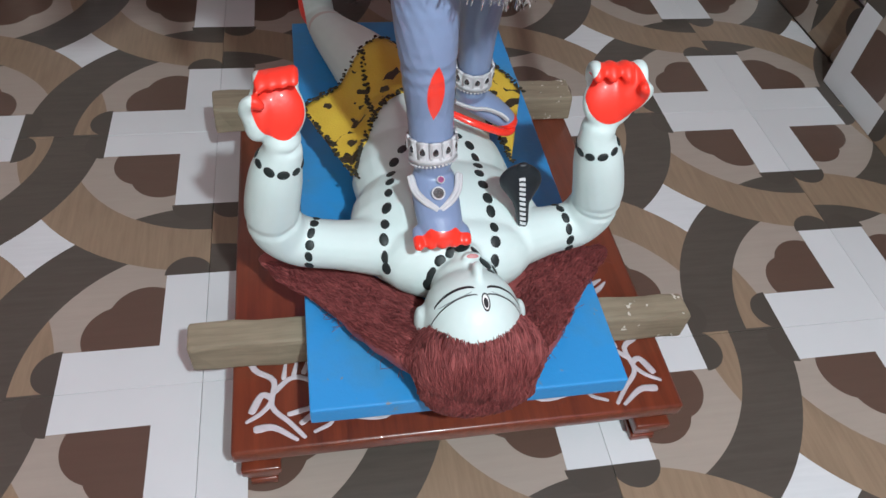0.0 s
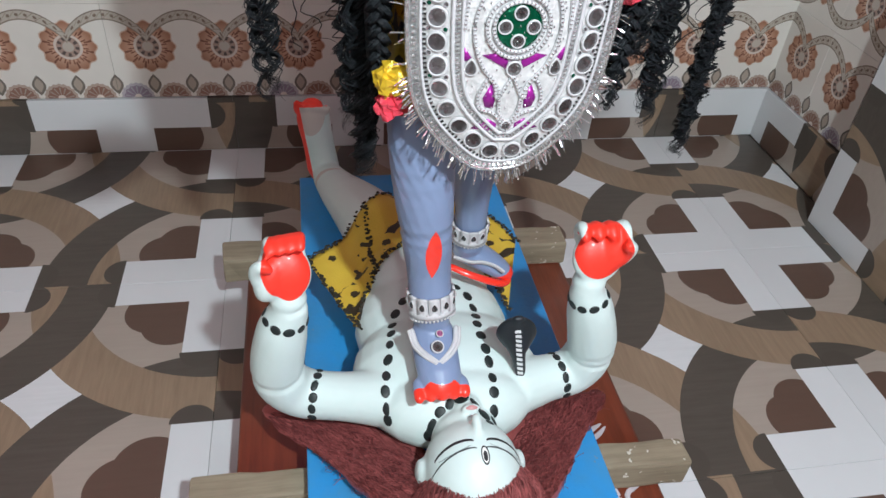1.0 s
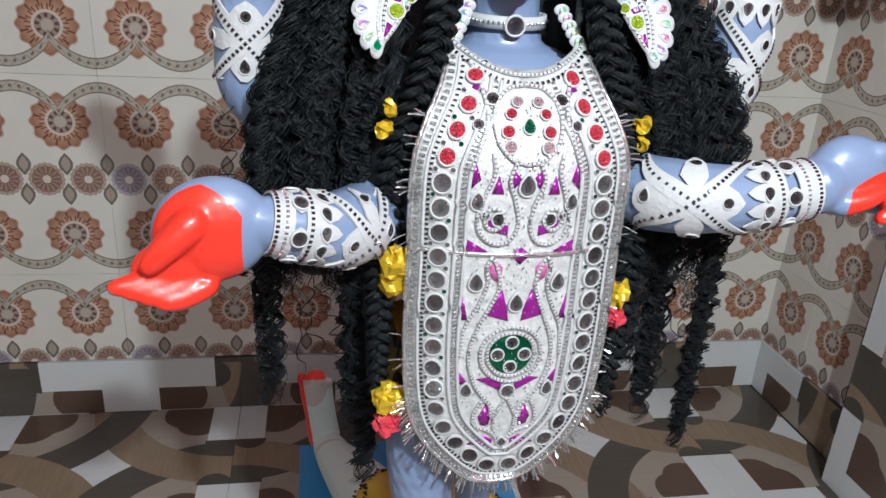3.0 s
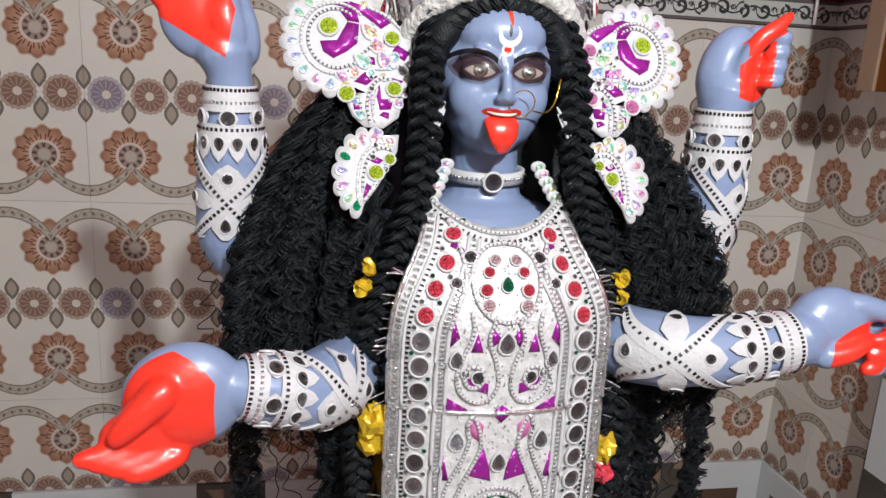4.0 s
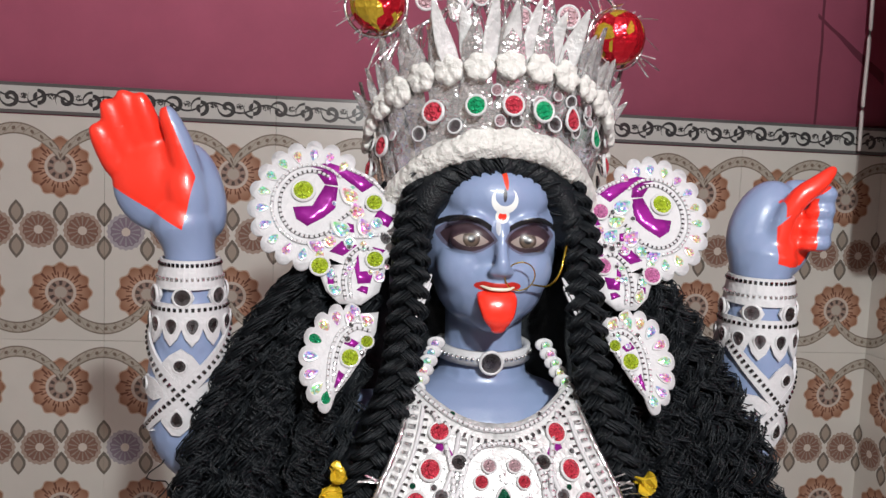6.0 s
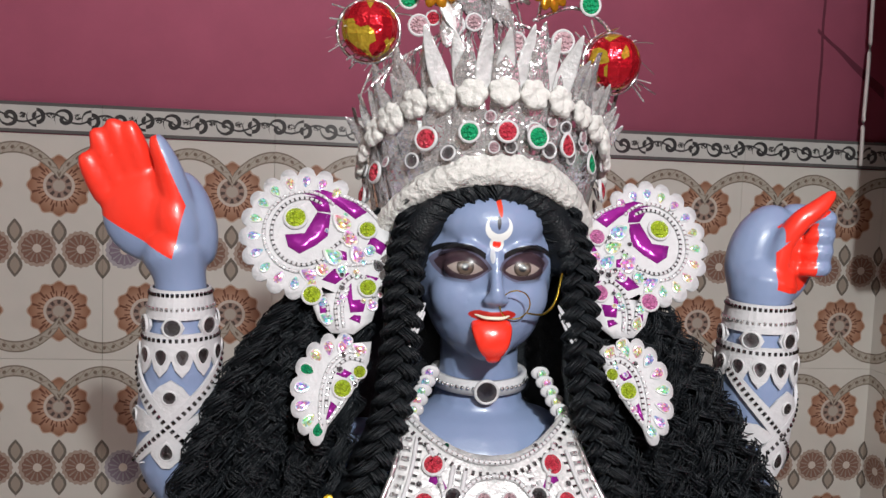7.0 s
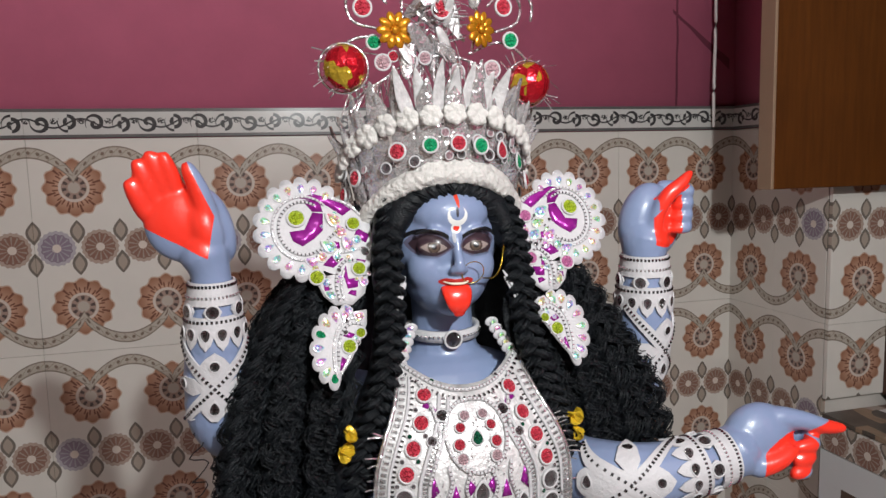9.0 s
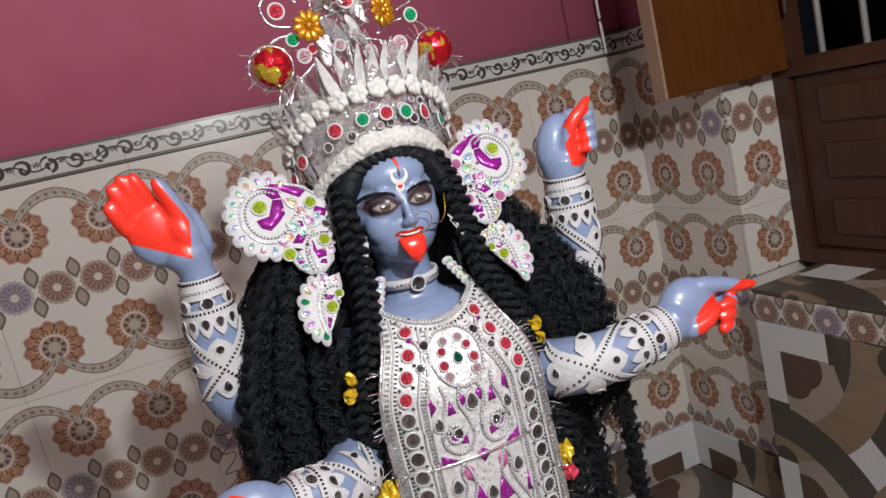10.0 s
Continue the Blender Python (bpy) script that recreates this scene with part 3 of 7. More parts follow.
    tube([(0.6930, 1.608, 0.6440, 0.0085), (0.7060, 1.604, 0.6480, 0.0066), (0.7180, 1.604, 0.6540, 0.0050)], 10, 4, bm=bm)
    skin = from_mesh(fused(bm, 0.0015, 8, 0.5))
    # tongue, teeth, eyes set into the skin
    n = len(skin.faces)
    tube([(FX - 0.0010, 1.6640, 0.7745, 0.0100), (FX - 0.0009, 1.6590, 0.7715, 0.0102), (FX - 0.0006, 1.6566, 0.7670, 0.0092), (FX - 0.0003, 1.6562, 0.7622, 0.0076), (FX, 1.6575, 0.7578, 0.0048)], 16, 6, 0.34, skin, up=(0, 1, 0))
    tube([(0.5000, 1.7480, 0.2480, 0.0036), (0.5200, 1.7395, 0.2425, 0.0042), (0.5450, 1.7370, 0.2330, 0.0044), (0.5560, 1.7400, 0.2290, 0.0040), (0.5620, 1.7450, 0.2285, 0.0026)], 10, 5, 0.8, skin)
    set_slots(skin, 1, n)
    n = len(skin.faces)
    tube([(FX - 0.0092, 1.6616, 0.7781, 0.0007), (FX - 0.0045, 1.6574, 0.7771, 0.0011), (FX + 0.0035, 1.6574, 0.7770, 0.0011), (FX + 0.0082, 1.6616, 0.7779, 0.0007)], 8, 5, 0.8, skin)
    set_slots(skin, 2, n)
    return skin


FX = 0.4975
def lens(cx, cz, w, h, tilt=0.0, front=1.69):
    """Mask of a pointed almond, tilted by degrees."""
    r = (w * w + h * h) / (2 * h)
    ox, oz = -math.sin(radians(tilt)) * (r - h), math.cos(radians(tilt)) * (r - h)
    return both(disc(cx + ox, cz + oz, r, r, 0, front), disc(cx - ox, cz - oz, r, r, 0, front))


def arc_mark(cx, cz, r, w, x0, x1, zmin):
    """Mask of a thin bow above zmin, between x0 and x1, thinning towards its ends."""
    bow = less(disc(cx, cz, r + w, r + w), disc(cx, cz - 0.9 * w, r, r))
    return lambda x, y, z: bow(x, y, z) & (z > zmin) & (x > x0) & (x < x1)


EYX = 0.4968
skin_patches = []
for s in (-1, 1):
    ex, ez = EYX + s * 0.0144, 0.8017
    skin_patches += [
        (lens(ex + s * 0.0022, ez + 0.0010, 0.0150, 0.0088, s * 5), (0.125, 0.120, 0.185)),
        (lens(ex + s * 0.0016, ez + 0.0006, 0.0130, 0.0070, s * 5), (0.045, 0.026, 0.034)),
        (lens(ex, ez - 0.0006, 0.0090, 0.0034, s * 4), (0.28, 0.23, 0.21)),
        (both(disc(ex, ez, 0.0044, 0.0044), lens(ex, ez - 0.0006, 0.0088, 0.0033, s * 4)), (0.045, 0.030, 0.022)),
        (both(less(disc(ex, ez - 0.0004, 0.0032, 0.0032), disc(ex, ez, 0.0020, 0.0020)), lens(ex, ez - 0.0006, 0.0086, 0.0032, s * 4)), (0.095, 0.068, 0.050)),
        (disc(ex, ez, 0.0018, 0.0018), BLACK),
        (arc_mark(EYX + s * 0.0185, 0.7912, 0.0208, 0.0015, min(EYX + s * 0.0045, EYX + s * 0.0345), max(EYX + s * 0.0045, EYX + s * 0.0345), 0.8055), BLACK),
        (lens(EYX + s * 0.0185, 0.7948, 0.0085, 0.0009, s * 6), (0.16, 0.20, 0.31)),
    ]
skin_patches += [
    (less(disc(FX - 0.0006, 0.7782, 0.0120, 0.0030, 0, 1.669), disc(FX - 0.0006, 0.7836, 0.0120, 0.0036, 0, 1.69)), (0.42, 0.018, 0.014)),
    (disc(FX, 0.8135, 0.0036, 0.0036), WHITE),
    (disc(FX, 0.8135, 0.0021, 0.0021), RED),
    (less(disc(FX + 0.0006, 0.8215, 0.0068, 0.0068), disc(FX + 0.0006, 0.8238, 0.0050, 0.0052)), WHITE),
    (disc(FX + 0.0006, 0.8240, 0.0010, 0.0034), (0.03, 0.03, 0.04)),
    (disc(FX + 0.0008, 0.8350, 0.0014, 0.0085, 6), (0.70, 0.05, 0.02)),
    (disc(FX - 0.002, 0.8080, 0.0012, 0.004, 0), (0.55, 0.57, 0.62)),
    # red palms
    (lambda x, y, z: (y < 1.6840) & (z > (0.8225 - (x - 0.301) * 0.553)) & (x < (0.3404 + 0.20 * (z - 0.8007))) & (x < (0.3455 - 0.42 * (z - 0.827))), RED),
    (lambda x, y, z: (y < 1.681) & (x > (0.6480 + 0.9 * op("MAXIMUM", z - 0.8130, 0.0))) & (z > (0.7915 + 0.25 * op("MAXIMUM", 0.6560 - x, 0.0))) & (z < 0.8290) & ((x < 0.6725) | (z < 0.8010)) & (x < 0.6830), RED),
    (lambda x, y, z: (y < 1.6745) & (x > 0.6515) & (z > (0.8215 + (x - 0.6570) * 0.62)), RED),
    (both(facing(0, 1, 0, 1.5965), less(blob(0.3060, 1.59, 0.6270, 0.040, 0.03, 0.034), blob(0.352, 1.59, 0.618, 0.011, 0.05, 0.07))), RED),
    (both(facing(0, 1, 0, 1.6125), disc(0.7165, 0.6480, 0.0235, 0.0165, 20)), RED),
    (blob(0.757, 1.608, 0.664, 0.022, 0.02, 0.0065), RED),
    # red-edged soles, toes and the mark on the shin
    (both(facing(0, 1, 0, 1.6025), facing(0, 0, 1, 0.250)), RED),
    (both(facing(0, 0, 1, 0.2345), facing(0, 1, 0, 1.66)), RED),
    (both(facing(-0.22, -0.06, 1, 0.0104), facing(0, -1, 0, -1.70)), RED),
    (both(disc(0.4625 + 0.0429, 0.3485, 0.0494, 0.0494, 0, 1.662), disc(0.4625 - 0.0429, 0.3485, 0.0494, 0.0494, 0, 1.662)), RED),
]
SKIN = painted("blue_gloss_paint", BLUE, skin_patches, 0.30, 0.35)
TONGUE = painted("red_gloss_paint", RED, [], 0.2, 0.6)
TOOTH = painted("ivory_paint", (0.75, 0.70, 0.55), [], 0.3)
statue = goddess()
thing("goddess_statue", statue, [SKIN, TONGUE, TOOTH], "glossy blue painted clay statue with four arms and red palms", "statue")


def reclining():
    bm = bmesh.new()
    Z = 0.127
    # trunk
    ball((0.488, 1.672, 0.178), (0.090, 0.075, 0.054), bm)
    ball((0.484, 1.735, 0.176), (0.078, 0.085, 0.052), bm)
    ball((0.484, 1.790, 0.180), (0.070, 0.060, 0.050), bm)
    ball((0.488, 1.860, 0.170), (0.082, 0.070, 0.046), bm)
    ball((0.488, 1.625, 0.186), (0.070, 0.035, 0.040), bm)
    # head, face turned up, crown of the head towards the viewer
    ball((0.490, 1.556, 0.185), (0.0415, 0.046, 0.046), bm)
    ball((0.490, 1.588, 0.192), (0.029, 0.022, 0.030), bm)
    tube([(0.4925, 1.559, 0.2285, 0.0030), (0.493, 1.569, 0.2325, 0.0042), (0.493, 1.576, 0.2325, 0.0054)], 10, 4, bm=bm)
    ball((0.493, 1.592, 0.2250), (0.009, 0.004, 0.004), bm)
    ball((0.492, 1.602, 0.214), (0.012, 0.010, 0.012), bm)
    for s in (-1, 1):
        ball((0.490 + s * 0.0420, 1.562, 0.184), (0.005, 0.011, 0.014), bm)
    # arms raised from the elbows
    tube([(0.438, 1.640, 0.188, 0.0290), (0.392, 1.650, 0.184, 0.0225), (0.352, 1.660, 0.184, 0.0230), (0.3345, 1.657, 0.215, 0.0235), (0.341, 1.650, 0.270, 0.0215), (0.349, 1.647, 0.300, 0.0155), (0.349, 1.648, 0.316, 0.0145)], 18, 5, bm=bm)
    # cupped palm, the fingers curled over its top
    ball((0.3475, 1.652, 0.334), (0.0215, 0.0120, 0.0240), bm, (-24, -8, 0))
    ball((0.3360, 1.648, 0.332), (0.0120, 0.0130, 0.0200), bm, (-20, 18, 0))
    tube([(0.3300, 1.645, 0.330, 0.0075), (0.3275, 1.641, 0.345, 0.0062), (0.3330, 1.636, 0.354, 0.0052), (0.3385, 1.635, 0.3500, 0.0042)], 10, 4, bm=bm)
    for k in range(4):
        x = 0.3360 + 0.0078 * k
        tube([(x, 1.661, 0.346, 0.0056), (x + 0.001, 1.661, 0.3560 + 0.0012 * k, 0.0053), (x + 0.0018, 1.652, 0.3610 + 0.0012 * k, 0.0048), (x + 0.0022, 1.644, 0.3580 + 0.0014 * k, 0.0042)], 10, 4, bm=bm)
    tube([(0.540, 1.640, 0.188, 0.0290), (0.580, 1.650, 0.186, 0.0225), (0.609, 1.656, 0.188, 0.0225), (0.6195, 1.654, 0.220, 0.0232), (0.6060, 1.648, 0.275, 0.0208), (0.5975, 1.646, 0.300, 0.0152), (0.5985, 1.648, 0.314, 0.0142)], 18, 5, bm=bm)
    ball((0.6020, 1.651, 0.333), (0.0230, 0.0120, 0.0235), bm, (-24, 12, 0))
    ball((0.6140, 1.650, 0.342), (0.0130, 0.0120, 0.0220), bm, (-20, 14, 0))
    for k in range(4):
        x = 0.5850 + 0.0118 * k
        tube([(x + 0.002, 1.662, 0.346, 0.0060), (x + 0.001, 1.661, 0.3560, 0.0056), (x, 1.652, 0.3610, 0.0053), (x, 1.644, 0.3570, 0.0047)], 10, 4, bm=bm)
    tube([(0.6180, 1.645, 0.334, 0.0080), (0.6230, 1.639, 0.348, 0.0066), (0.6180, 1.634, 0.3560, 0.0056)], 10, 4, bm=bm)
    # legs
    tube([(0.455, 1.880, 0.180, 0.044), (0.430, 1.940, 0.178, 0.036), (0.405, 2.005, 0.168, 0.026), (0.390, 2.060, 0.158, 0.0195)], 16, 5, bm=bm)
    tube([(0.388, 2.066, 0.158, 0.0225), (0.383, 2.062, 0.200, 0.0205), (0.377, 2.056, 0.245, 0.0215), (0.376, 2.052, 0.262, 0.0175)], 14, 5, 0.75, bm=bm, up=(0, 1, 0))
    for k in range(5):
        tube([(0.359 + 0.0088 * k, 2.050, 0.258, 0.0060), (0.358 + 0.0090 * k, 2.043, 0.273 - 0.002 * k, 0.0056)], 8, 3, bm=bm)
    tube([(0.520, 1.880, 0.178, 0.044), (0.545, 1.950, 0.176, 0.036), (0.560, 2.010, 0.168, 0.026), (0.570, 2.062, 0.158, 0.0195)], 16, 5, bm=bm)
    tube([(0.571, 2.068, 0.158, 0.0200), (0.577, 2.064, 0.200, 0.0165), (0.582, 2.058, 0.245, 0.0150)], 14, 5, 0.75, bm=bm, up=(0, 1, 0))
    skin = from_mesh(fused(bm, 0.0016, 20, 0.5))
    for v in skin.verts:
        v.co.z = max(v.co.z, 0.1272)
    return skin


def topside(cx, cy, rx, ry, tilt=0.0, above=0.17):
    c, s = math.cos(radians(tilt)), math.sin(radians(tilt))
    return lambda x, y, z: (hyp(((x - cx) * c + (y - cy) * s) / rx, ((y - cy) * c - (x - cx) * s) / ry) < 1.0) & (z > above)


pale = []
for s in (-1, 1):
    # closed lids and brows drawn in black
    cx, cy, tl = 0.4925 + s * 0.0205, 1.5540, s * -6
    pale += [(less(topside(cx, cy, 0.0155, 0.0046, tl), topside(cx, cy - 0.0028, 0.0170, 0.0048, tl)), BLACK),
             (less(topside(cx, cy - 0.0026, 0.0130, 0.0026, tl), topside(cx, cy - 0.0016, 0.0140, 0.0026, tl)), (0.25, 0.30, 0.30)),
             (less(topside(0.4925 + s * 0.0225, 1.5455, 0.0190, 0.0036, s * -10), topside(0.4925 + s * 0.0225, 1.5440, 0.0200, 0.0036, s * -10)), (0.05, 0.06, 0.06))]
pale += [(topside(0.4945, 1.5430, 0.0034, 0.0075), BLACK), (topside(0.4945, 1.5430, 0.0025, 0.0060), WHITE), (topside(0.4945, 1.5422, 0.0018, 0.0040), BLACK),
         (topside(0.493, 1.5905, 0.0050, 0.0016), (0.50, 0.22, 0.22)),
         (both(facing(0, 1, -0.5, 1.4805), blob(0.3525, 1.640, 0.347, 0.0215, 0.04, 0.0290)), RED),
         (both(facing(0, 1, -0.5, 1.4805), blob(0.6010, 1.640, 0.346, 0.0225, 0.04, 0.0260)), RED),
         (both(facing(0, 0, 1, 0.40), both(facing(0, -1, 0, -2.02), facing(0.3, 1, -0.25, 2.099))), (0.55, 0.50, 0.47)),
         (both(facing(1, 0, 0.12, 0.3925), facing(0, -1, 0, -2.03)), RED), (both(facing(0, 0, -1, -0.2685), facing(0, -1, 0, -2.03)), RED)]
PALE = painted("pale_greenish_white_paint", (0.63, 0.735, 0.715), pale, 0.42, 0.12)
thing("reclining_statue", reclining(), [PALE], "pale white painted clay statue lying on its back, palms raised", "statue")


# ---- ornaments ----
def foil(name, colour, rough=0.18, metal=0.9, scale=220.0, depth=0.0012):
    """Crumpled metal foil."""
    mat = begin(name)
    _, vec = coords("object")
    g = grain(vec, scale, 2)
    base = mix(ramp(grain(vec, scale * 0.4, 2), 0.35, 0.65), tuple(c * 0.75 for c in colour), colour)
    return finish(mat, base, rough, metal, g, depth)


SILVER = foil("silver_foil", (0.86, 0.86, 0.87))
SILVER_WHITE = foil("white_silver_lace", (0.80, 0.79, 0.79), 0.34, 0.25, 420.0, 0.0008)
BRIGHT = foil("bright_silver_foil", (0.90, 0.89, 0.90), 0.17, 0.78, 230.0, 0.0020)
LACE = plain("white_lace", (0.54, 0.53, 0.545), 0.55, vary=0.2, scale=320, depth=0.0006)
COTTON = plain("white_cotton", (0.64, 0.62, 0.59), 0.9, vary=0.5, scale=260, depth=0.003)
MIRROR = foil("mirror_foil", (0.34, 0.34, 0.35), 0.06, 1.0, 60.0, 0.0004)
SMOKE = foil("smoky_mirror", (0.20, 0.195, 0.20), 0.08, 1.0, 60.0, 0.0004)
RED_GEM = foil("red_foil_gem", (0.78, 0.07, 0.11), 0.16, 0.12, 160.0)
DARK_GREEN = foil("dark_green_foil", (0.008, 0.13, 0.06), 0.15, 0.6, 160.0)
PURPLE = foil("purple_satin", (0.36, 0.020, 0.33), 0.22, 0.35, 90.0)
PINK_GEM = foil("pink_gem", (0.80, 0.22, 0.52), 0.15, 0.15, 160.0)
GOLD = foil("gold_foil", (0.75, 0.50, 0.06), 0.15, 0.95, 160.0)
ORANGE = foil("orange_foil", (0.75, 0.32, 0.02), 0.2, 0.6, 160.0)


def hologram():
    """Glittering film: small facets, each of a pale hue of its own."""
    mat = begin("holographic_sequin")
    _, vec = coords("object")
    cell = Val.tree.nodes.new("ShaderNodeTexVoronoi")
    cell.inputs["Scale"].default_value = 2.6
    Val.tree.links.new(vec.s, cell.inputs["Vector"])
    sep = Val.tree.nodes.new("ShaderNodeSeparateColor")
    Val.tree.links.new(cell.outputs["Color"], sep.inputs[0])
    hue = Val.tree.nodes.new("ShaderNodeHueSaturation")
    base = Val.tree.nodes.new("ShaderNodeRGB")
    base.outputs[0].default_value = (0.42, 0.86, 0.92, 1)
    Val.tree.links.new(base.outputs[0], hue.inputs["Color"])
    put(hue, 1, 0.35 + 1.1 * Val(sep.outputs[1]))
    put(hue, 2, 0.45 + 0.75 * Val(sep.outputs[2]))
    put(hue, 0, op("FRACT", rand() + Val(sep.outputs[0]) * 0.5))
    return finish(mat, Val(hue.outputs[0]), 0.16, 0.35, Val(sep.outputs[0]), 0.35, 0.4)


HOLO = hologram()


def gem_mesh(name, stone, rim, drop=False, tall=0.32):
    """A domed stone of radius 1 in a raised rim, facing +z."""
    bm = bmesh.new()
    n = 16
    def outline(q, r):
        x, y = math.cos(q) * r, math.sin(q) * r
        if drop and y > 0:
            y, x = y * 1.7, x * (1 - 0.45 * (math.sin(q) ** 2))
        return x, y
    rings = []
    for r, z in ((1.26, -0.1), (1.26, 0.14), (1.12, 0.22), (1.0, 0.17)):
        rings.append([bm.verts.new((*outline(2 * math.pi * k / n, r), z)) for k in range(n)])
    for a, b in zip(rings, rings[1:]):
        for k in range(n):
            bm.faces.new((a[k], a[(k + 1) % n], b[(k + 1) % n], b[k]))
    m = len(bm.faces)
    prev = rings[-1]
    for r, z in ((0.72, 0.14 + tall * 0.6), (0.38, 0.14 + tall)):
        ring = [bm.verts.new((*outline(2 * math.pi * k / n, r), z)) for k in range(n)]
        for k in range(n):
            bm.faces.new((prev[k], prev[(k + 1) % n], ring[(k + 1) % n], ring[k]))
        prev = ring
    bm.faces.new(prev)
    bm.faces.ensure_lookup_table()
    for f in bm.faces[m:]:
        f.material_index = 1
    me = mesh_of(bm, name, [rim, stone])
    for poly in me.polygons:
        poly.use_smooth = poly.material_index == 1
    return me


RIM = finish(begin("white_rim"), (0.56, 0.55, 0.56), 0.45)


def stone(name, colour, metal=0.15):
    """A cut foil stone; its facets are sized to the stone."""
    return foil(name, colour, 0.22, metal, 2.2, 0.008)


GEMS = {}
for key, body, rim in (("mirror", MIRROR, RIM), ("smoke", SMOKE, RIM), ("holo", HOLO, RIM), ("red", stone("red_stone", (0.80, 0.06, 0.10)), RIM), ("green", stone("green_stone", (0.02, 0.50, 0.20)), RIM),
                       ("dark_green", stone("dark_green_stone", (0.01, 0.16, 0.08)), RIM), ("pink", stone("pink_stone", (0.85, 0.25, 0.55)), RIM), ("lime", stone("lime_stone", (0.55, 0.72, 0.04)), RIM),
                       ("gold", stone("gold_stone", (0.75, 0.50, 0.06), 0.8), RIM), ("pale", stone("pale_pink_stone", (0.80, 0.52, 0.57)), RIM)):
    GEMS[key] = gem_mesh(key + "_stone", body, rim)
    GEMS[key + "_drop"] = gem_mesh(key + "_drop", body, rim, True)


def gem(key, parent, place, normal, r, turn=0.0, wide=1.0, name="stone"):
    ob = new(name, GEMS[key])
    ob.parent = parent
    z = Vector(normal).normalized()
    up = Vector((0, 0, 1)) - z * z.z
    if up.length < 0.05:
        up = Vector((0, -1, 0)) - z * -z.y
    up.normalize()
    x = up.cross(z)
    m = Matrix((x, up, z)).transposed().to_4x4()
    ob.matrix_basis = Matrix.Translation(place) @ m @ pose(0, 0, 0, 0, 0, turn) @ Matrix.Diagonal((r * wide, r, r, 1))
    return ob


class Sheet:
    """A bent sheet over the (x, z) plane: place(x, z) and its outward normal."""
    def __init__(self, depth_at):
        self.d = depth_at

    def at(self, x, z, off=0.0):
        e = 1e-3
        y = self.d(x, z)
        n = Vector(((self.d(x + e, z) - y) / e, -1.0, (self.d(x, z + e) - y) / e)).normalized()
        return Vector((x, y, z)) + n * off, n

    def polygon(self, pts, t0, t1, bm=None, fine=0.006):
        """A filled outline with thickness from t0 to t1 above the sheet."""
        bm = bm or bmesh.new()
        flat = bmesh.new()
        vs = [flat.verts.new((x, 0, z)) for x, z in pts]
        es = [flat.edges.new((vs[k], vs[(k + 1) % len(vs)])) for k in range(len(vs))]
        bmesh.ops.triangle_fill(flat, edges=es, use_beauty=True)
        for _ in range(3):
            long = [e for e in flat.edges if e.calc_length() > fine * 1.6 and not e.is_boundary]
            if not long:
                break
            bmesh.ops.subdivide_edges(flat, edges=long, cuts=1)
            bmesh.ops.triangulate(flat, faces=[f for f in flat.faces if len(f.verts) > 3])
        rim = [e for e in flat.edges if e.is_boundary]
        for f in flat.faces:
            if f.calc_center_median() is not None and f.normal.y > 0:
                f.normal_flip()
        top = {v: bm.verts.new(self.at(v.co.x, v.co.z, t1)[0]) for v in flat.verts}
        low = {v: bm.verts.new(self.at(v.co.x, v.co.z, t0)[0]) for e in rim for v in e.verts}
        for f in flat.faces:
            bm.faces.new([top[v] for v in f.verts])
        for e in rim:
            a, b = e.verts
            bm.faces.new((top[a], top[b], low[b], low[a]))
        flat.free()
        bmesh.ops.recalc_face_normals(bm, faces=bm.faces[:])
        return bm

    def cord(self, pts, r, off=0.0, bm=None, steps=5, sides=6):
        return tube([(*self.at(x, z, off)[0], r) for x, z in pts], sides, steps, bm=bm)

    def beads(self, pts, size, gap, off, bm=None, squash=0.6):
        """A row of small faceted studs along a line."""
        bm = bm or bmesh.new()
        path = spline([(x, z) for x, z in pts], 12)
        seg = np.r_[0, np.cumsum(np.hypot(*np.diff(path, axis=0).T))]
        for s in np.arange(gap / 2, seg[-1], gap):
            x, z = np.interp(s, seg, path[:, 0]), np.interp(s, seg, path[:, 1])
            dx, dz = np.interp(s + 1e-4, seg, path[:, 0]) - x, np.interp(s + 1e-4, seg, path[:, 1]) - z
            p, n = self.at(x, z, off)
            t = (self.at(x + dx, z + dz, off)[0] - p)
            t = t.normalized() if t.length > 1e-7 else Vector((1, 0, 0))
            b = n.cross(t)
            base = [bm.verts.new(p + t * (i * size / 2 * squash) + b * (j * size / 2)) for i, j in ((-1, -1), (1, -1), (1, 1), (-1, 1))]
            topv = [bm.verts.new(p + n * size * 0.4 + t * (i * size / 4 * squash) + b * (j * size / 4)) for i, j in ((-1, -1), (1, -1), (1, 1), (-1, 1))]
            for k in range(4):
                bm.faces.new((base[k], base[(k + 1) % 4], topv[(k + 1) % 4], topv[k]))
            bm.faces.new(topv)
        return bm


def tinsel(starts, length, bm=None, width=0.0009):
    """Loose foil strips from (place, way) pairs."""
    bm = bm or bmesh.new()
    for p, w in starts:
        L = length * random.uniform(0.5, 1.25)
        w = (w + Vector([random.uniform(-0.45, 0.45) for _ in range(3)])).normalized()
        side = w.cross(Vector([random.uniform(-1, 1) for _ in range(3)])).normalized() * width * 0.5
        sag = Vector((0, 0, -L * random.uniform(0.0, 0.25)))
        pts = [p, p + w * L * 0.5 + sag * 0.3, p + w * L + sag]
        prev = None
        for q in pts:
            pair = (bm.verts.new(q + side), bm.verts.new(q - side))
            if prev:
                bm.faces.new((prev[0], prev[1], pair[1], pair[0]))
            prev = pair
    return bm


# ---- breast ornament ----
random.seed(11)
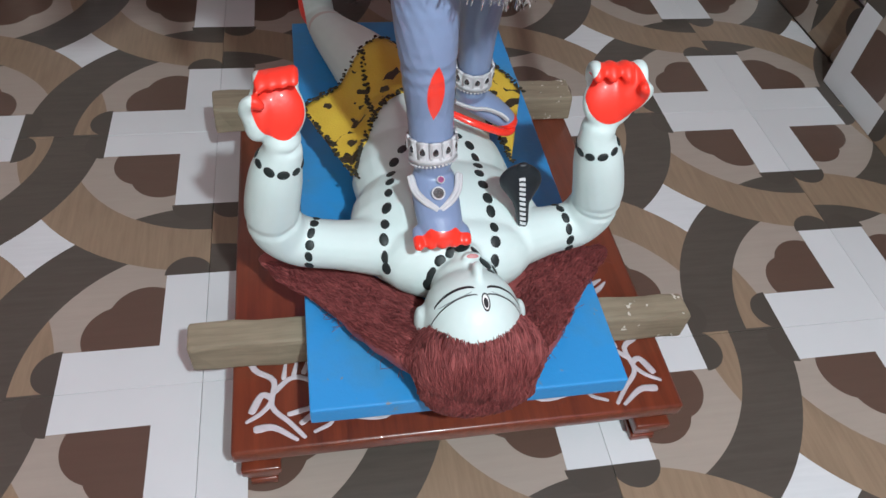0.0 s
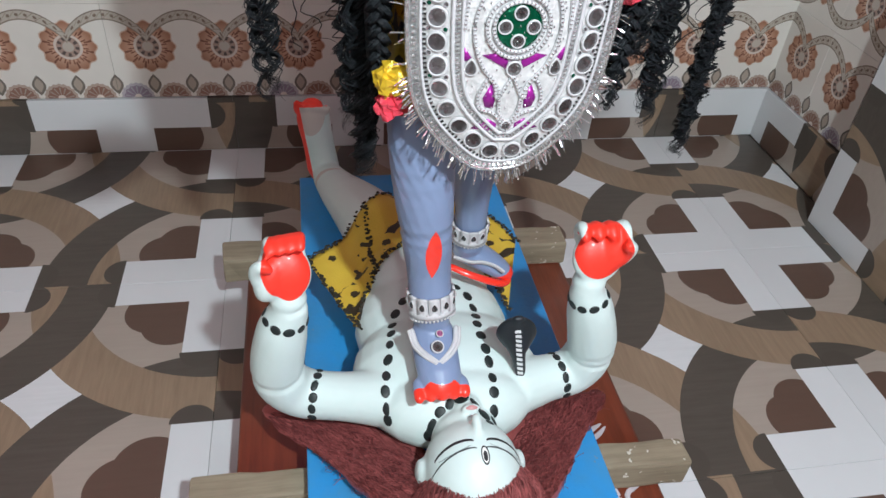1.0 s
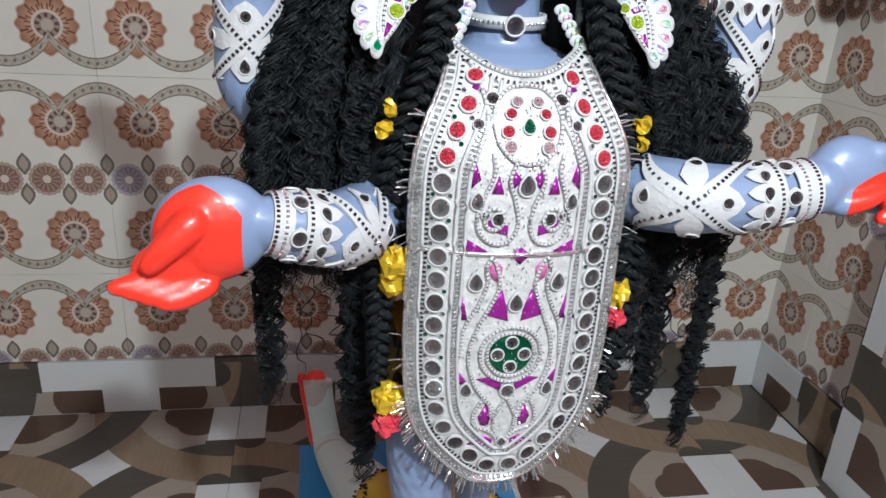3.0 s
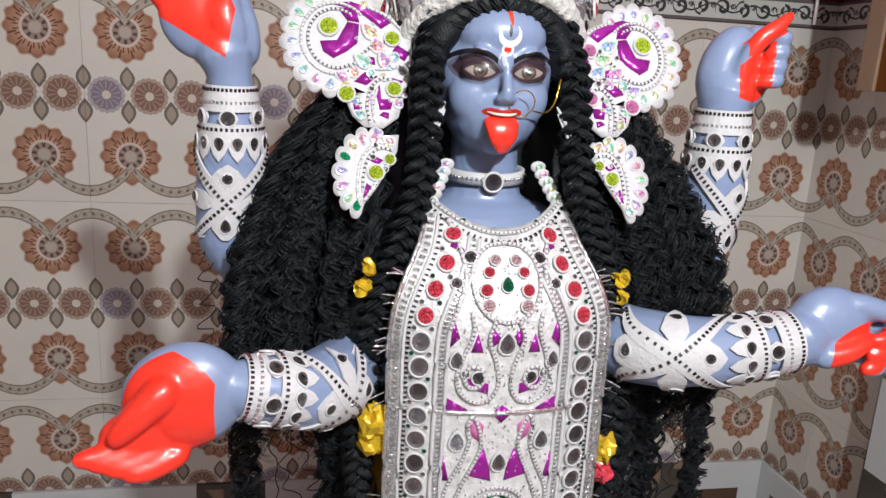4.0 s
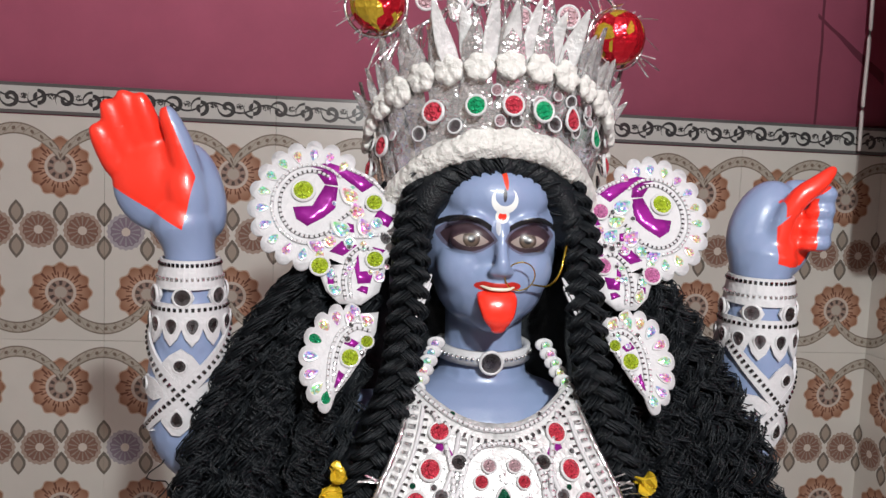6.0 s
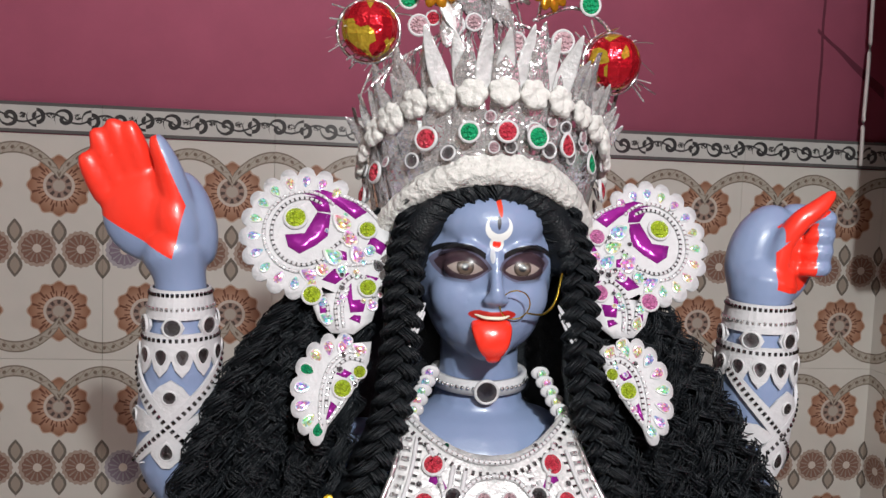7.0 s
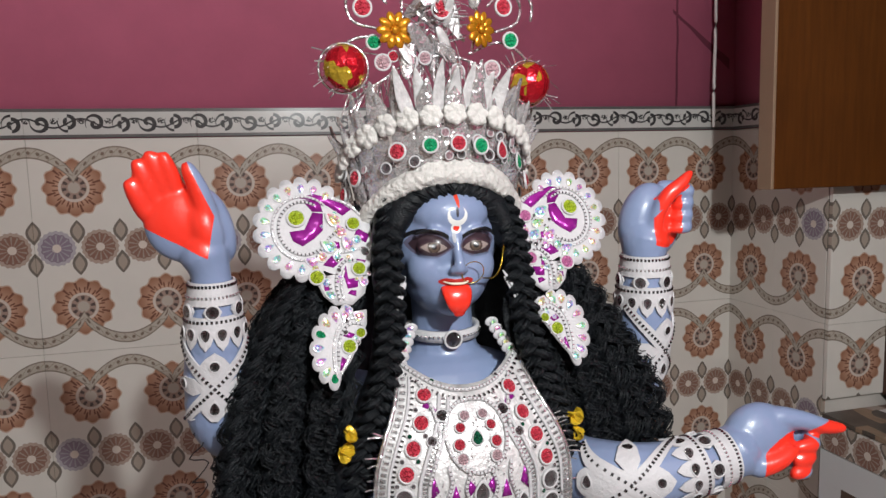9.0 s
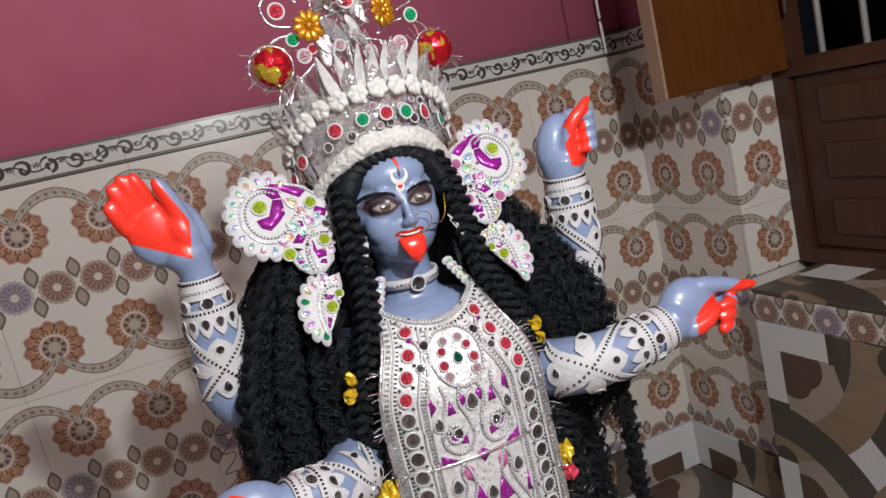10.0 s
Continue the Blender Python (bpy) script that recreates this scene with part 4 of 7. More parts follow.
CX = 0.4965


def plate_depth(x, z):
    lean = max(0.0, z - 0.655)
    low = max(0.0, 0.52 - z)
    return 1.6125 + 3.0 * (x - CX) ** 2 + 9.0 * lean ** 2 + 1.6 * low ** 2


PL = Sheet(plate_depth)
HALF = spline([(0.0, 0.4400), (0.018, 0.4440), (0.036, 0.4590), (0.0530, 0.4800), (0.0620, 0.5050), (0.0655, 0.5500), (0.0655, 0.6100), (0.0650, 0.6600), (0.0580, 0.6850), (0.0480, 0.7060), (0.0415, 0.7300)], 5)
NECK = spline([(0.0415, 0.7300), (0.0350, 0.7250), (0.0230, 0.7180), (0.0110, 0.7140), (0.0, 0.7130)], 4)
right_side = [(CX + x, z) for x, z in HALF]
left_side = [(CX - x, z) for x, z in HALF]
neck_r = [(CX + x, z) for x, z in NECK]
outline = right_side + neck_r[1:] + [(CX - x, z) for x, z in NECK[::-1]][1:] + left_side[::-1][1:-1]


def inset(d, lo=0, hi=None):
    """The plate's side line moved inwards by d, mirrored into one sweep from the neck down and up again."""
    p = HALF[lo:hi]
    t = np.gradient(p, axis=0)
    n = np.stack([t[:, 1], -t[:, 0]], 1)
    n /= np.linalg.norm(n, axis=1)[:, None]
    q = p - n * d
    q = q[(q[:, 0] >= 0.0) & (q[:, 1] < np.interp(q[:, 0], NECK[::-1, 0], NECK[::-1, 1]) - 0.0035)]
    return [(CX - x, z) for x, z in q[::-1]] + [(CX + x, z) for x, z in q]


def breast_ornament():
    ob = empty("breast_ornament", "long silver foil breast ornament set with mirrors and purple satin", "ornament")
    part("backing", PL.polygon(outline, -0.004, 0.0), SILVER_WHITE, ob)
    edge = PL.cord(inset(0.0008)[::2], 0.0016, 0.0005)
    part("edging", edge, SILVER, ob, "silver wire edging")
    for d, r in ((0.0085, 0.0011), (0.0268, 0.0013), (0.0325, 0.0013)):
        part("piping", PL.cord(inset(d)[::2], r, 0.0008), LACE, ob)
    part("beading", PL.beads(inset(0.0046), 0.0040, 0.0036, 0.0004), SILVER, ob, smooth=False)
    part("beading", PL.beads(inset(0.0296), 0.0026, 0.0027, 0.0006), SILVER, ob, smooth=False)
    part("beading", PL.beads(inset(0.0105), 0.0022, 0.0030, 0.0004), SMOKE, ob, smooth=False)
    row = np.array(inset(0.0178))
    seg = np.r_[0, np.cumsum(np.hypot(*np.diff(row, axis=0).T))]
    n = 38
    for k in range(n):
        s = seg[-1] * (k + 0.5) / n
        x, z = np.interp(s, seg, row[:, 0]), np.interp(s, seg, row[:, 1])
        p, nn = PL.at(x, z, 0.0012)
        high = z > 0.655
        key = "red" if high else random.choice(("mirror", "smoke", "smoke", "mirror"))
        gem(key, ob, p, nn + Vector([random.uniform(-0.12, 0.12) for _ in range(3)]), 0.0047 if high else 0.0054, wide=0.95, name="stone" if high else "round_mirror")
    for k in range(n + 1):
        s = seg[-1] * k / n
        for off in (-0.0048, 0.0048):
            x, z = np.interp(s, seg, row[:, 0]), np.interp(s, seg, row[:, 1])
            side = -1 if x < CX else 1
            p, nn = PL.at(x + side * off * (1 if z > 0.5 else 0.6), z + (0 if z > 0.5 else off * 0.7), 0.0006)
            gem("dark_green" if (k + (off > 0)) % 3 == 0 else "mirror", ob, p, nn, 0.0014, name="sequin")
    C = lambda pts: [(CX + x, z) for x, z in pts]
    M = lambda pts: [(CX - x, z) for x, z in pts]
    # purple and green patches of the middle panel
    patches = [("purple", [(0.006, 0.4745), (0.022, 0.4760), (0.012, 0.4835), (0.006, 0.4800)]), ("purple", [(0.0100, 0.4915), (0.0150, 0.4925), (0.0170, 0.4985), (0.0125, 0.5090), (0.0090, 0.4990)]),
               ("purple", [(0.0050, 0.5190), (0.0200, 0.5270), (0.0090, 0.5290), (0.0040, 0.5240)]), ("purple", [(0.0250, 0.5230), (0.0320, 0.5330), (0.0320, 0.5230)]),
               ("purple", [(0.0040, 0.5680), (0.0190, 0.5720), (0.0090, 0.5890), (0.0050, 0.5760)]), ("purple", [(0.0285, 0.5680), (0.0325, 0.5860), (0.0325, 0.5680)]),
               ("purple", [(0.0060, 0.6110), (0.0, 0.6160), (0.0, 0.6050)]), ("purple", [(0.0200, 0.6130), (0.0325, 0.6200), (0.0325, 0.6100)]),
               ("pink", [(0.0110, 0.5925), (0.0165, 0.5965), (0.0180, 0.6030), (0.0140, 0.6075), (0.0100, 0.6030)]),
               ("purple", [(0.0130, 0.6480), (0.0200, 0.6480), (0.0165, 0.6590)]), ("purple", [(0.0265, 0.6560), (0.0320, 0.6500), (0.0310, 0.6700)]),
               ("purple", [(0.0030, 0.6560), (0.0090, 0.6500), (0.0080, 0.6620)]), ("purple", [(0.0220, 0.7000), (0.0310, 0.7030), (0.0280, 0.7090)]),
               ("purple", [(0.0090, 0.6230), (0.0200, 0.6260), (0.0210, 0.6320), (0.0090, 0.6290)])]
    for key, pts in patches:
        for f in (C, M):
            part("satin_patch", PL.polygon(f(pts), 0.0, 0.0007), PURPLE if key == "purple" else PINK_GEM, ob)
    circle = lambda cx, cz, r, n=20, sx=1.0: [(cx + math.cos(2 * math.pi * k / n) * r * sx, cz + math.sin(2 * math.pi * k / n) * r) for k in range(n + 1)]
    part("satin_patch", PL.polygon(C(circle(0, 0.5450, 0.0135)[:-1]), 0.0, 0.0007), DARK_GREEN, ob)
    lace = []
    for r in (0.0150, 0.0190):
        lace.append(C(circle(0, 0.5450, r)))
    loop = [(0.0, 0.4780), (0.0060, 0.4900), (0.0085, 0.5060), (0.0200, 0.5210), (0.0255, 0.5380), (0.0250, 0.5530), (0.0190, 0.5700), (0.0125, 0.5850), (0.0110, 0.5950), (0.0160, 0.6090), (0.0195, 0.6030), (0.0180, 0.5930), (0.0220, 0.5800), (0.0300, 0.5620), (0.0318, 0.5420)]
    base_loop = [(0.0, 0.4740), (0.0060, 0.4850), (0.0110, 0.4890), (0.0185, 0.4920), (0.0200, 0.5010), (0.0150, 0.5120), (0.0105, 0.5080), (0.0080, 0.4990), (0.0, 0.5150)]
    paisley = [(0.0060, 0.6680), (0.0100, 0.6560), (0.0060, 0.6440), (0.0035, 0.6300), (0.0080, 0.6200), (0.0170, 0.6180), (0.0250, 0.6240), (0.0270, 0.6340), (0.0230, 0.6480), (0.0190, 0.6600), (0.0200, 0.6700)]
    top_loop = [(0.0, 0.6650), (0.0100, 0.6680), (0.0180, 0.6780), (0.0190, 0.6930), (0.0110, 0.7030), (0.0, 0.7055)]
    side_loop = [(0.0325, 0.6600), (0.0270, 0.6750), (0.0230, 0.6900), (0.0270, 0.7080), (0.0310, 0.7160)]
    inner = [(0.0175 - 0.0055 * math.cos(q), 0.6330 + 0.0065 * math.sin(q)) for q in np.linspace(0, 2 * math.pi, 13)]
    collar = [(CX + s * x, z - 0.0030) for s, part_pts in ((-1, NECK), (1, NECK[::-1][1:])) for x, z in part_pts]
    lace.append(collar)
    part("beading", PL.beads([(x, z - 0.0042) for x, z in collar], 0.0024, 0.0034, 0.0010), SMOKE, ob, smooth=False)
    for pts in (loop, base_loop, paisley, top_loop, side_loop, inner):
        lace += [C(pts), M(pts)]
    for pts in lace:
        part("cord", PL.cord(pts, 0.0013, 0.0010), LACE, ob)
        part("beading", PL.beads(pts, 0.0021, 0.0025, 0.0018), SILVER, ob, smooth=False)
    for x, z, key, r in ((0, 0.5535, "smoke", 0.0036), (0, 0.5365, "smoke", 0.0036), (0.0085, 0.5450, "mirror", 0.0036), (0, 0.5190, "mirror", 0.0042), (0, 0.4790, "mirror", 0.0034), (0, 0.5790, "mirror_drop", 0.0040),
                        (0.0262, 0.5180, "mirror_drop", 0.0034), (0.0250, 0.5920, "mirror_drop", 0.0040), (0.0150, 0.6330, "smoke", 0.0036), (0, 0.6520, "mirror_drop", 0.0044), (0.0275, 0.6420, "mirror_drop", 0.0036),
                        (0, 0.6840, "dark_green_drop", 0.0032), (0.0120, 0.6820, "red", 0.0034), (0.0110, 0.6740, "pale", 0.0034), (0.0100, 0.6910, "red", 0.0030), (0.0200, 0.6980, "smoke", 0.0036), (0.0060, 0.6970, "pale", 0.0030),
                        (0.0285, 0.6850, "mirror", 0.0030), (0.0225, 0.6350, "mirror", 0.0022)):
        for s in ((1, -1) if x else (1,)):
            p, nn = PL.at(CX + s * x, z, 0.0012)
            gem(key, ob, p, nn, r)
    # filler studs over the lace ground
    bm = bmesh.new()
    for _ in range(420):
        x, z = random.uniform(-0.031, 0.031), random.uniform(0.475, 0.698)
        PL.beads([(CX + x, z), (CX + x + 0.0018, z + 0.0002)], 0.0014, 0.0018, 0.0006, bm)
    tagged(part("stud_ground", bm, SILVER, ob, "scatter of tiny silver studs", smooth=False), kind="stuff")
    # tinsel along the rim and the seam across the middle
    starts = []
    rim = np.array(inset(0.0))
    for k in range(520):
        j = random.randrange(len(rim) - 1)
        f = random.random()
        x, z = rim[j] * f + rim[j + 1] * (1 - f)
        if z > 0.69 or (z > 0.51 and random.random() < 0.7):
            continue
        p, nn = PL.at(x, z, -0.001)
        out = Vector((x - CX, 0, (z - 0.53) * (1.2 if z < 0.50 else 0.1))).normalized()
        starts.append((p, out + nn * 0.35))
    tagged(part("tinsel_fringe", tinsel(starts, 0.0095), SILVER, ob, "silver tinsel fringe", smooth=False), kind="stuff")
    part("seam", PL.cord([(CX + x, 0.6115) for x in (-0.064, -0.03, 0.0, 0.03, 0.064)], 0.0014, 0.001), SILVER, ob)
    return ob


breast_ornament()


# ---- hair ----
def strand_mesh(strands, sides=5):
    """Many thin tubes as one mesh; strands: arrays of (x, y, z, radius)."""
    verts, faces = [], []
    for path in strands:
        p = np.asarray(path, float)
        n = len(p)
        t = np.gradient(p[:, :3], axis=0)
        t /= np.linalg.norm(t, axis=1)[:, None] + 1e-9
        a = np.cross(t, (0.3, 0.9, 0.2))
        a /= np.linalg.norm(a, axis=1)[:, None] + 1e-9
        b = np.cross(t, a)
        base = len(verts)
        q = 2 * math.pi * np.arange(sides) / sides
        ring = p[:, None, :3] + (a[:, None] * np.cos(q)[None, :, None] + b[:, None] * np.sin(q)[None, :, None]) * p[:, 3][:, None, None]
        verts.extend(ring.reshape(-1, 3).tolist())
        for i in range(n - 1):
            for k in range(sides):
                faces.append((base + i * sides + k, base + i * sides + (k + 1) % sides, base + (i + 1) * sides + (k + 1) % sides, base + (i + 1) * sides + k))
    me = bpy.data.meshes.new("strands")
    me.from_pydata(verts, [], faces)
    me.update()
    me.shade_smooth()
    return me


def hair_material(name, dark, light, rough=0.38):
    mat = begin(name)
    _, vec = coords("object")
    f = island() * 0.6 + grain(vec, 90.0, 3) * 0.6
    return finish(mat, mix(ramp(f, 0.2, 1.0), dark, light), rough, 0.0, grain(vec, 900.0, 2), 0.0006, 0.0, 0.22)


HAIR = hair_material("black_synthetic_hair", (0.0025, 0.003, 0.004), (0.017, 0.020, 0.024), 0.42)
rng = np.random.default_rng(7)


def curl(points, radius, pitch, thick, wobble=0.002):
    """A single crimped hair along a guide."""
    pitch *= rng.uniform(0.72, 1.5)
    radius *= rng.uniform(0.45, 1.2)
    p = spline(points, 14)
    seg = np.r_[0, np.cumsum(np.linalg.norm(np.diff(p, axis=0), axis=1))]
    n = max(10, int(seg[-1] / (pitch / 6)))
    s = np.linspace(0, seg[-1], n)
    c = np.stack([np.interp(s, seg, p[:, k]) for k in range(3)], 1)
    ph, sg = rng.uniform(0, 6.28), rng.choice([-1, 1])
    q = s / pitch * 2 * math.pi + ph
    fade = np.minimum(1, s / 0.02)
    r = radius * fade * (0.75 + 0.25 * np.sin(s * 40 + ph))
    c[:, 0] += np.cos(q) * r + np.cumsum(rng.normal(0, wobble / 6, n)) * fade
    c[:, 1] += np.sin(q) * r * sg * 0.8
    c[:, 2] += np.sin(q * 1.0 + 1.2) * r * 0.45
    th = thick * np.clip((seg[-1] - s) / 0.02, 0.25, 1)
    return np.c_[c, th]


def locks(points, hairs, radius, pitch, thick, spread, out, step=5.0):
    """A curly lock: one crimped guide and a tuft of fine hairs that keep to it."""
    pitch *= rng.uniform(0.75, 1.35)
    radius *= rng.uniform(0.6, 1.25)
    p = spline(points, 14)
    seg = np.r_[0, np.cumsum(np.linalg.norm(np.diff(p, axis=0), axis=1))]
    n = max(10, int(seg[-1] / (pitch / step)))
    s = np.linspace(0, seg[-1], n)
    c = np.stack([np.interp(s, seg, p[:, k]) for k in range(3)], 1)
    q = s / pitch * 2 * math.pi + rng.uniform(0, 6.28) + 0.8 * np.sin(s * 55 + rng.uniform(0, 6))
    sg = rng.choice([-1, 1])
    fade = np.minimum(1, s / 0.02)
    guide = c + np.stack([np.cos(q), np.sin(q) * sg * 0.8, np.sin(q + 1.2) * 0.4], 1) * (radius * fade)[:, None]
    tip = np.clip((seg[-1] - s) / 0.02, 0.25, 1)
    for k in range(hairs):
        off = rng.normal(0, spread, 3)
        lag = rng.normal(0, 0.35)
        wave = np.stack([np.cos(q + lag) - np.cos(q), (np.sin(q + lag) - np.sin(q)) * sg, np.zeros(n)], 1) * (radius * fade)[:, None]
        m = n if k < hairs * 0.7 else int(n * rng.uniform(0.75, 1.0))
        out.append(np.c_[guide + wave + off * (0.5 + 0.9 * (s / seg[-1]))[:, None], thick * tip][:max(6, m)])


def braid(points, width, pitch, hairs, out, ends):
    """Three crossing strands of hair along a guide."""
    p = spline(points, 16)
    seg = np.r_[0, np.cumsum(np.linalg.norm(np.diff(p, axis=0), axis=1))]
    n = int(seg[-1] / 0.0022)
    s = np.linspace(0, seg[-1], n)
    c = np.stack([np.interp(s, seg, p[:, k]) for k in range(3)], 1)
    swell = np.interp(s / seg[-1], (0, 0.12, 0.6, 1), (0.75, 1.0, 1.05, 0.6))
    for j in range(3):
        q = s / pitch * 2 * math.pi + j * 2 * math.pi / 3
        mid = c + np.stack([np.sin(q) * width * swell, np.sin(2 * q) * width * -0.55 * swell, np.zeros(n)], 1)
        for k in range(hairs):
            a, r = rng.uniform(0, 6.28), width * 0.62 * math.sqrt(rng.uniform(0.25, 1))
            roll = a + s * rng.uniform(-25, 25)
            w = np.stack([np.cos(roll) * r, np.sin(roll) * r * 0.9, np.sin(roll * 2 + k) * 0.0008], 1) * swell[:, None]
            m = int(n * rng.uniform(*ends))
            out.append(np.c_[mid + w, np.full(n, 0.00042)][:m])


def wig():
    ob = empty("black_wig", "long black curly synthetic wig hanging over the statue's shoulders", "wig")
    core = bmesh.new()
    ball((FX, 1.715, 0.806), (0.046, 0.046, 0.050), core)
    for s in (-1, 1):
        tube([(FX + s * 0.039, 1.690, 0.836, 0.009), (FX + s * 0.0465, 1.680, 0.802, 0.0078), (FX + s * 0.0475, 1.670, 0.765, 0.0080), (FX + s * 0.0510, 1.664, 0.730, 0.0088), (FX + s * 0.062, 1.661, 0.695, 0.0105), (FX + s * 0.076, 1.657, 0.655, 0.0125), (FX + s * 0.081, 1.652, 0.570, 0.010), (FX + s * 0.080, 1.652, 0.500, 0.006)], 14, 5, bm=core)
        tube([(FX + s * 0.055, 1.735, 0.800, 0.024), (FX + s * 0.088, 1.730, 0.745, 0.030), (FX + s * 0.110, 1.722, 0.690, 0.034), (FX + s * 0.118, 1.710, 0.640, 0.030), (FX + s * 0.120, 1.718, 0.570, 0.020)], 14, 5, bm=core)
        tube([(FX + s * 0.050, 1.755, 0.790, 0.035), (FX + s * 0.070, 1.760, 0.680, 0.048), (FX + s * 0.075, 1.760, 0.560, 0.038)], 14, 5, bm=core)
    ball((FX, 1.738, 0.750), (0.062, 0.020, 0.060), core)
    for k in range(15):
        q = math.pi * (k + 0.5) / 15
        ball((FX - math.cos(q) * 0.0415, 1.673 + 0.006 * abs(math.cos(q)), 0.800 + math.sin(q) * 0.0395), (0.0085, 0.010, 0.0095), core, u=12, v=8)
    for v in core.verts:
        v.co += Vector(noise.noise_vector(v.co * 90)) * 0.0022
    part("hair_mass", from_mesh_obj(core), HAIR, ob)
    strands = []
    for s in (-1, 1):
        X = lambda v: FX + s * v
        # braided front locks beside the face
        braid([(X(0.036), 1.684, 0.842), (X(0.0440), 1.672, 0.808), (X(0.0455), 1.661, 0.768), (X(0.0490), 1.653, 0.735), (X(0.0590), 1.648, 0.702), (X(0.0725), 1.644, 0.660), (X(0.0800), 1.641, 0.590), (X(0.0795), 1.644, 0.470)], 0.0066, 0.0255, 64, strands, (0.78, 1.0))
        # outer mass of curls
        for k in range(120):
            a, b = rng.uniform(0, 1), rng.uniform(0, 1) ** 1.4
            end = rng.uniform(0.555, 0.61) if a > 0.35 else rng.uniform(0.50, 0.58)
            wide = 1.0 if s < 0 else 0.86
            far = 0.073 + 0.086 * a * (1.0 if s < 0 else 0.95)
            locks([(X(0.045), 1.712 + 0.03 * b, 0.838), (X(0.058 + wide * 0.036 * a), 1.690 + 0.06 * b, 0.790), (X(0.064 + wide * 0.070 * a), 1.672 + 0.07 * b, 0.742), (X(far * 0.99), 1.655 + 0.08 * b, 0.680), (X(far), 1.650 + 0.08 * b, 0.610), (X(far - 0.006), 1.655 + 0.075 * b, end)],
                  11, 0.0042, 0.0165, 0.00036, 0.0014, strands)
        # long hanging ringlets
        if s < 0:
            tails = [(0.152, 1.705, 0.448, 7), (0.086, 1.668, 0.404, 8), (0.096, 1.675, 0.446, 5), (0.165, 1.71, 0.545, 3)]
        else:
            tails = [(0.176, 1.700, 0.394, 9), (0.128, 1.690, 0.445, 7), (0.140, 1.700, 0.425, 5), (0.118, 1.690, 0.462, 4)]
        for tx, ty, tz, m in tails:
            for k in range(m):
                d, e = rng.uniform(-0.005, 0.005), rng.uniform(-0.005, 0.005)
                locks([(X(0.100 + 0.3 * (tx - 0.1)), 1.690, 0.700), (X(0.6 * tx + 0.04 + d), ty - 0.012 + e, 0.640), (X(tx + d), ty + e, 0.570), (X(tx + d), ty + e, 0.5 * (0.570 + tz)), (X(tx + d * 0.6), ty + e, tz + rng.uniform(0, 0.03))],
                      11, 0.0054, 0.0160, 0.00040, 0.0010, strands, 6.0)
        # flyaway hairs
        for k in range(10):
            far = rng.uniform(0.09, 0.172)
            z0 = rng.uniform(0.60, 0.74)
            pts = [(X(0.09), 1.69, z0 + 0.03), (X(far * 0.9), 1.685, z0), (X(far), 1.68, z0 - 0.06), (X(far + rng.uniform(-0.02, 0.02)), 1.68, z0 - rng.uniform(0.1, 0.2))]
            strands.append(curl(pts, 0.0065, 0.020, 0.00045, 0.006))
        # twisted roll from the parting down to the temple
        for j in range(3):
            for k in range(46):
                a, r = rng.uniform(0, 6.28), 0.0042 * math.sqrt(rng.uniform(0.2, 1))
                rows = []
                for i in range(40):
                    f = i / 39
                    q = math.pi * (0.50 - 0.52 * f)
                    tw = f * 22 + j * 2.094
                    rr = 0.0405 + 0.0046 * math.cos(tw) + r * math.cos(a + f * 3)
                    rows.append((FX + s * math.cos(q) * rr * 1.02, 1.671 + 0.0046 * math.sin(tw) + r * math.sin(a + f * 3) + 0.010 * math.cos(q) ** 2, 0.7985 + math.sin(q) * rr, 0.00042))
                strands.append(np.array(rows))
    me = strand_mesh(strands, 3)
    me.materials.append(HAIR)
    tagged(part("curly_hair", me, HAIR, ob, "crimped black locks"), kind="stuff")
    return ob


def from_mesh_obj(bm):
    me = fused(bm, 0.0030, 2, 0.4)
    me.materials.append(HAIR)
    return me


wig()


# ---- crown ----
random.seed(21)
CRX, CRY = FX + 0.0005, 1.722


def crown_at(deg, z, off=0.0):
    """A place on the crown's curved front: degrees from the middle, height."""
    q = radians(deg)
    R = 0.0645 + off + (z - 0.85) * 0.10
    return Vector((CRX + math.sin(q) * R, CRY - math.cos(q) * (R * 0.86), z)), Vector((math.sin(q), -math.cos(q), 0.12)).normalized()


def arch(deg, top, drop): return top - drop * (abs(deg) / 80.0) ** 1.9


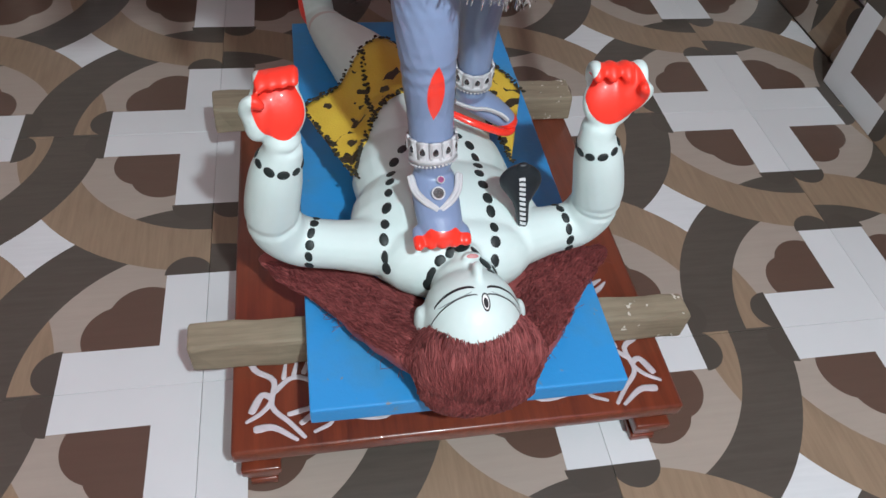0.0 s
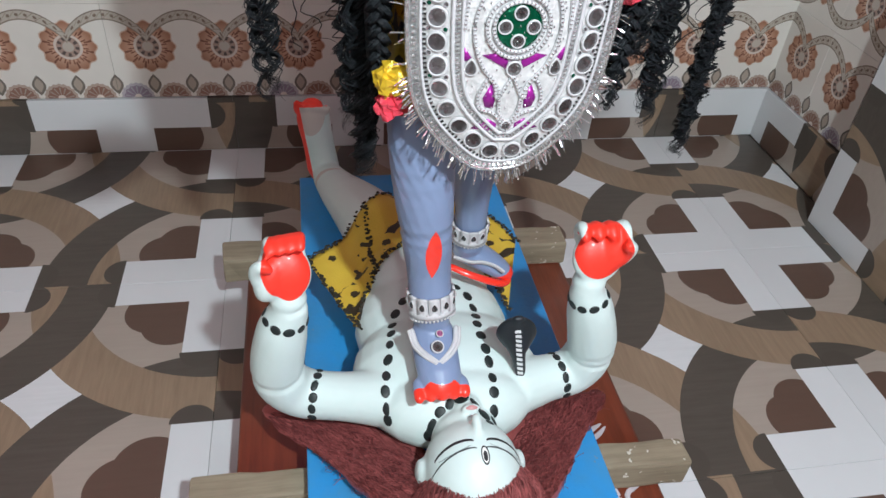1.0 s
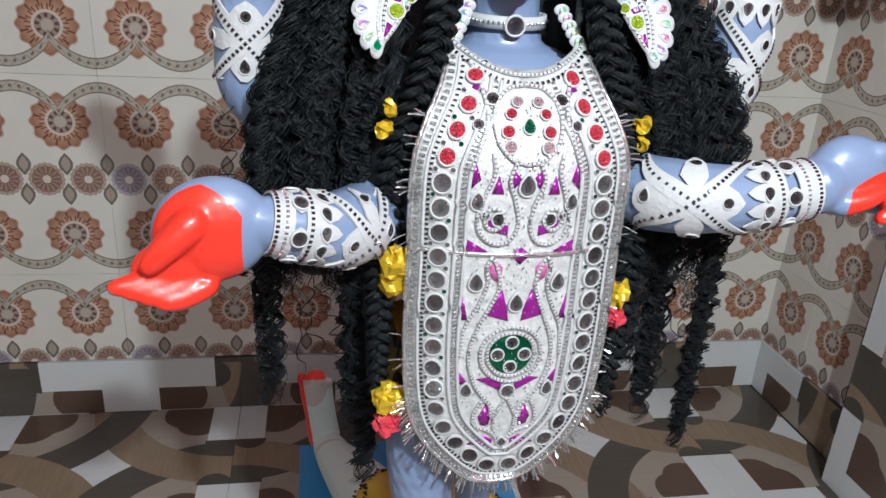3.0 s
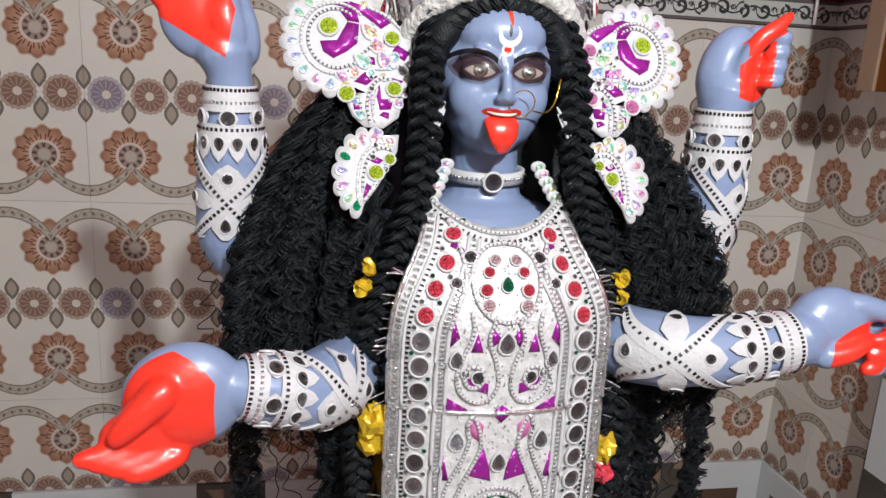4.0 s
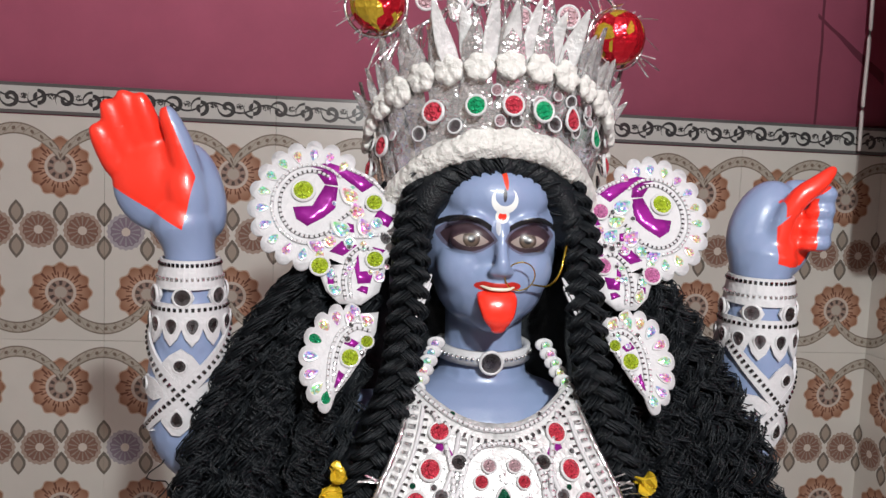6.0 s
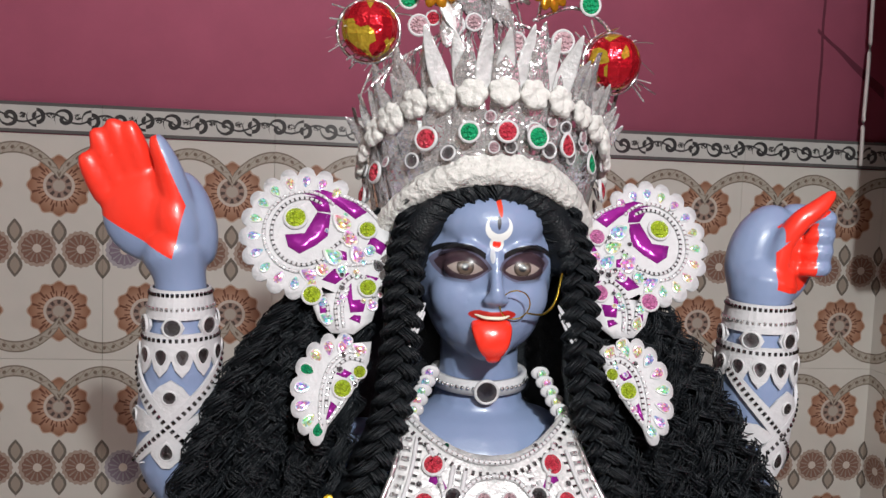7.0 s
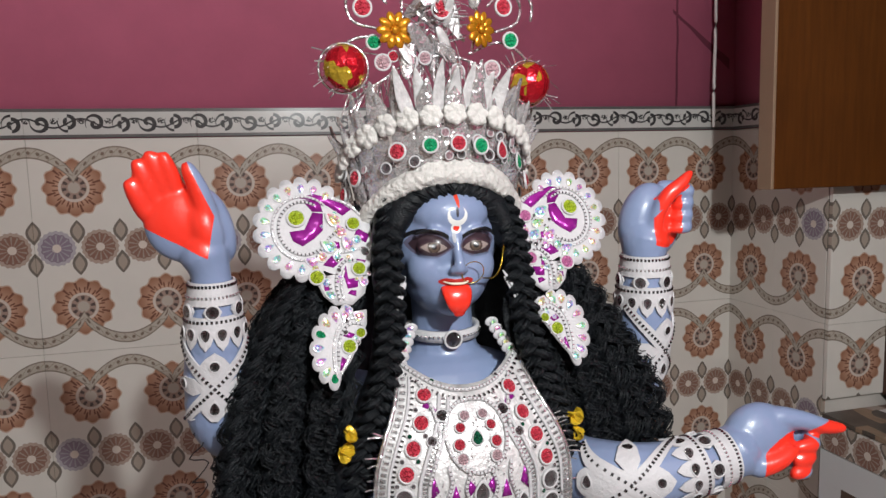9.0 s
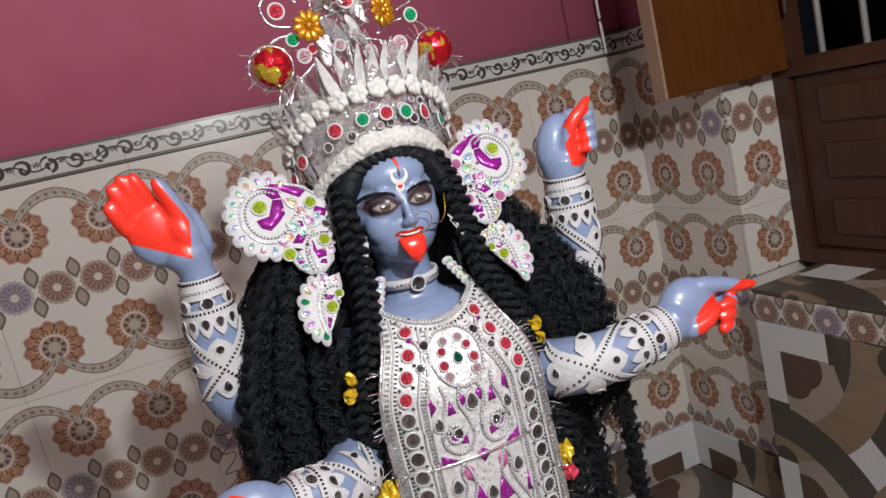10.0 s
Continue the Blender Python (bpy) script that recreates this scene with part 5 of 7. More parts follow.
def crown():
    ob = empty("tinsel_crown", "tall silver tinsel crown with white cotton bands, red and green stones", "crown")
    # foil backing of overlapping leaves
    for row, (z0, z1, w) in enumerate(((0.838, 0.884, 11), (0.862, 0.915, 13))):
        for k in range(w):
            deg = -86 + 172 * k / (w - 1)
            low, high = arch(deg, z0, 0.030) - 0.012, arch(deg, z1, 0.028) + random.uniform(-0.004, 0.008)
            bm = bmesh.new()
            pts = []
            for f, half in ((0, 0.006), (0.45, 0.0085), (0.8, 0.0055), (1.0, 0.0008)):
                z = low + (high - low) * f
                p, n = crown_at(deg + random.uniform(-2, 2), z, -0.004 + 0.006 * row * f + 0.003 * f)
                side = Vector((math.cos(radians(deg)), math.sin(radians(deg)) * 0.86, 0))
                pts.append((bm.verts.new(p - side * half), bm.verts.new(p + n * 0.002), bm.verts.new(p + side * half)))
            for a, b in zip(pts, pts[1:]):
                bm.faces.new((a[0], a[1], b[1], b[0]))
                bm.faces.new((a[1], a[2], b[2], b[1]))
            part("foil_leaf", bm, BRIGHT, ob)
    # thick white cotton roll above the brow, then the row of white rosettes
    roll = bmesh.new()
    for k in range(58):
        deg = -92 + 184 * k / 57
        p, n = crown_at(deg, arch(deg, 0.8490, 0.048), 0.0005)
        ball(p, (0.0056, 0.0056, 0.0068), roll, (0, deg * 0.4, random.uniform(0, 90)), 10, 7)
        p, n = crown_at(deg + 2.5, arch(deg, 0.8545, 0.046), -0.003)
        ball(p, (0.0044, 0.0044, 0.0046), roll, u=10, v=7)
    for v in roll.verts:
        v.co += Vector(noise.noise_vector(v.co * 420)) * 0.0016
    roll = fused(roll, 0.0010, 3, 0.5)
    roll.materials.append(COTTON)
    part("cotton_roll", roll, COTTON, ob, "lumpy white cotton roll")
    def button():
        """A six-lobed pressed white flower, facing +z."""
        bm = ball((0, 0, 0), (0.0066, 0.0066, 0.0028), u=42, v=18)
        for v in bm.verts:
            q, rr = math.atan2(v.co.y, v.co.x), math.hypot(v.co.x, v.co.y) / 0.0066
            lobe = abs(math.sin(q * 3))
            v.co.x *= 0.90 + 0.16 * lobe * rr
            v.co.y *= 0.90 + 0.16 * lobe * rr
            if v.co.z > 0:
                v.co.z += 0.0009 * lobe * rr - 0.0014 * math.exp(-(rr / 0.22) ** 2)
            v.co += Vector(noise.noise_vector(v.co * 300)) * 0.0004
        return mesh_of(bm, "rosette", COTTON)
    me = button()
    rows = [(-86 + 172 * k / 14, 0.8880, 0.033, 0.004, (1.08, 1.2)) for k in range(15)]
    for deg, top, drop, off, (s0, s1) in rows:
        p, n = crown_at(deg, arch(deg, top, drop) + random.uniform(-0.0012, 0.0012), off)
        n = (n + Vector([random.uniform(-0.15, 0.15) for _ in range(3)])).normalized()
        r = new("rosette", me)
        r.parent = ob
        r.matrix_basis = Matrix.Translation(p) @ n.to_track_quat("Z", "Y").to_matrix().to_4x4() @ pose(0, 0, 0, 0, 0, random.uniform(0, 60)) @ Matrix.Scale(random.uniform(s0, s1), 4)
    # coloured stones between the bands
    for deg, dz, key, r in ((-62, 0.0, "red", 0.0048), (-31, 0.004, "red", 0.0050), (-13, 0.003, "green", 0.0044), (2, 0.003, "red", 0.0046), (15, 0.002, "green", 0.0048), (30, 0.001, "red_drop", 0.0040), (48, 0.0, "green_drop", 0.0036), (68, -0.002, "red", 0.0052), (-80, 0.0, "red", 0.0050)):
        p, n = crown_at(deg, arch(deg, 0.8670 + dz * 0.6, 0.032), 0.005)
        gem(key, ob, p, n, r, random.uniform(-15, 15))
    for k in range(26):
        deg = random.uniform(-85, 85)
        p, n = crown_at(deg, arch(deg, random.uniform(0.860, 0.880), 0.03), 0.003)
        gem(random.choice(("mirror", "pale", "mirror")), ob, p, n + Vector((random.uniform(-.3, .3), 0, random.uniform(-.3, .3))), random.uniform(0.0020, 0.0036), random.uniform(-60, 60), name="sequin")
    # upright silver petals: white lily petals in the middle, dark foil leaves beside them
    for k in range(21):
        deg = -80 + 160 * k / 20
        mid = abs(deg) < 26
        p, n = crown_at(deg * 0.95, arch(deg, 0.886, 0.030), -0.004 if not mid else 0.0)
        L = (0.034 if mid else 0.026) * random.uniform(0.85, 1.1)
        bm = bmesh.new()
        ball((0, 0, L * 0.5), (0.0056 if mid else 0.0046, 0.0010, L * 0.52), bm, u=12, v=10)
        for v in bm.verts:
            f = v.co.z / L
            v.co.x *= 1.25 - 0.8 * f
            v.co.y -= 0.010 * f * f + 18.0 * v.co.x * v.co.x
        bm.transform(Matrix.Translation(p) @ pose(0, 0, 0, random.uniform(-6, 8), deg * (0.9 if mid else 0.5) + random.uniform(-6, 6), random.uniform(-18, 18)))
        part("foil_petal", bm, SILVER_WHITE if mid else BRIGHT, ob)
    # the high front spray
    spray = Sheet(lambda x, z: 1.690 + 1.0 * (x - FX) ** 2)
    wires = [[(-0.052, 0.905), (-0.040, 0.912), (-0.020, 0.925), (0.0, 0.928), (0.020, 0.925), (0.044, 0.910), (0.056, 0.893)],
             [(-0.060, 0.900), (-0.070, 0.915), (-0.064, 0.935), (-0.045, 0.940), (-0.020, 0.930)], [(0.058, 0.892), (0.068, 0.905), (0.062, 0.928), (0.042, 0.938), (0.020, 0.930)],
             [(-0.040, 0.945), (-0.058, 0.950), (-0.062, 0.965), (-0.048, 0.972), (-0.036, 0.962)], [(0.040, 0.945), (0.056, 0.952), (0.058, 0.966), (0.046, 0.972), (0.034, 0.962)],
             [(0.052, 0.968), (0.062, 0.972), (0.068, 0.964), (0.067, 0.954)], [(-0.022, 0.930), (-0.026, 0.960), (-0.020, 0.990), (0.0, 1.010), (0.020, 0.990), (0.026, 0.960), (0.022, 0.930)]]
    for w in wires:
        part("silver_wire", spray.cord([(FX + x, z) for x, z in w], 0.0010, 0.001), SILVER, ob)
        part("beading", spray.beads([(FX + x, z) for x, z in w], 0.0022, 0.0028, 0.0012), SILVER, ob, smooth=False)
    starts = []
    arc = spline(wires[0], 12)
    for k in range(170):
        x, z = arc[random.randrange(len(arc))]
        starts.append((Vector((FX + x, 1.688 + random.uniform(-0.002, 0.004), z)), Vector((x * 6, random.uniform(-0.3, 0.1), -0.8))))
    for k in range(300):
        a = random.uniform(0, 2 * math.pi)
        c = random.choice(((-0.065, 0.919), (0.063, 0.910), (0.0, 0.945), (0.0, 0.960), (0.0, 0.98)))
        p = Vector((FX + c[0] + random.uniform(-0.012, 0.012), 1.692 + random.uniform(-0.004, 0.008), c[1] + random.uniform(-0.012, 0.012)))
        starts.append((p, Vector((math.cos(a), random.uniform(-0.6, 0.2), math.sin(a)))))
    tagged(part("tinsel_spray", tinsel(starts, 0.017, width=0.0010), BRIGHT, ob, "shining tinsel spray", smooth=False), kind="stuff")
    for k in range(22):
        x, z = random.gauss(0, 0.013), random.uniform(0.925, 0.99)
        bm = bmesh.new()
        L = random.uniform(0.009, 0.018)
        ball((0, 0, 0), (L * 0.34, 0.0007, L), bm, u=8, v=6)
        bm.transform(Matrix.Translation((FX + x, 1.688 + random.uniform(-0.006, 0.006), z)) @ pose(0, 0, 0, random.uniform(-35, 35), random.uniform(-60, 60), random.uniform(-50, 50)))
        part("foil_petal", bm, BRIGHT if k % 3 else SILVER_WHITE, ob)
    # red and gold balls in wire rings
    for bx, bz in ((-0.0655, 0.9195), (0.0630, 0.9100)):
        b = part("bauble", ball((FX + bx, 1.686, bz), (0.0145, 0.0120, 0.0145), u=14, v=10), BAUBLE, ob, "red and gold foil bauble", smooth=False)
        ring = [(FX + bx + math.cos(q) * 0.0160, bz + math.sin(q) * 0.0160) for q in np.linspace(0, 2 * math.pi, 17)]
        part("ring", spray.cord(ring, 0.0010, 0.003), SILVER, b)
    for bx, bz, wide in ((-0.0325, 0.9430, 1.0), (0.0265, 0.9450, 0.6)):
        bm = bmesh.new()
        for j in range(10):
            q = 2 * math.pi * j / 10
            ball((math.cos(q) * 0.0075, 0, math.sin(q) * 0.0075), (0.0052, 0.0016, 0.0030), bm, (0, -math.degrees(q), 0), 10, 6)
        ball((0, -0.001, 0), (0.0030, 0.0022, 0.0030), bm, u=10, v=8)
        bm.transform(Matrix.Translation((FX + bx, 1.682, bz)) @ pose(0, 0, 0, 0, 0, 40 * (1 - wide) * 1.5))
        part("foil_flower", bm, ORANGE, ob, "orange foil flower")
    for bx, bz, key, r in ((-0.0455, 0.9360, "green", 0.0042), (0.0490, 0.9390, "green", 0.0048), (-0.0520, 0.9580, "red", 0.0052), (0.0440, 0.9610, "red", 0.0052), (0.0, 0.9580, "red", 0.0056), (-0.0230, 0.9240, "pale", 0.0052), (0.0350, 0.9190, "pale", 0.0052),
                           (-0.0330, 0.9270, "red", 0.0032), (-0.0400, 0.9230, "pale", 0.0046), (0.0100, 0.9170, "pale", 0.0046), (-0.0120, 0.9260, "pale", 0.0038), (0.0, 0.9850, "gold", 0.006)):
        p, n = spray.at(FX + bx, bz, 0.005)
        gem(key, ob, p, n, r)
    return ob


def bauble_material():
    mat = begin("red_gold_bauble_foil")
    _, vec = coords("object")
    cell = Val.tree.nodes.new("ShaderNodeTexVoronoi")
    cell.inputs["Scale"].default_value = 120.0
    Val.tree.links.new(vec.s, cell.inputs["Vector"])
    sep = Val.tree.nodes.new("ShaderNodeSeparateColor")
    Val.tree.links.new(cell.outputs["Color"], sep.inputs[0])
    c = mix(Val(sep.outputs[0]) > 0.62, (0.62, 0.015, 0.03), (0.72, 0.50, 0.05))
    return finish(mat, c, 0.16, 0.7, grain(vec, 200.0, 2), 0.0012)


BAUBLE = bauble_material()
crown()


# ---- ear fans ----
EAR = Sheet(lambda x, z: 1.648 + (z - 0.715) * 0.44)


def ear_fan(s):
    ob = empty("ear_fan", "white lace ear fan set with holographic sequins and purple satin", "ear ornament", "pair of ear fans")
    grow = 1.0 if s < 0 else 0.955
    X = lambda v: FX + s * v * grow
    L = lambda pts: [(X(x), z) for x, z in pts]
    accent = "lime" if s < 0 else "pink"
    cx, cz, R = 0.0965, 0.8150, 0.0290
    # outline of the upper fan: scallops from the brow round to the jaw, then the leaf below
    up, petals = [], 13
    a0, a1 = 138.0, -112.0
    for k in range(petals * 6 + 1):
        q = radians(a0 + (a1 - a0) * k / (petals * 6))
        r = R + 0.0042 * abs(math.sin(k / 6 * math.pi)) ** 0.6
        up.append((cx + math.cos(q) * r, cz + math.sin(q) * r * 1.02))
    up += [(0.0905, 0.7800), (0.0870, 0.7720), (0.0800, 0.7660), (0.0690, 0.7655), (0.0600, 0.7720), (0.0560, 0.7860), (0.0500, 0.8020), (0.0520, 0.8160), (0.0640, 0.8300)]
    part("fan_plate", EAR.polygon(L(up), -0.0012, 0.0006), LACE, ob)
    # lower crescent with its own scallops
    low = []
    for k in range(8 * 6 + 1):
        f = k / 48
        q = radians(112 - 196 * f)
        r = 1.0 + 0.16 * abs(math.sin(f * math.pi * 8)) ** 0.6
        low.append((0.0765 + math.cos(q) * 0.0175 * r + 0.0035 * f, 0.7405 + math.sin(q) * 0.0222 * r))
    low += [(0.0800, 0.7240), (0.0735, 0.7320), (0.0655, 0.7440), (0.0610, 0.7530), (0.0600, 0.7620)]
    part("fan_plate", EAR.polygon(L(low), -0.0012, 0.0009), LACE, ob)
    # long sequins set into the scallops
    spin = lambda q: (math.degrees(q) - 90) if s > 0 else (90 - math.degrees(q))
    for k in range(petals):
        q = radians(a0 + (a1 - a0) * (k + 0.5) / petals)
        p, n = EAR.at(X(cx + math.cos(q) * 0.0262), cz + math.sin(q) * 0.0266, 0.0006)
        gem("holo_drop", ob, p, n + Vector((random.uniform(-.2, .2), 0, random.uniform(-.2, .2))), 0.0024, spin(q) + 180, wide=0.9, name="sequin")
    for k in range(8):
        f = (k + 0.5) / 8
        q = radians(112 - 196 * f)
        p, n = EAR.at(X(0.0765 + math.cos(q) * 0.0152 + 0.0035 * f), 0.7405 + math.sin(q) * 0.0195, 0.0009)
        gem(("holo_drop", "holo_drop", "holo_drop", "green_drop")[k % 4] if s < 0 else "holo_drop", ob, p, n + Vector((random.uniform(-.2, .2), 0, random.uniform(-.2, .2))), 0.0026, spin(q) + 180, wide=0.9, name="sequin")
    # satin showing through the openings of the lace
    satin = [[(0.0640, 0.8260), (0.0740, 0.8330), (0.0880, 0.8370), (0.1000, 0.8350), (0.0900, 0.8330), (0.0800, 0.8290), (0.0700, 0.8220)],
             [(0.0850, 0.8330), (0.0960, 0.8330), (0.0900, 0.8255), (0.0830, 0.8250)],
             [(0.0830, 0.8240), (0.0900, 0.8250), (0.0960, 0.8140), (0.1060, 0.8130), (0.1040, 0.8070), (0.0980, 0.8035), (0.0900, 0.8080), (0.0840, 0.8130)],
             [(0.0530, 0.8090), (0.0610, 0.8135), (0.0640, 0.8080), (0.0560, 0.8040)],
             [(0.0720, 0.7945), (0.0800, 0.7965), (0.0860, 0.7910), (0.0790, 0.7890)], [(0.0740, 0.8050), (0.0785, 0.8060), (0.0770, 0.8010), (0.0735, 0.8010)],
             [(0.0835, 0.7800), (0.0870, 0.7830), (0.0860, 0.7740), (0.0830, 0.7750)],
             [(0.0630, 0.7820), (0.0645, 0.7760), (0.0710, 0.7755), (0.0735, 0.7860), (0.0710, 0.7900), (0.0700, 0.7815)], [(0.0660, 0.7705), (0.0715, 0.7725), (0.0690, 0.7745), (0.0655, 0.7740)],
             [(0.0570, 0.7925), (0.0640, 0.7940), (0.0600, 0.7895)], [(0.0760, 0.7330), (0.0790, 0.7350), (0.0810, 0.7270), (0.0790, 0.7270)], [(0.0690, 0.7475), (0.0745, 0.7500), (0.0770, 0.7470), (0.0720, 0.7450)]]
    for pts in satin:
        part("satin_patch", EAR.polygon(L(pts), 0.0002, 0.0010), PURPLE, ob)
    # cords with rows of small studs between them
    arcs = [[(cx + math.cos(radians(a)) * 0.0205, cz + math.sin(radians(a)) * 0.0205) for a in range(135, -115, -18)],
            [(cx + math.cos(radians(a)) * 0.0165, cz + math.sin(radians(a)) * 0.0170) for a in range(120, -125, -20)],
            [(0.0540, 0.8180), (0.0660, 0.8290), (0.0790, 0.8345)], [(0.0620, 0.8160), (0.0720, 0.8130), (0.0800, 0.8080), (0.0860, 0.8010), (0.0900, 0.7950)],
            [(0.0520, 0.8010), (0.0620, 0.8000), (0.0700, 0.7985), (0.0780, 0.7990)], [(0.0770, 0.7680), (0.0785, 0.7780), (0.0760, 0.7880), (0.0690, 0.7935), (0.0620, 0.7900), (0.0590, 0.7820)],
            [(0.0740, 0.7690), (0.0752, 0.7780), (0.0725, 0.7870)], [(0.0820, 0.7720), (0.0830, 0.7800), (0.0890, 0.7880)],
            [(0.0640, 0.7560), (0.0720, 0.7570), (0.0800, 0.7510), (0.0835, 0.7410), (0.0840, 0.7300), (0.0825, 0.7230)], [(0.0640, 0.7530), (0.0710, 0.7540), (0.0775, 0.7490), (0.0805, 0.7400), (0.0812, 0.7300)],
            [(0.0640, 0.7480), (0.0700, 0.7400), (0.0760, 0.7310), (0.0800, 0.7255)]]
    for k, a in enumerate(arcs):
        part("cord", EAR.cord(L(a), 0.0010, 0.0008), LACE, ob)
        part("beading", EAR.beads(L(a), 0.0018, 0.0026, 0.0015), (SILVER, SMOKE)[k % 2], ob, smooth=False)
    # larger stones and the loose sparkle between
    for x, z, key, r in ((0.1010, 0.8215, "lime", 0.0052), (0.0635, 0.8165, accent, 0.0042), (0.0905, 0.7835, accent, 0.0044), (0.0625, 0.7875, accent, 0.0042), (0.0735, 0.7405, "lime", 0.0042), (0.0655, 0.7480, "lime", 0.0030)):
        p, n = EAR.at(X(x), z, 0.0014)
        gem(key, ob, p, n, r, random.uniform(-40, 40))
    for x, z, key, r in ((0.0760, 0.8190, "holo_drop", 0.0038), (0.0720, 0.8110, "holo_drop", 0.0034), (0.0800, 0.8020, "holo_drop", 0.0036), (0.0680, 0.8030, "holo_drop", 0.0034), (0.0620, 0.8060, "holo", 0.0026), (0.0860, 0.7960, "holo", 0.0030), (0.0920, 0.7930, "holo_drop", 0.0030),
                         (0.0850, 0.7800, "holo", 0.0024), (0.0820, 0.7720, "holo_drop", 0.0026), (0.0600, 0.7790, "holo", 0.0024), (0.0650, 0.7580, "holo_drop", 0.0026), (0.0720, 0.7620, "holo_drop", 0.0024), (0.0760, 0.7960, "holo", 0.0024), (0.0570, 0.7980, "mirror_drop", 0.0026)):
        p, n = EAR.at(X(x), z, 0.0010)
        gem(key, ob, p, n + Vector((random.uniform(-.25, .25), 0, random.uniform(-.25, .25))), r, random.uniform(20, 70) * -s, name="sequin")
    for k in range(26):
        x, z = (random.uniform(0.056, 0.086), random.uniform(0.776, 0.824)) if k < 20 else (random.uniform(0.066, 0.080), random.uniform(0.732, 0.756))
        p, n = EAR.at(X(x), z, 0.0012)
        gem(random.choice(("holo", "holo", "mirror")), ob, p, n + Vector((random.uniform(-.3, .3), 0, random.uniform(-.3, .3))), random.uniform(0.0010, 0.0017), random.uniform(0, 360), name="sequin")
    return ob


ear_fan(-1)
ear_fan(1)


# ---- cuffs, choker, anklets ----
class Limb:
    """A tapering limb from rows of (x, y, z, radius): place by length and angle."""
    def __init__(self, rows):
        self.p = spline(rows, 8)
        self.s = np.r_[0, np.cumsum(np.linalg.norm(np.diff(self.p[:, :3], axis=0), axis=1))]
        self.length = self.s[-1]

    def at(self, t, deg, off=0.0):
        s = t * self.length
        c = np.array([np.interp(s, self.s, self.p[:, k]) for k in range(4)])
        d = np.array([np.interp(s + 1e-3, self.s, self.p[:, k]) - np.interp(s - 1e-3, self.s, self.p[:, k]) for k in range(3)])
        T = Vector(d).normalized()
        F = (Vector((0, -1, 0)) - T * T.dot(Vector((0, -1, 0)))).normalized()
        S = F.cross(T)
        n = F * math.cos(radians(deg)) + S * math.sin(radians(deg))
        return Vector(c[:3]) + n * (c[3] + off), n

    def ribbon(self, line, width, off0, off1):
        """A flat band along (t, degrees) points."""
        bm = bmesh.new()
        path = spline(line, 8)
        prev = None
        for k, (t, a) in enumerate(path):
            j, i = min(k + 1, len(path) - 1), max(k - 1, 0)
            c, n = self.at(t, a, off1)
            d = (self.at(*path[j], off1)[0] - self.at(*path[i], off1)[0]).normalized()
            b = n.cross(d).normalized() * width / 2
            quad = [bm.verts.new(c - b), bm.verts.new(c + b), bm.verts.new(c + b - n * (off1 - off0)), bm.verts.new(c - b - n * (off1 - off0))]
            if prev:
                for m in range(4):
                    bm.faces.new((prev[m], prev[(m + 1) % 4], quad[(m + 1) % 4], quad[m]))
            else:
                bm.faces.new(quad[::-1])
            prev = quad
        bm.faces.new(prev)
        bmesh.ops.recalc_face_normals(bm, faces=bm.faces[:])
        return bm

    def studs(self, line, size, gap, off):
        bm = bmesh.new()
        path = spline(line, 10)
        pts = np.array([self.at(t, a, off)[0] for t, a in path])
        seg = np.r_[0, np.cumsum(np.linalg.norm(np.diff(pts, axis=0), axis=1))]
        for s in np.arange(gap / 2, seg[-1], gap):
            t, a = np.interp(s, seg, path[:, 0]), np.interp(s, seg, path[:, 1])
            p, n = self.at(t, a, off)
            ball(p, size * 0.5, bm, u=6, v=4)
        return bm


class Wrapped(Sheet):
    """A limb unrolled: x across in metres from the front, z along from the elbow end."""
    def __init__(self, limb, radius):
        self.limb, self.radius = limb, radius

    def at(self, x, z, off=0.0):
        return self.limb.at(z / self.limb.length, -math.degrees(x / self.radius), off)

    def polygon(self, pts, t0, t1, bm=None, fine=0.0022):
        """The outline cut fine first, so that it follows the round of the limb."""
        ring = []
        for (ax, az), (bx, bz) in zip(pts, pts[1:] + pts[:1]):
            m = max(1, int(math.hypot(bx - ax, bz - az) / 0.0026))
            ring += [(ax + (bx - ax) * j / m, az + (bz - az) * j / m) for j in range(m)]
        return Sheet.polygon(self, ring, t0, t1, bm, fine)


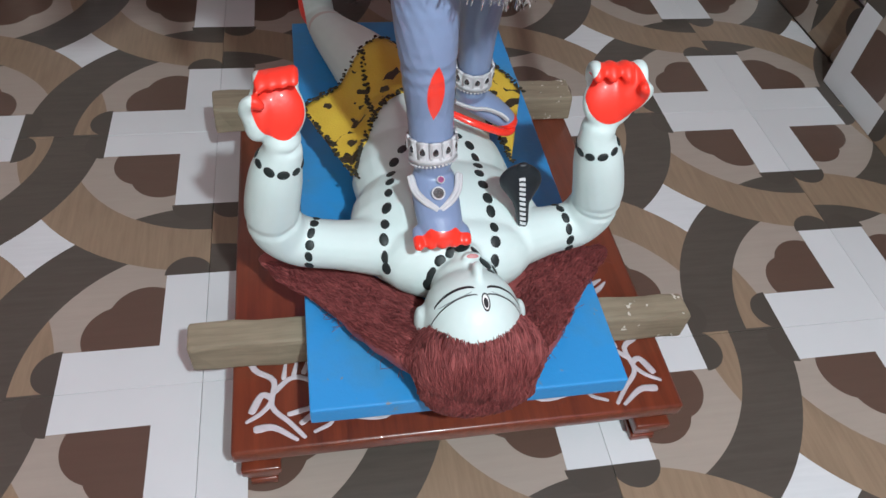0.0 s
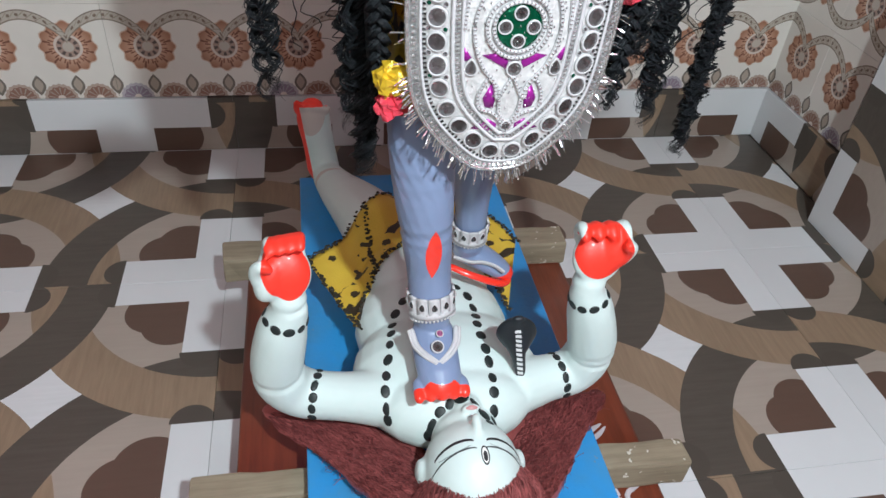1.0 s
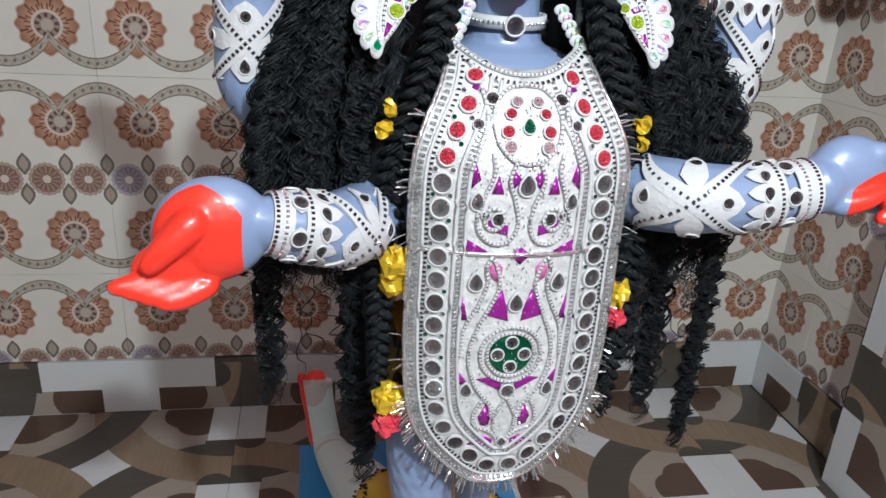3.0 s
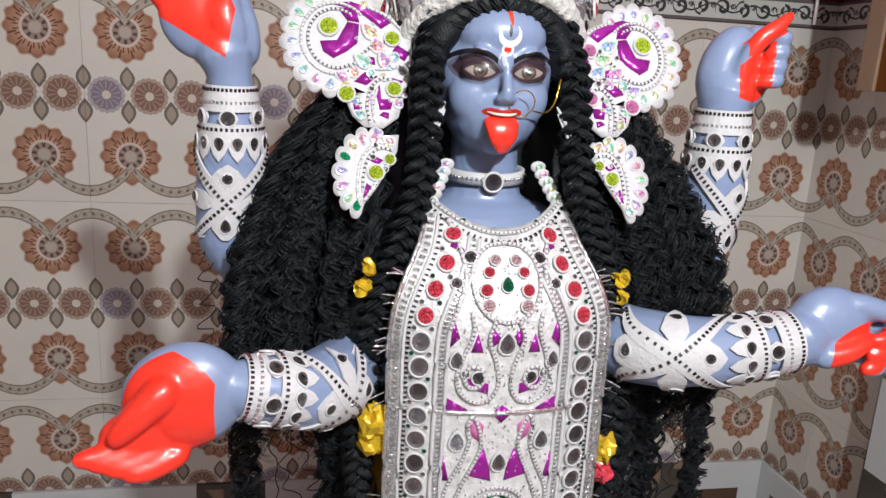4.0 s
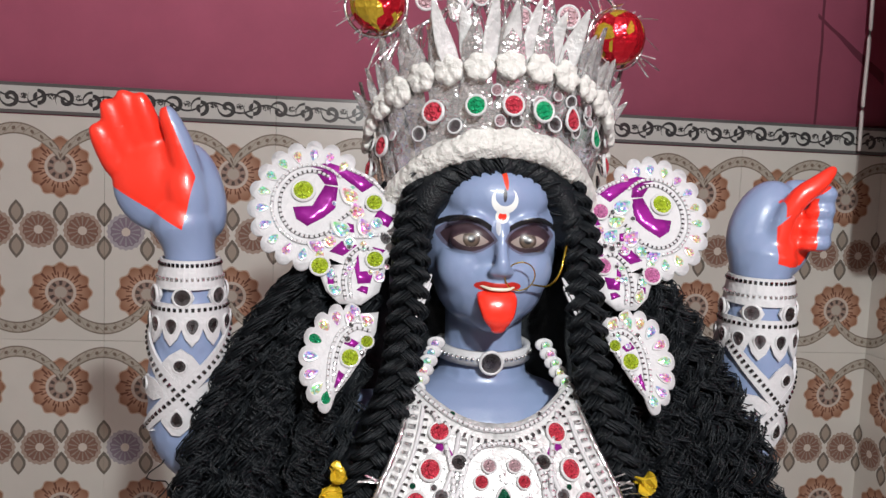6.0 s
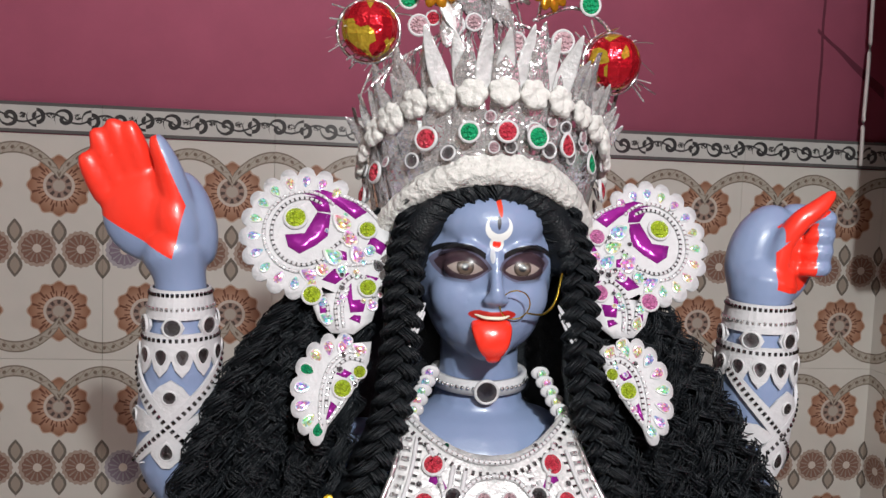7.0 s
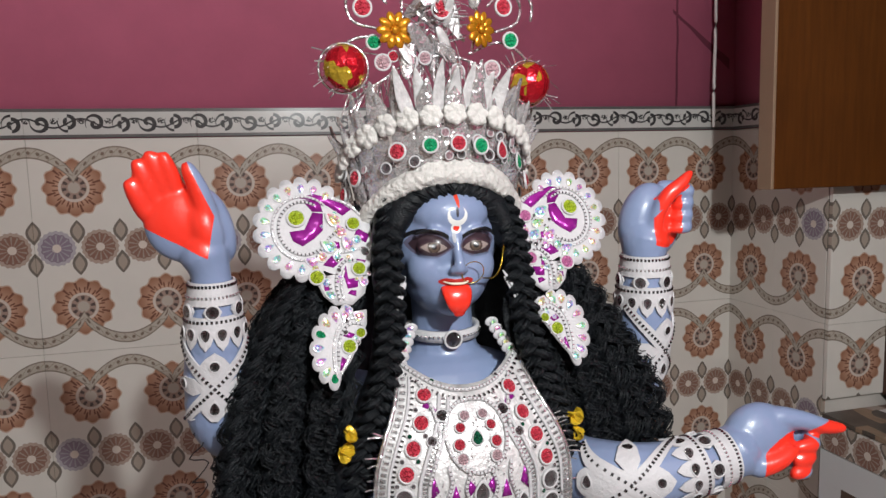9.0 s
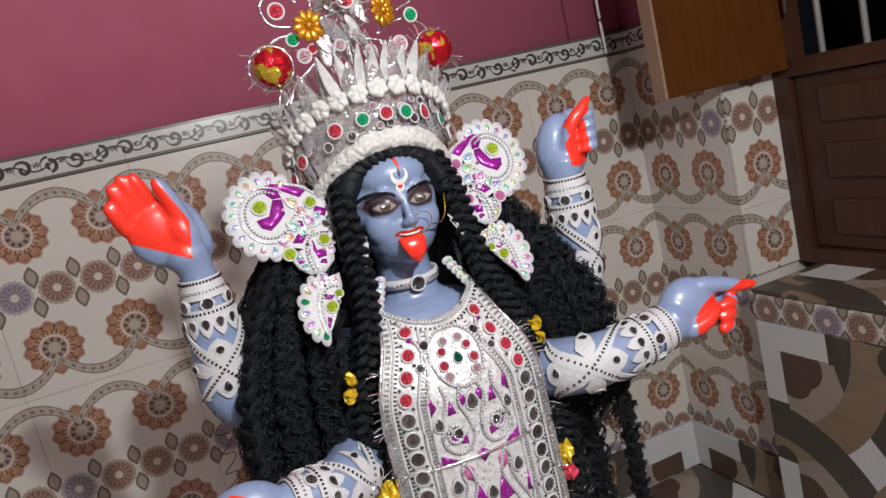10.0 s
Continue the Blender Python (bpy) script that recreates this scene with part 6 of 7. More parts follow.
def cuff(rows, label, centre=0.0, radius=0.0195):
    """White lace cuff: studded bands at the wrist, a ring of pointed petals and a studded star."""
    ob = empty("arm_cuff", label, "cuff", "arm cuffs")
    limb = Limb(rows)
    W = Wrapped(limb, radius)
    k = limb.length / 0.084
    mid = radius * radians(centre)
    half = math.pi * radius
    P = lambda pts: [(mid + x * radius / 0.0195, z * k) for x, z in pts]
    ring = lambda z: [(half * f, z * k) for f in (-1, -0.75, -0.5, -0.25, 0, 0.25, 0.5, 0.75, 1)]
    def band(z0, z1, top=0.0012):
        bm = bmesh.new()
        prev = None
        for j in range(33):
            x = half * (j / 16 - 1)
            quad = [bm.verts.new(W.at(x, z, off)[0]) for z, off in ((z0 * k, 0.0), (z0 * k, top), (z1 * k, top), (z1 * k, 0.0))]
            if prev:
                for m in range(3):
                    bm.faces.new((prev[m], prev[m + 1], quad[m + 1], quad[m]))
            prev = quad
        bmesh.ops.recalc_face_normals(bm, faces=bm.faces[:])
        part("lace_band", bm, LACE, ob, smooth=False)
    band(0.0705, 0.0840)
    band(0.0585, 0.0640)
    for z, m in ((0.0818, SMOKE), (0.0752, SILVER), (0.0612, SMOKE)):
        part("beading", W.beads(ring(z), 0.0021, 0.0031, 0.0012, squash=0.8), m, ob, smooth=False)
    # studs held by white eyes between the two bands
    for j in range(6):
        x = 0.0204 * (j - 3)
        part("lace_petal", W.polygon(P([(x - 0.0064, 0.0672), (x - 0.004, 0.0632), (x, 0.0620), (x + 0.004, 0.0632), (x + 0.0064, 0.0672), (x + 0.004, 0.0708), (x, 0.0720), (x - 0.004, 0.0708)]), 0.0, 0.0014), LACE, ob, smooth=False)
        p, n = W.at(*P([(x, 0.0672)])[0], 0.0014)
        gem("smoke" if j % 2 else "mirror", ob, p, n, 0.0040)
    # ring of pointed petals with drops
    for j in range(12):
        x = 0.0102 * (j - 5.5)
        part("lace_petal", W.polygon(P([(x - 0.0053, 0.0592), (x - 0.0053, 0.0530), (x - 0.0032, 0.0480), (x, 0.0445), (x + 0.0032, 0.0480), (x + 0.0053, 0.0530), (x + 0.0053, 0.0592)]), 0.0, 0.0011), LACE, ob, smooth=False)
        p, n = W.at(*P([(x, 0.0545)])[0], 0.0011)
        gem("smoke_drop" if j % 2 else "mirror_drop", ob, p, n, 0.0029, 180)
    # the star: two crossed bands and four pointed petals
    for sgn in (-1, 1):
        a = [(sgn * -0.0238, -0.0008), (sgn * -0.0192, -0.0038), (sgn * 0.0030, 0.0192), (sgn * 0.0310, 0.0485), (sgn * 0.0310, 0.0550), (sgn * 0.0272, 0.0520), (sgn * -0.0034, 0.0243)]
        part("lace_band", W.polygon(P(a), 0.0, 0.0013 + 0.0003 * (sgn > 0)), LACE, ob, smooth=False)
        line = [(sgn * -0.0215, -0.0015), (0.0, 0.0215), (sgn * 0.0160, 0.0375), (sgn * 0.0305, 0.0525)]
        part("beading", W.beads(P(line), 0.0023, 0.0031, 0.0016, squash=0.8), SMOKE, ob, smooth=False)
        part("lace_petal", W.polygon(P([(sgn * 0.0030, 0.0215), (sgn * 0.0130, 0.0270), (sgn * 0.0220, 0.0268), (sgn * 0.0320, 0.0230), (sgn * 0.0220, 0.0178), (sgn * 0.0130, 0.0165)]), 0.0, 0.0012), LACE, ob, smooth=False)
        p, n = W.at(*P([(sgn * 0.0215, 0.0225)])[0], 0.0013)
        gem("smoke_drop", ob, p, n, 0.0028, -sgn * 90)
    part("lace_petal", W.polygon(P([(0, 0.0215), (0.0085, 0.0300), (0.0098, 0.0345), (0.0055, 0.0400), (0, 0.0435), (-0.0055, 0.0400), (-0.0098, 0.0345), (-0.0085, 0.0300)]), 0.0, 0.0012), LACE, ob, smooth=False)
    part("lace_petal", W.polygon(P([(0, 0.0215), (0.0080, 0.0130), (0.0075, 0.0070), (0, -0.0010), (-0.0075, 0.0070), (-0.0080, 0.0130)]), 0.0, 0.0012), LACE, ob, smooth=False)
    for z, key in ((0.0355, "smoke"), (0.0085, "smoke_drop")):
        p, n = W.at(*P([(0, z)])[0], 0.0013)
        gem(key, ob, p, n, 0.0030)
    return ob


random.seed(31)
cuff([(0.3385, 1.690, 0.698, 0.0196), (0.3400, 1.688, 0.720, 0.0200), (0.3412, 1.686, 0.748, 0.0192), (0.3412, 1.684, 0.786, 0.0134)], "white lace arm cuff with mirrors on the raised open arm", 0)
cuff([(0.6460, 1.686, 0.694, 0.0205), (0.6470, 1.684, 0.716, 0.0212), (0.6482, 1.682, 0.745, 0.0208), (0.6478, 1.680, 0.786, 0.0160)], "white lace arm cuff with mirrors on the raised fist arm", 22, 0.0205)
cuff([(0.4050, 1.640, 0.623, 0.0228), (0.3920, 1.624, 0.624, 0.0222), (0.3730, 1.6105, 0.6298, 0.0190), (0.3520, 1.6035, 0.6345, 0.0158)], "white lace arm cuff with mirrors on the lowered open arm", 0)
cuff([(0.5860, 1.644, 0.641, 0.0245), (0.6000, 1.629, 0.642, 0.0238), (0.6350, 1.620, 0.6445, 0.0205), (0.6765, 1.618, 0.6510, 0.0174)], "white lace arm cuff with mirrors on the pointing arm", -10, 0.0215)

chk = empty("choker", "white and silver beaded choker with a round grey medallion", "necklace")
NK = Limb([(FX + 0.001, 1.7065, 0.728, 0.0245), (FX + 0.001, 1.7060, 0.737, 0.0238), (FX + 0.001, 1.7055, 0.746, 0.0236)])
part("band", NK.ribbon([(0.5, a) for a in range(-180, 181, 30)], 0.0078, 0.0, 0.0030), LACE, chk)
part("beading", NK.studs([(0.5, a) for a in range(-180, 181, 30)], 0.0026, 0.0031, 0.0032), SILVER, chk)
p, n = NK.at(0.45, 0, 0.0045)
gem("smoke", chk, p, n, 0.0054, name="medallion")

sari = empty("shoulder_trim", "white scalloped trim with holographic sequins beside the neck", "trim")
for s in (-1, 1):
    for k in range(10):
        f = k / 9
        x, z = FX + s * (0.0290 + 0.0190 * f), 0.7450 - 0.0380 * f
        y = 1.677 - 0.022 * f
        part("scallop", ball((x, y, z), (0.0050, 0.0011, 0.0036), u=12, v=8), LACE, sari)
        gem("holo", sari, Vector((x + s * 0.0008, y - 0.0016, z)), (s * 0.2 + random.uniform(-.2, .2), -1, 0.2), 0.0021, name="sequin")

ring = empty("nose_ring", "thin gold nose ring with a chain to the ear", "jewellery")
hoop = [(FX + 0.0075 + 0.0075 * math.sin(q) + 0.002, 1.6530 + 0.003 * (1 - math.cos(q)), 0.7840 + 0.0075 * math.cos(q)) for q in np.linspace(0, 2 * math.pi, 15)]
part("hoop", tube([(*h, 0.00035) for h in hoop], 6, 2), GOLD, ring)
part("chain", tube([(FX + 0.016, 1.655, 0.780, 0.0005), (FX + 0.026, 1.662, 0.779, 0.0006), (FX + 0.0335, 1.668, 0.786, 0.0007), (FX + 0.0375, 1.671, 0.804, 0.0008)], 6, 5), GOLD, ring)
for s in (-1, 1):
    ear = empty("ear_drop", "small white lace ear drop", "earring", "pair of ear drops")
    bm = bmesh.new()
    tube([(FX + s * 0.0345, 1.666, 0.782, 0.0012), (FX + s * 0.0385, 1.662, 0.774, 0.0022), (FX + s * 0.0430, 1.660, 0.764, 0.0012)], 8, 4, 0.5, bm)
    tube([(FX + s * 0.0345, 1.664, 0.778, 0.0010), (FX + s * 0.0400, 1.660, 0.766, 0.0020), (FX + s * 0.0440, 1.659, 0.757, 0.0008)], 8, 4, 0.5, bm)
    part("lace_leaf", bm, LACE, ear)


def anklet(name_label, rows, front=0):
    ob = empty("anklet", name_label, "anklet", "anklets")
    L = Limb(rows)
    full = lambda t: [(t, a) for a in range(-180, 181, 30)]
    part("lace_band", L.ribbon(full(0.30), 0.0060, 0.0, 0.0022), LACE, ob)
    part("beading", L.studs(full(0.12), 0.0026, 0.0033, 0.0012), LACE, ob)
    for k in range(12):
        a = -180 + 30 * k + front
        part("lace_petal", L.ribbon([(0.38, a), (0.62, a), (0.98, a)], 0.0095 if k % 1 == 0 else 0.006, 0.0, 0.0020), LACE, ob)
        p, n = L.at(0.66, a, 0.0024)
        gem("smoke_drop", ob, p, n, 0.0025)
    return ob


anklet("white lace anklet with grey stones on the front leg", [(0.4672, 1.6540, 0.2745, 0.0180), (0.4660, 1.6575, 0.285, 0.0178), (0.4650, 1.6610, 0.3000, 0.0182)])
anklet("white lace anklet with grey stones on the rear leg", [(0.5190, 1.7590, 0.2720, 0.0160), (0.5190, 1.7585, 0.282, 0.0156), (0.5185, 1.7570, 0.2960, 0.0158)])

foot = empty("foot_ornament", "white lace foot chain with a clear stone", "foot ornament")


def over_foot(u, v, off=0.0012):
    """u: along the foot towards the toes, v: across."""
    y = 1.652 - 0.040 * u
    crest = 0.2780 - 0.0205 * u - 0.0035 * u * u
    return (0.4675 + v, y, crest - 26.0 * v * v + off)


for s in (-1, 1):
    pts = [over_foot(0.15, s * 0.0190), over_foot(0.45, s * 0.0165), over_foot(0.72, s * 0.0095), over_foot(0.90, 0.0)]
    part("lace_band", tube([(*p, 0.0024) for p in pts], 8, 5, 0.6), LACE, foot)
    bm = bmesh.new()
    for x, y, z in spline(pts, 8):
        ball((x + s * 0.0026, y - 0.0012, z), 0.0017, bm, u=8, v=6)
    part("beading", bm, LACE, foot)
gem("mirror", foot, Vector(over_foot(0.66, 0.0, 0.003)), (0, -0.6, 1), 0.0044)
gem("pink", foot, Vector(over_foot(0.42, 0.003, 0.003)), (0, -0.6, 1), 0.0026)

rear = empty("foot_ornament", "white lace chain and red rim on the rear foot", "foot ornament")
rp = [(0.503, 1.745, 0.262), (0.518, 1.741, 0.258), (0.532, 1.742, 0.2555), (0.545, 1.741, 0.2500), (0.552, 1.738, 0.2455)]
part("lace_band", tube([(*p, 0.0022) for p in rp], 8, 5, 0.7), LACE, rear)
bm = bmesh.new()
for x, y, z in spline(rp, 9):
    ball((x, y - 0.002, z + 0.002), 0.0014, bm, u=8, v=6)
part("beading", bm, LACE, rear)


# ---- the reclining statue's hair, beads, cloth and snake ----
from mathutils.bvhtree import BVHTree

pale_ob = bpy.data.objects["reclining_statue"]
TREE = BVHTree.FromPolygons([v.co for v in pale_ob.data.vertices], [p.vertices for p in pale_ob.data.polygons])


def on_body(x, y, default=0.128):
    hit = TREE.ray_cast(Vector((x, y, 0.255)), Vector((0, 0, -1)))
    return (hit[0], hit[1]) if hit[0] is not None else (Vector((x, y, default)), Vector((0, 0, 1)))


BEAD = plain("black_paint_beads", (0.012, 0.018, 0.018), 0.5, vary=0.3, scale=200)


def bead_mesh():
    bm = ball((0, 0, 0), (0.0046, 0.0058, 0.0010), u=12, v=8)
    return mesh_of(bm, "bead", BEAD)


BEAD_ME = bead_mesh()


def place_bead(parent, p, n, along, size=1.0):
    z = Vector(n).normalized()
    y = Vector(along) - z * z.dot(Vector(along))
    y = y.normalized() if y.length > 1e-6 else Vector((0, 1, 0))
    x = y.cross(z)
    ob = new("bead", BEAD_ME)
    ob.parent = parent
    ob.matrix_basis = Matrix.Translation(p) @ Matrix((x, y, z)).transposed().to_4x4() @ pose(0, 0, 0, 0, 0, random.uniform(-14, 14)) @ Matrix.Diagonal((size * random.uniform(0.85, 1.1), size * random.uniform(0.85, 1.1), 1, 1))


def body_chain(label, pts, gap, size=1.0):
    ob = empty("bead_garland", label, "garland", "bead garlands")
    path = spline(pts, 16)
    places = [on_body(x, y) for x, y in path]
    q = np.array([p for p, _ in places])
    seg = np.r_[0, np.cumsum(np.linalg.norm(np.diff(q, axis=0), axis=1))]
    for s in np.arange(gap / 2, seg[-1], gap):
        k = min(int(np.searchsorted(seg, s)), len(q) - 1)
        place_bead(ob, places[k][0], places[k][1], Vector(q[min(k + 1, len(q) - 1)]) - Vector(q[max(k - 1, 0)]), size)


random.seed(41)
body_chain("long string of black painted beads on the pale chest", [(0.440, 1.574), (0.431, 1.592), (0.425, 1.618), (0.427, 1.640), (0.435, 1.680), (0.443, 1.715), (0.460, 1.735), (0.485, 1.745), (0.511, 1.740), (0.520, 1.714), (0.517, 1.682), (0.5195, 1.634), (0.515, 1.594), (0.507, 1.580)], 0.0152, 1.0)
body_chain("short string of black painted beads at the neck", [(0.447, 1.582), (0.462, 1.596), (0.478, 1.604), (0.494, 1.600), (0.508, 1.586)], 0.0120, 1.05)


def ring_chain(label, limb, t, degs, size):
    ob = empty("bead_garland", label, "garland", "bead garlands")
    for a in degs:
        p, n = limb.at(t, a, 0.004)
        hit = TREE.find_nearest(p)
        along = limb.at(t, a + 5, 0)[0] - limb.at(t, a - 5, 0)[0]
        place_bead(ob, hit[0], hit[1], along, size)


WL = Limb([(0.341, 1.650, 0.270, 0.0225), (0.347, 1.648, 0.290, 0.018), (0.349, 1.647, 0.305, 0.0155)])
WR = Limb([(0.604, 1.648, 0.275, 0.0215), (0.598, 1.647, 0.292, 0.017), (0.596, 1.646, 0.305, 0.0155)])
ring_chain("black painted bead bracelet on a pale wrist", WL, 0.62, range(-150, 180, 36), 0.82)
ring_chain("black painted bead bracelet on a pale wrist", WR, 0.62, range(-150, 180, 36), 0.82)


AL = Limb([(0.438, 1.640, 0.188, 0.0290), (0.392, 1.650, 0.184, 0.0225), (0.352, 1.660, 0.184, 0.0230)])
AR = Limb([(0.540, 1.640, 0.188, 0.0290), (0.580, 1.650, 0.186, 0.0225), (0.609, 1.656, 0.188, 0.0225)])
ring_chain("black painted bead armlet", AL, 0.83, range(-160, 21, 30), 0.86)
ring_chain("black painted bead armlet", AR, 0.76, range(-20, 161, 30), 0.86)


def leopard(name, red_below=None):
    mat = begin(name)
    (x, y, z), vec = coords("object")
    warp = Val.tree.nodes.new("ShaderNodeTexVoronoi")
    warp.inputs["Scale"].default_value = 42.0
    Val.tree.links.new(vec.s, warp.inputs["Vector"])
    d = Val(warp.outputs["Distance"])
    g = grain(vec, 260.0, 3)
    blot = (d < (0.22 + 0.28 * (g - 0.5))) | ((d > (0.62 + 0.16 * (g - 0.5))) & (grain(vec, 34.0, 1) > 0.55))
    c = mix(grain(vec, 26.0, 2), (0.50, 0.30, 0.025), (0.72, 0.55, 0.06))
    c = mix(blot, c, (0.030, 0.022, 0.010))
    if red_below is not None:
        c = mix(z < red_below, c, (0.70, 0.03, 0.02))
    return finish(mat, c, 0.5, 0.0, grain(vec, 420.0, 2), 0.0006)


LEOPARD = leopard("leopard_print_paint")
LEOPARD_HEM = leopard("leopard_print_cloth", 0.472)
DARK_TRIM = plain("black_brush_strokes", (0.025, 0.022, 0.012), 0.7, vary=0.4)


def loin_cloth():
    ob = empty("leopard_cloth", "yellow leopard-print cloth with black edging over the hips", "cloth")
    back = spline([(0.362, 1.842), (0.400, 1.872), (0.462, 1.925), (0.530, 1.935), (0.580, 1.905), (0.602, 1.858)], 8)
    front = spline([(0.409, 1.730), (0.420, 1.765), (0.450, 1.808), (0.505, 1.820), (0.556, 1.795), (0.566, 1.745)], 8)
    bm = bmesh.new()
    rows = []
    m, n = len(back), 15
    for i in range(m):
        col = []
        for j in range(n):
            f = j / (n - 1)
            x, y = back[i] * (1 - f) + front[i] * f
            p, _ = on_body(x, y, 0.185)
            z = max(p.z, 0.176) + 0.0035 + 0.0015 * noise.noise(Vector((x, y, 0)) * 60)
            col.append(bm.verts.new((x, y, z)))
        rows.append(col)
    for a, b in zip(rows, rows[1:]):
        for j in range(n - 1):
            bm.faces.new((a[j], a[j + 1], b[j + 1], b[j]))
    for _ in range(3):
        bmesh.ops.smooth_vert(bm, verts=bm.verts[:], factor=0.4, use_axis_z=True)
    edge_pts = [v.co.copy() for v in [r[0] for r in rows]] , [v.co.copy() for v in [r[-1] for r in rows]], [v.co.copy() for v in rows[0]], [v.co.copy() for v in rows[12]], [v.co.copy() for v in rows[27]]
    bmesh.ops.solidify(bm, geom=bm.faces[:], thickness=0.003)
    part("cloth", bm, LEOPARD, ob)
    for pts in edge_pts:
        bm = bmesh.new()
        for k in range(len(pts) * 3):
            f = k / 3
            i = min(int(f), len(pts) - 2)
            c = pts[i].lerp(pts[i + 1], f - i) + Vector((random.uniform(-0.0025, 0.0025), random.uniform(-0.0025, 0.0025), 0.0014))
            ball(c, (random.uniform(0.0014, 0.0034), random.uniform(0.0012, 0.0030), 0.0008), bm, (0, 0, random.uniform(0, 180)), 7, 4)
        part("edging", bm, DARK_TRIM, ob)


loin_cloth()

skirt = empty("waist_cloth", "yellow leopard-print waist cloth with a red hem", "cloth")
bm = bmesh.new()
prev = None
for z, grow in ((0.462, 0.004), (0.470, 0.009), (0.485, 0.0105), (0.505, 0.008), (0.530, 0.002)):
    ring_v = []
    for k in range(64):
        q = 2 * math.pi * k / 64
        r = 1 + 0.05 * math.sin(q * 9) + 0.02 * math.sin(q * 17 + 1)
        ring_v.append(bm.verts.new((0.4920 + math.cos(q) * (0.060 + grow) * r, 1.694 + math.sin(q) * (0.052 + grow) * r, z + 0.004 * math.sin(q * 5))))
    if prev:
        for k in range(64):
            bm.faces.new((prev[k], prev[(k + 1) % 64], ring_v[(k + 1) % 64], ring_v[k]))
    prev = ring_v
bmesh.ops.solidify(bm, geom=bm.faces[:], thickness=0.002)
part("cloth", bm, LEOPARD_HEM, skirt)
garland = empty("yellow_garland", "garland of crumpled yellow foil flowers behind the ornament", "garland")
YELLOW = foil("yellow_foil", (0.78, 0.52, 0.03), 0.3, 0.3, 120.0)
for x, z, size, red in ((0.4255, 0.5980, 1.5, False), (0.4245, 0.5860, 1.2, False), (0.4250, 0.5020, 1.5, False), (0.4235, 0.4850, 1.2, True), (0.4200, 0.6900, 0.55, False), (0.4165, 0.6780, 0.55, False),
                     (0.5720, 0.6840, 0.55, False), (0.5735, 0.6720, 0.55, False), (0.5715, 0.5740, 1.1, False), (0.5705, 0.5580, 0.9, True)):
    bm = ball((x, 1.634 if z < 0.66 else 1.639, z), (0.0070 * size, 0.0065 * size, 0.0075 * size), u=16, v=12)
    for v in bm.verts:
        v.co += Vector(noise.noise_vector(v.co * 260)) * 0.0045
    part("foil_flower", bm, RED_GEM if red else YELLOW, garland, "red foil flower" if red else "yellow foil flower", smooth=False)

# maroon hair of the reclining statue
MAROON = hair_material("maroon_fibre", (0.085, 0.018, 0.020), (0.34, 0.095, 0.090), 0.45)


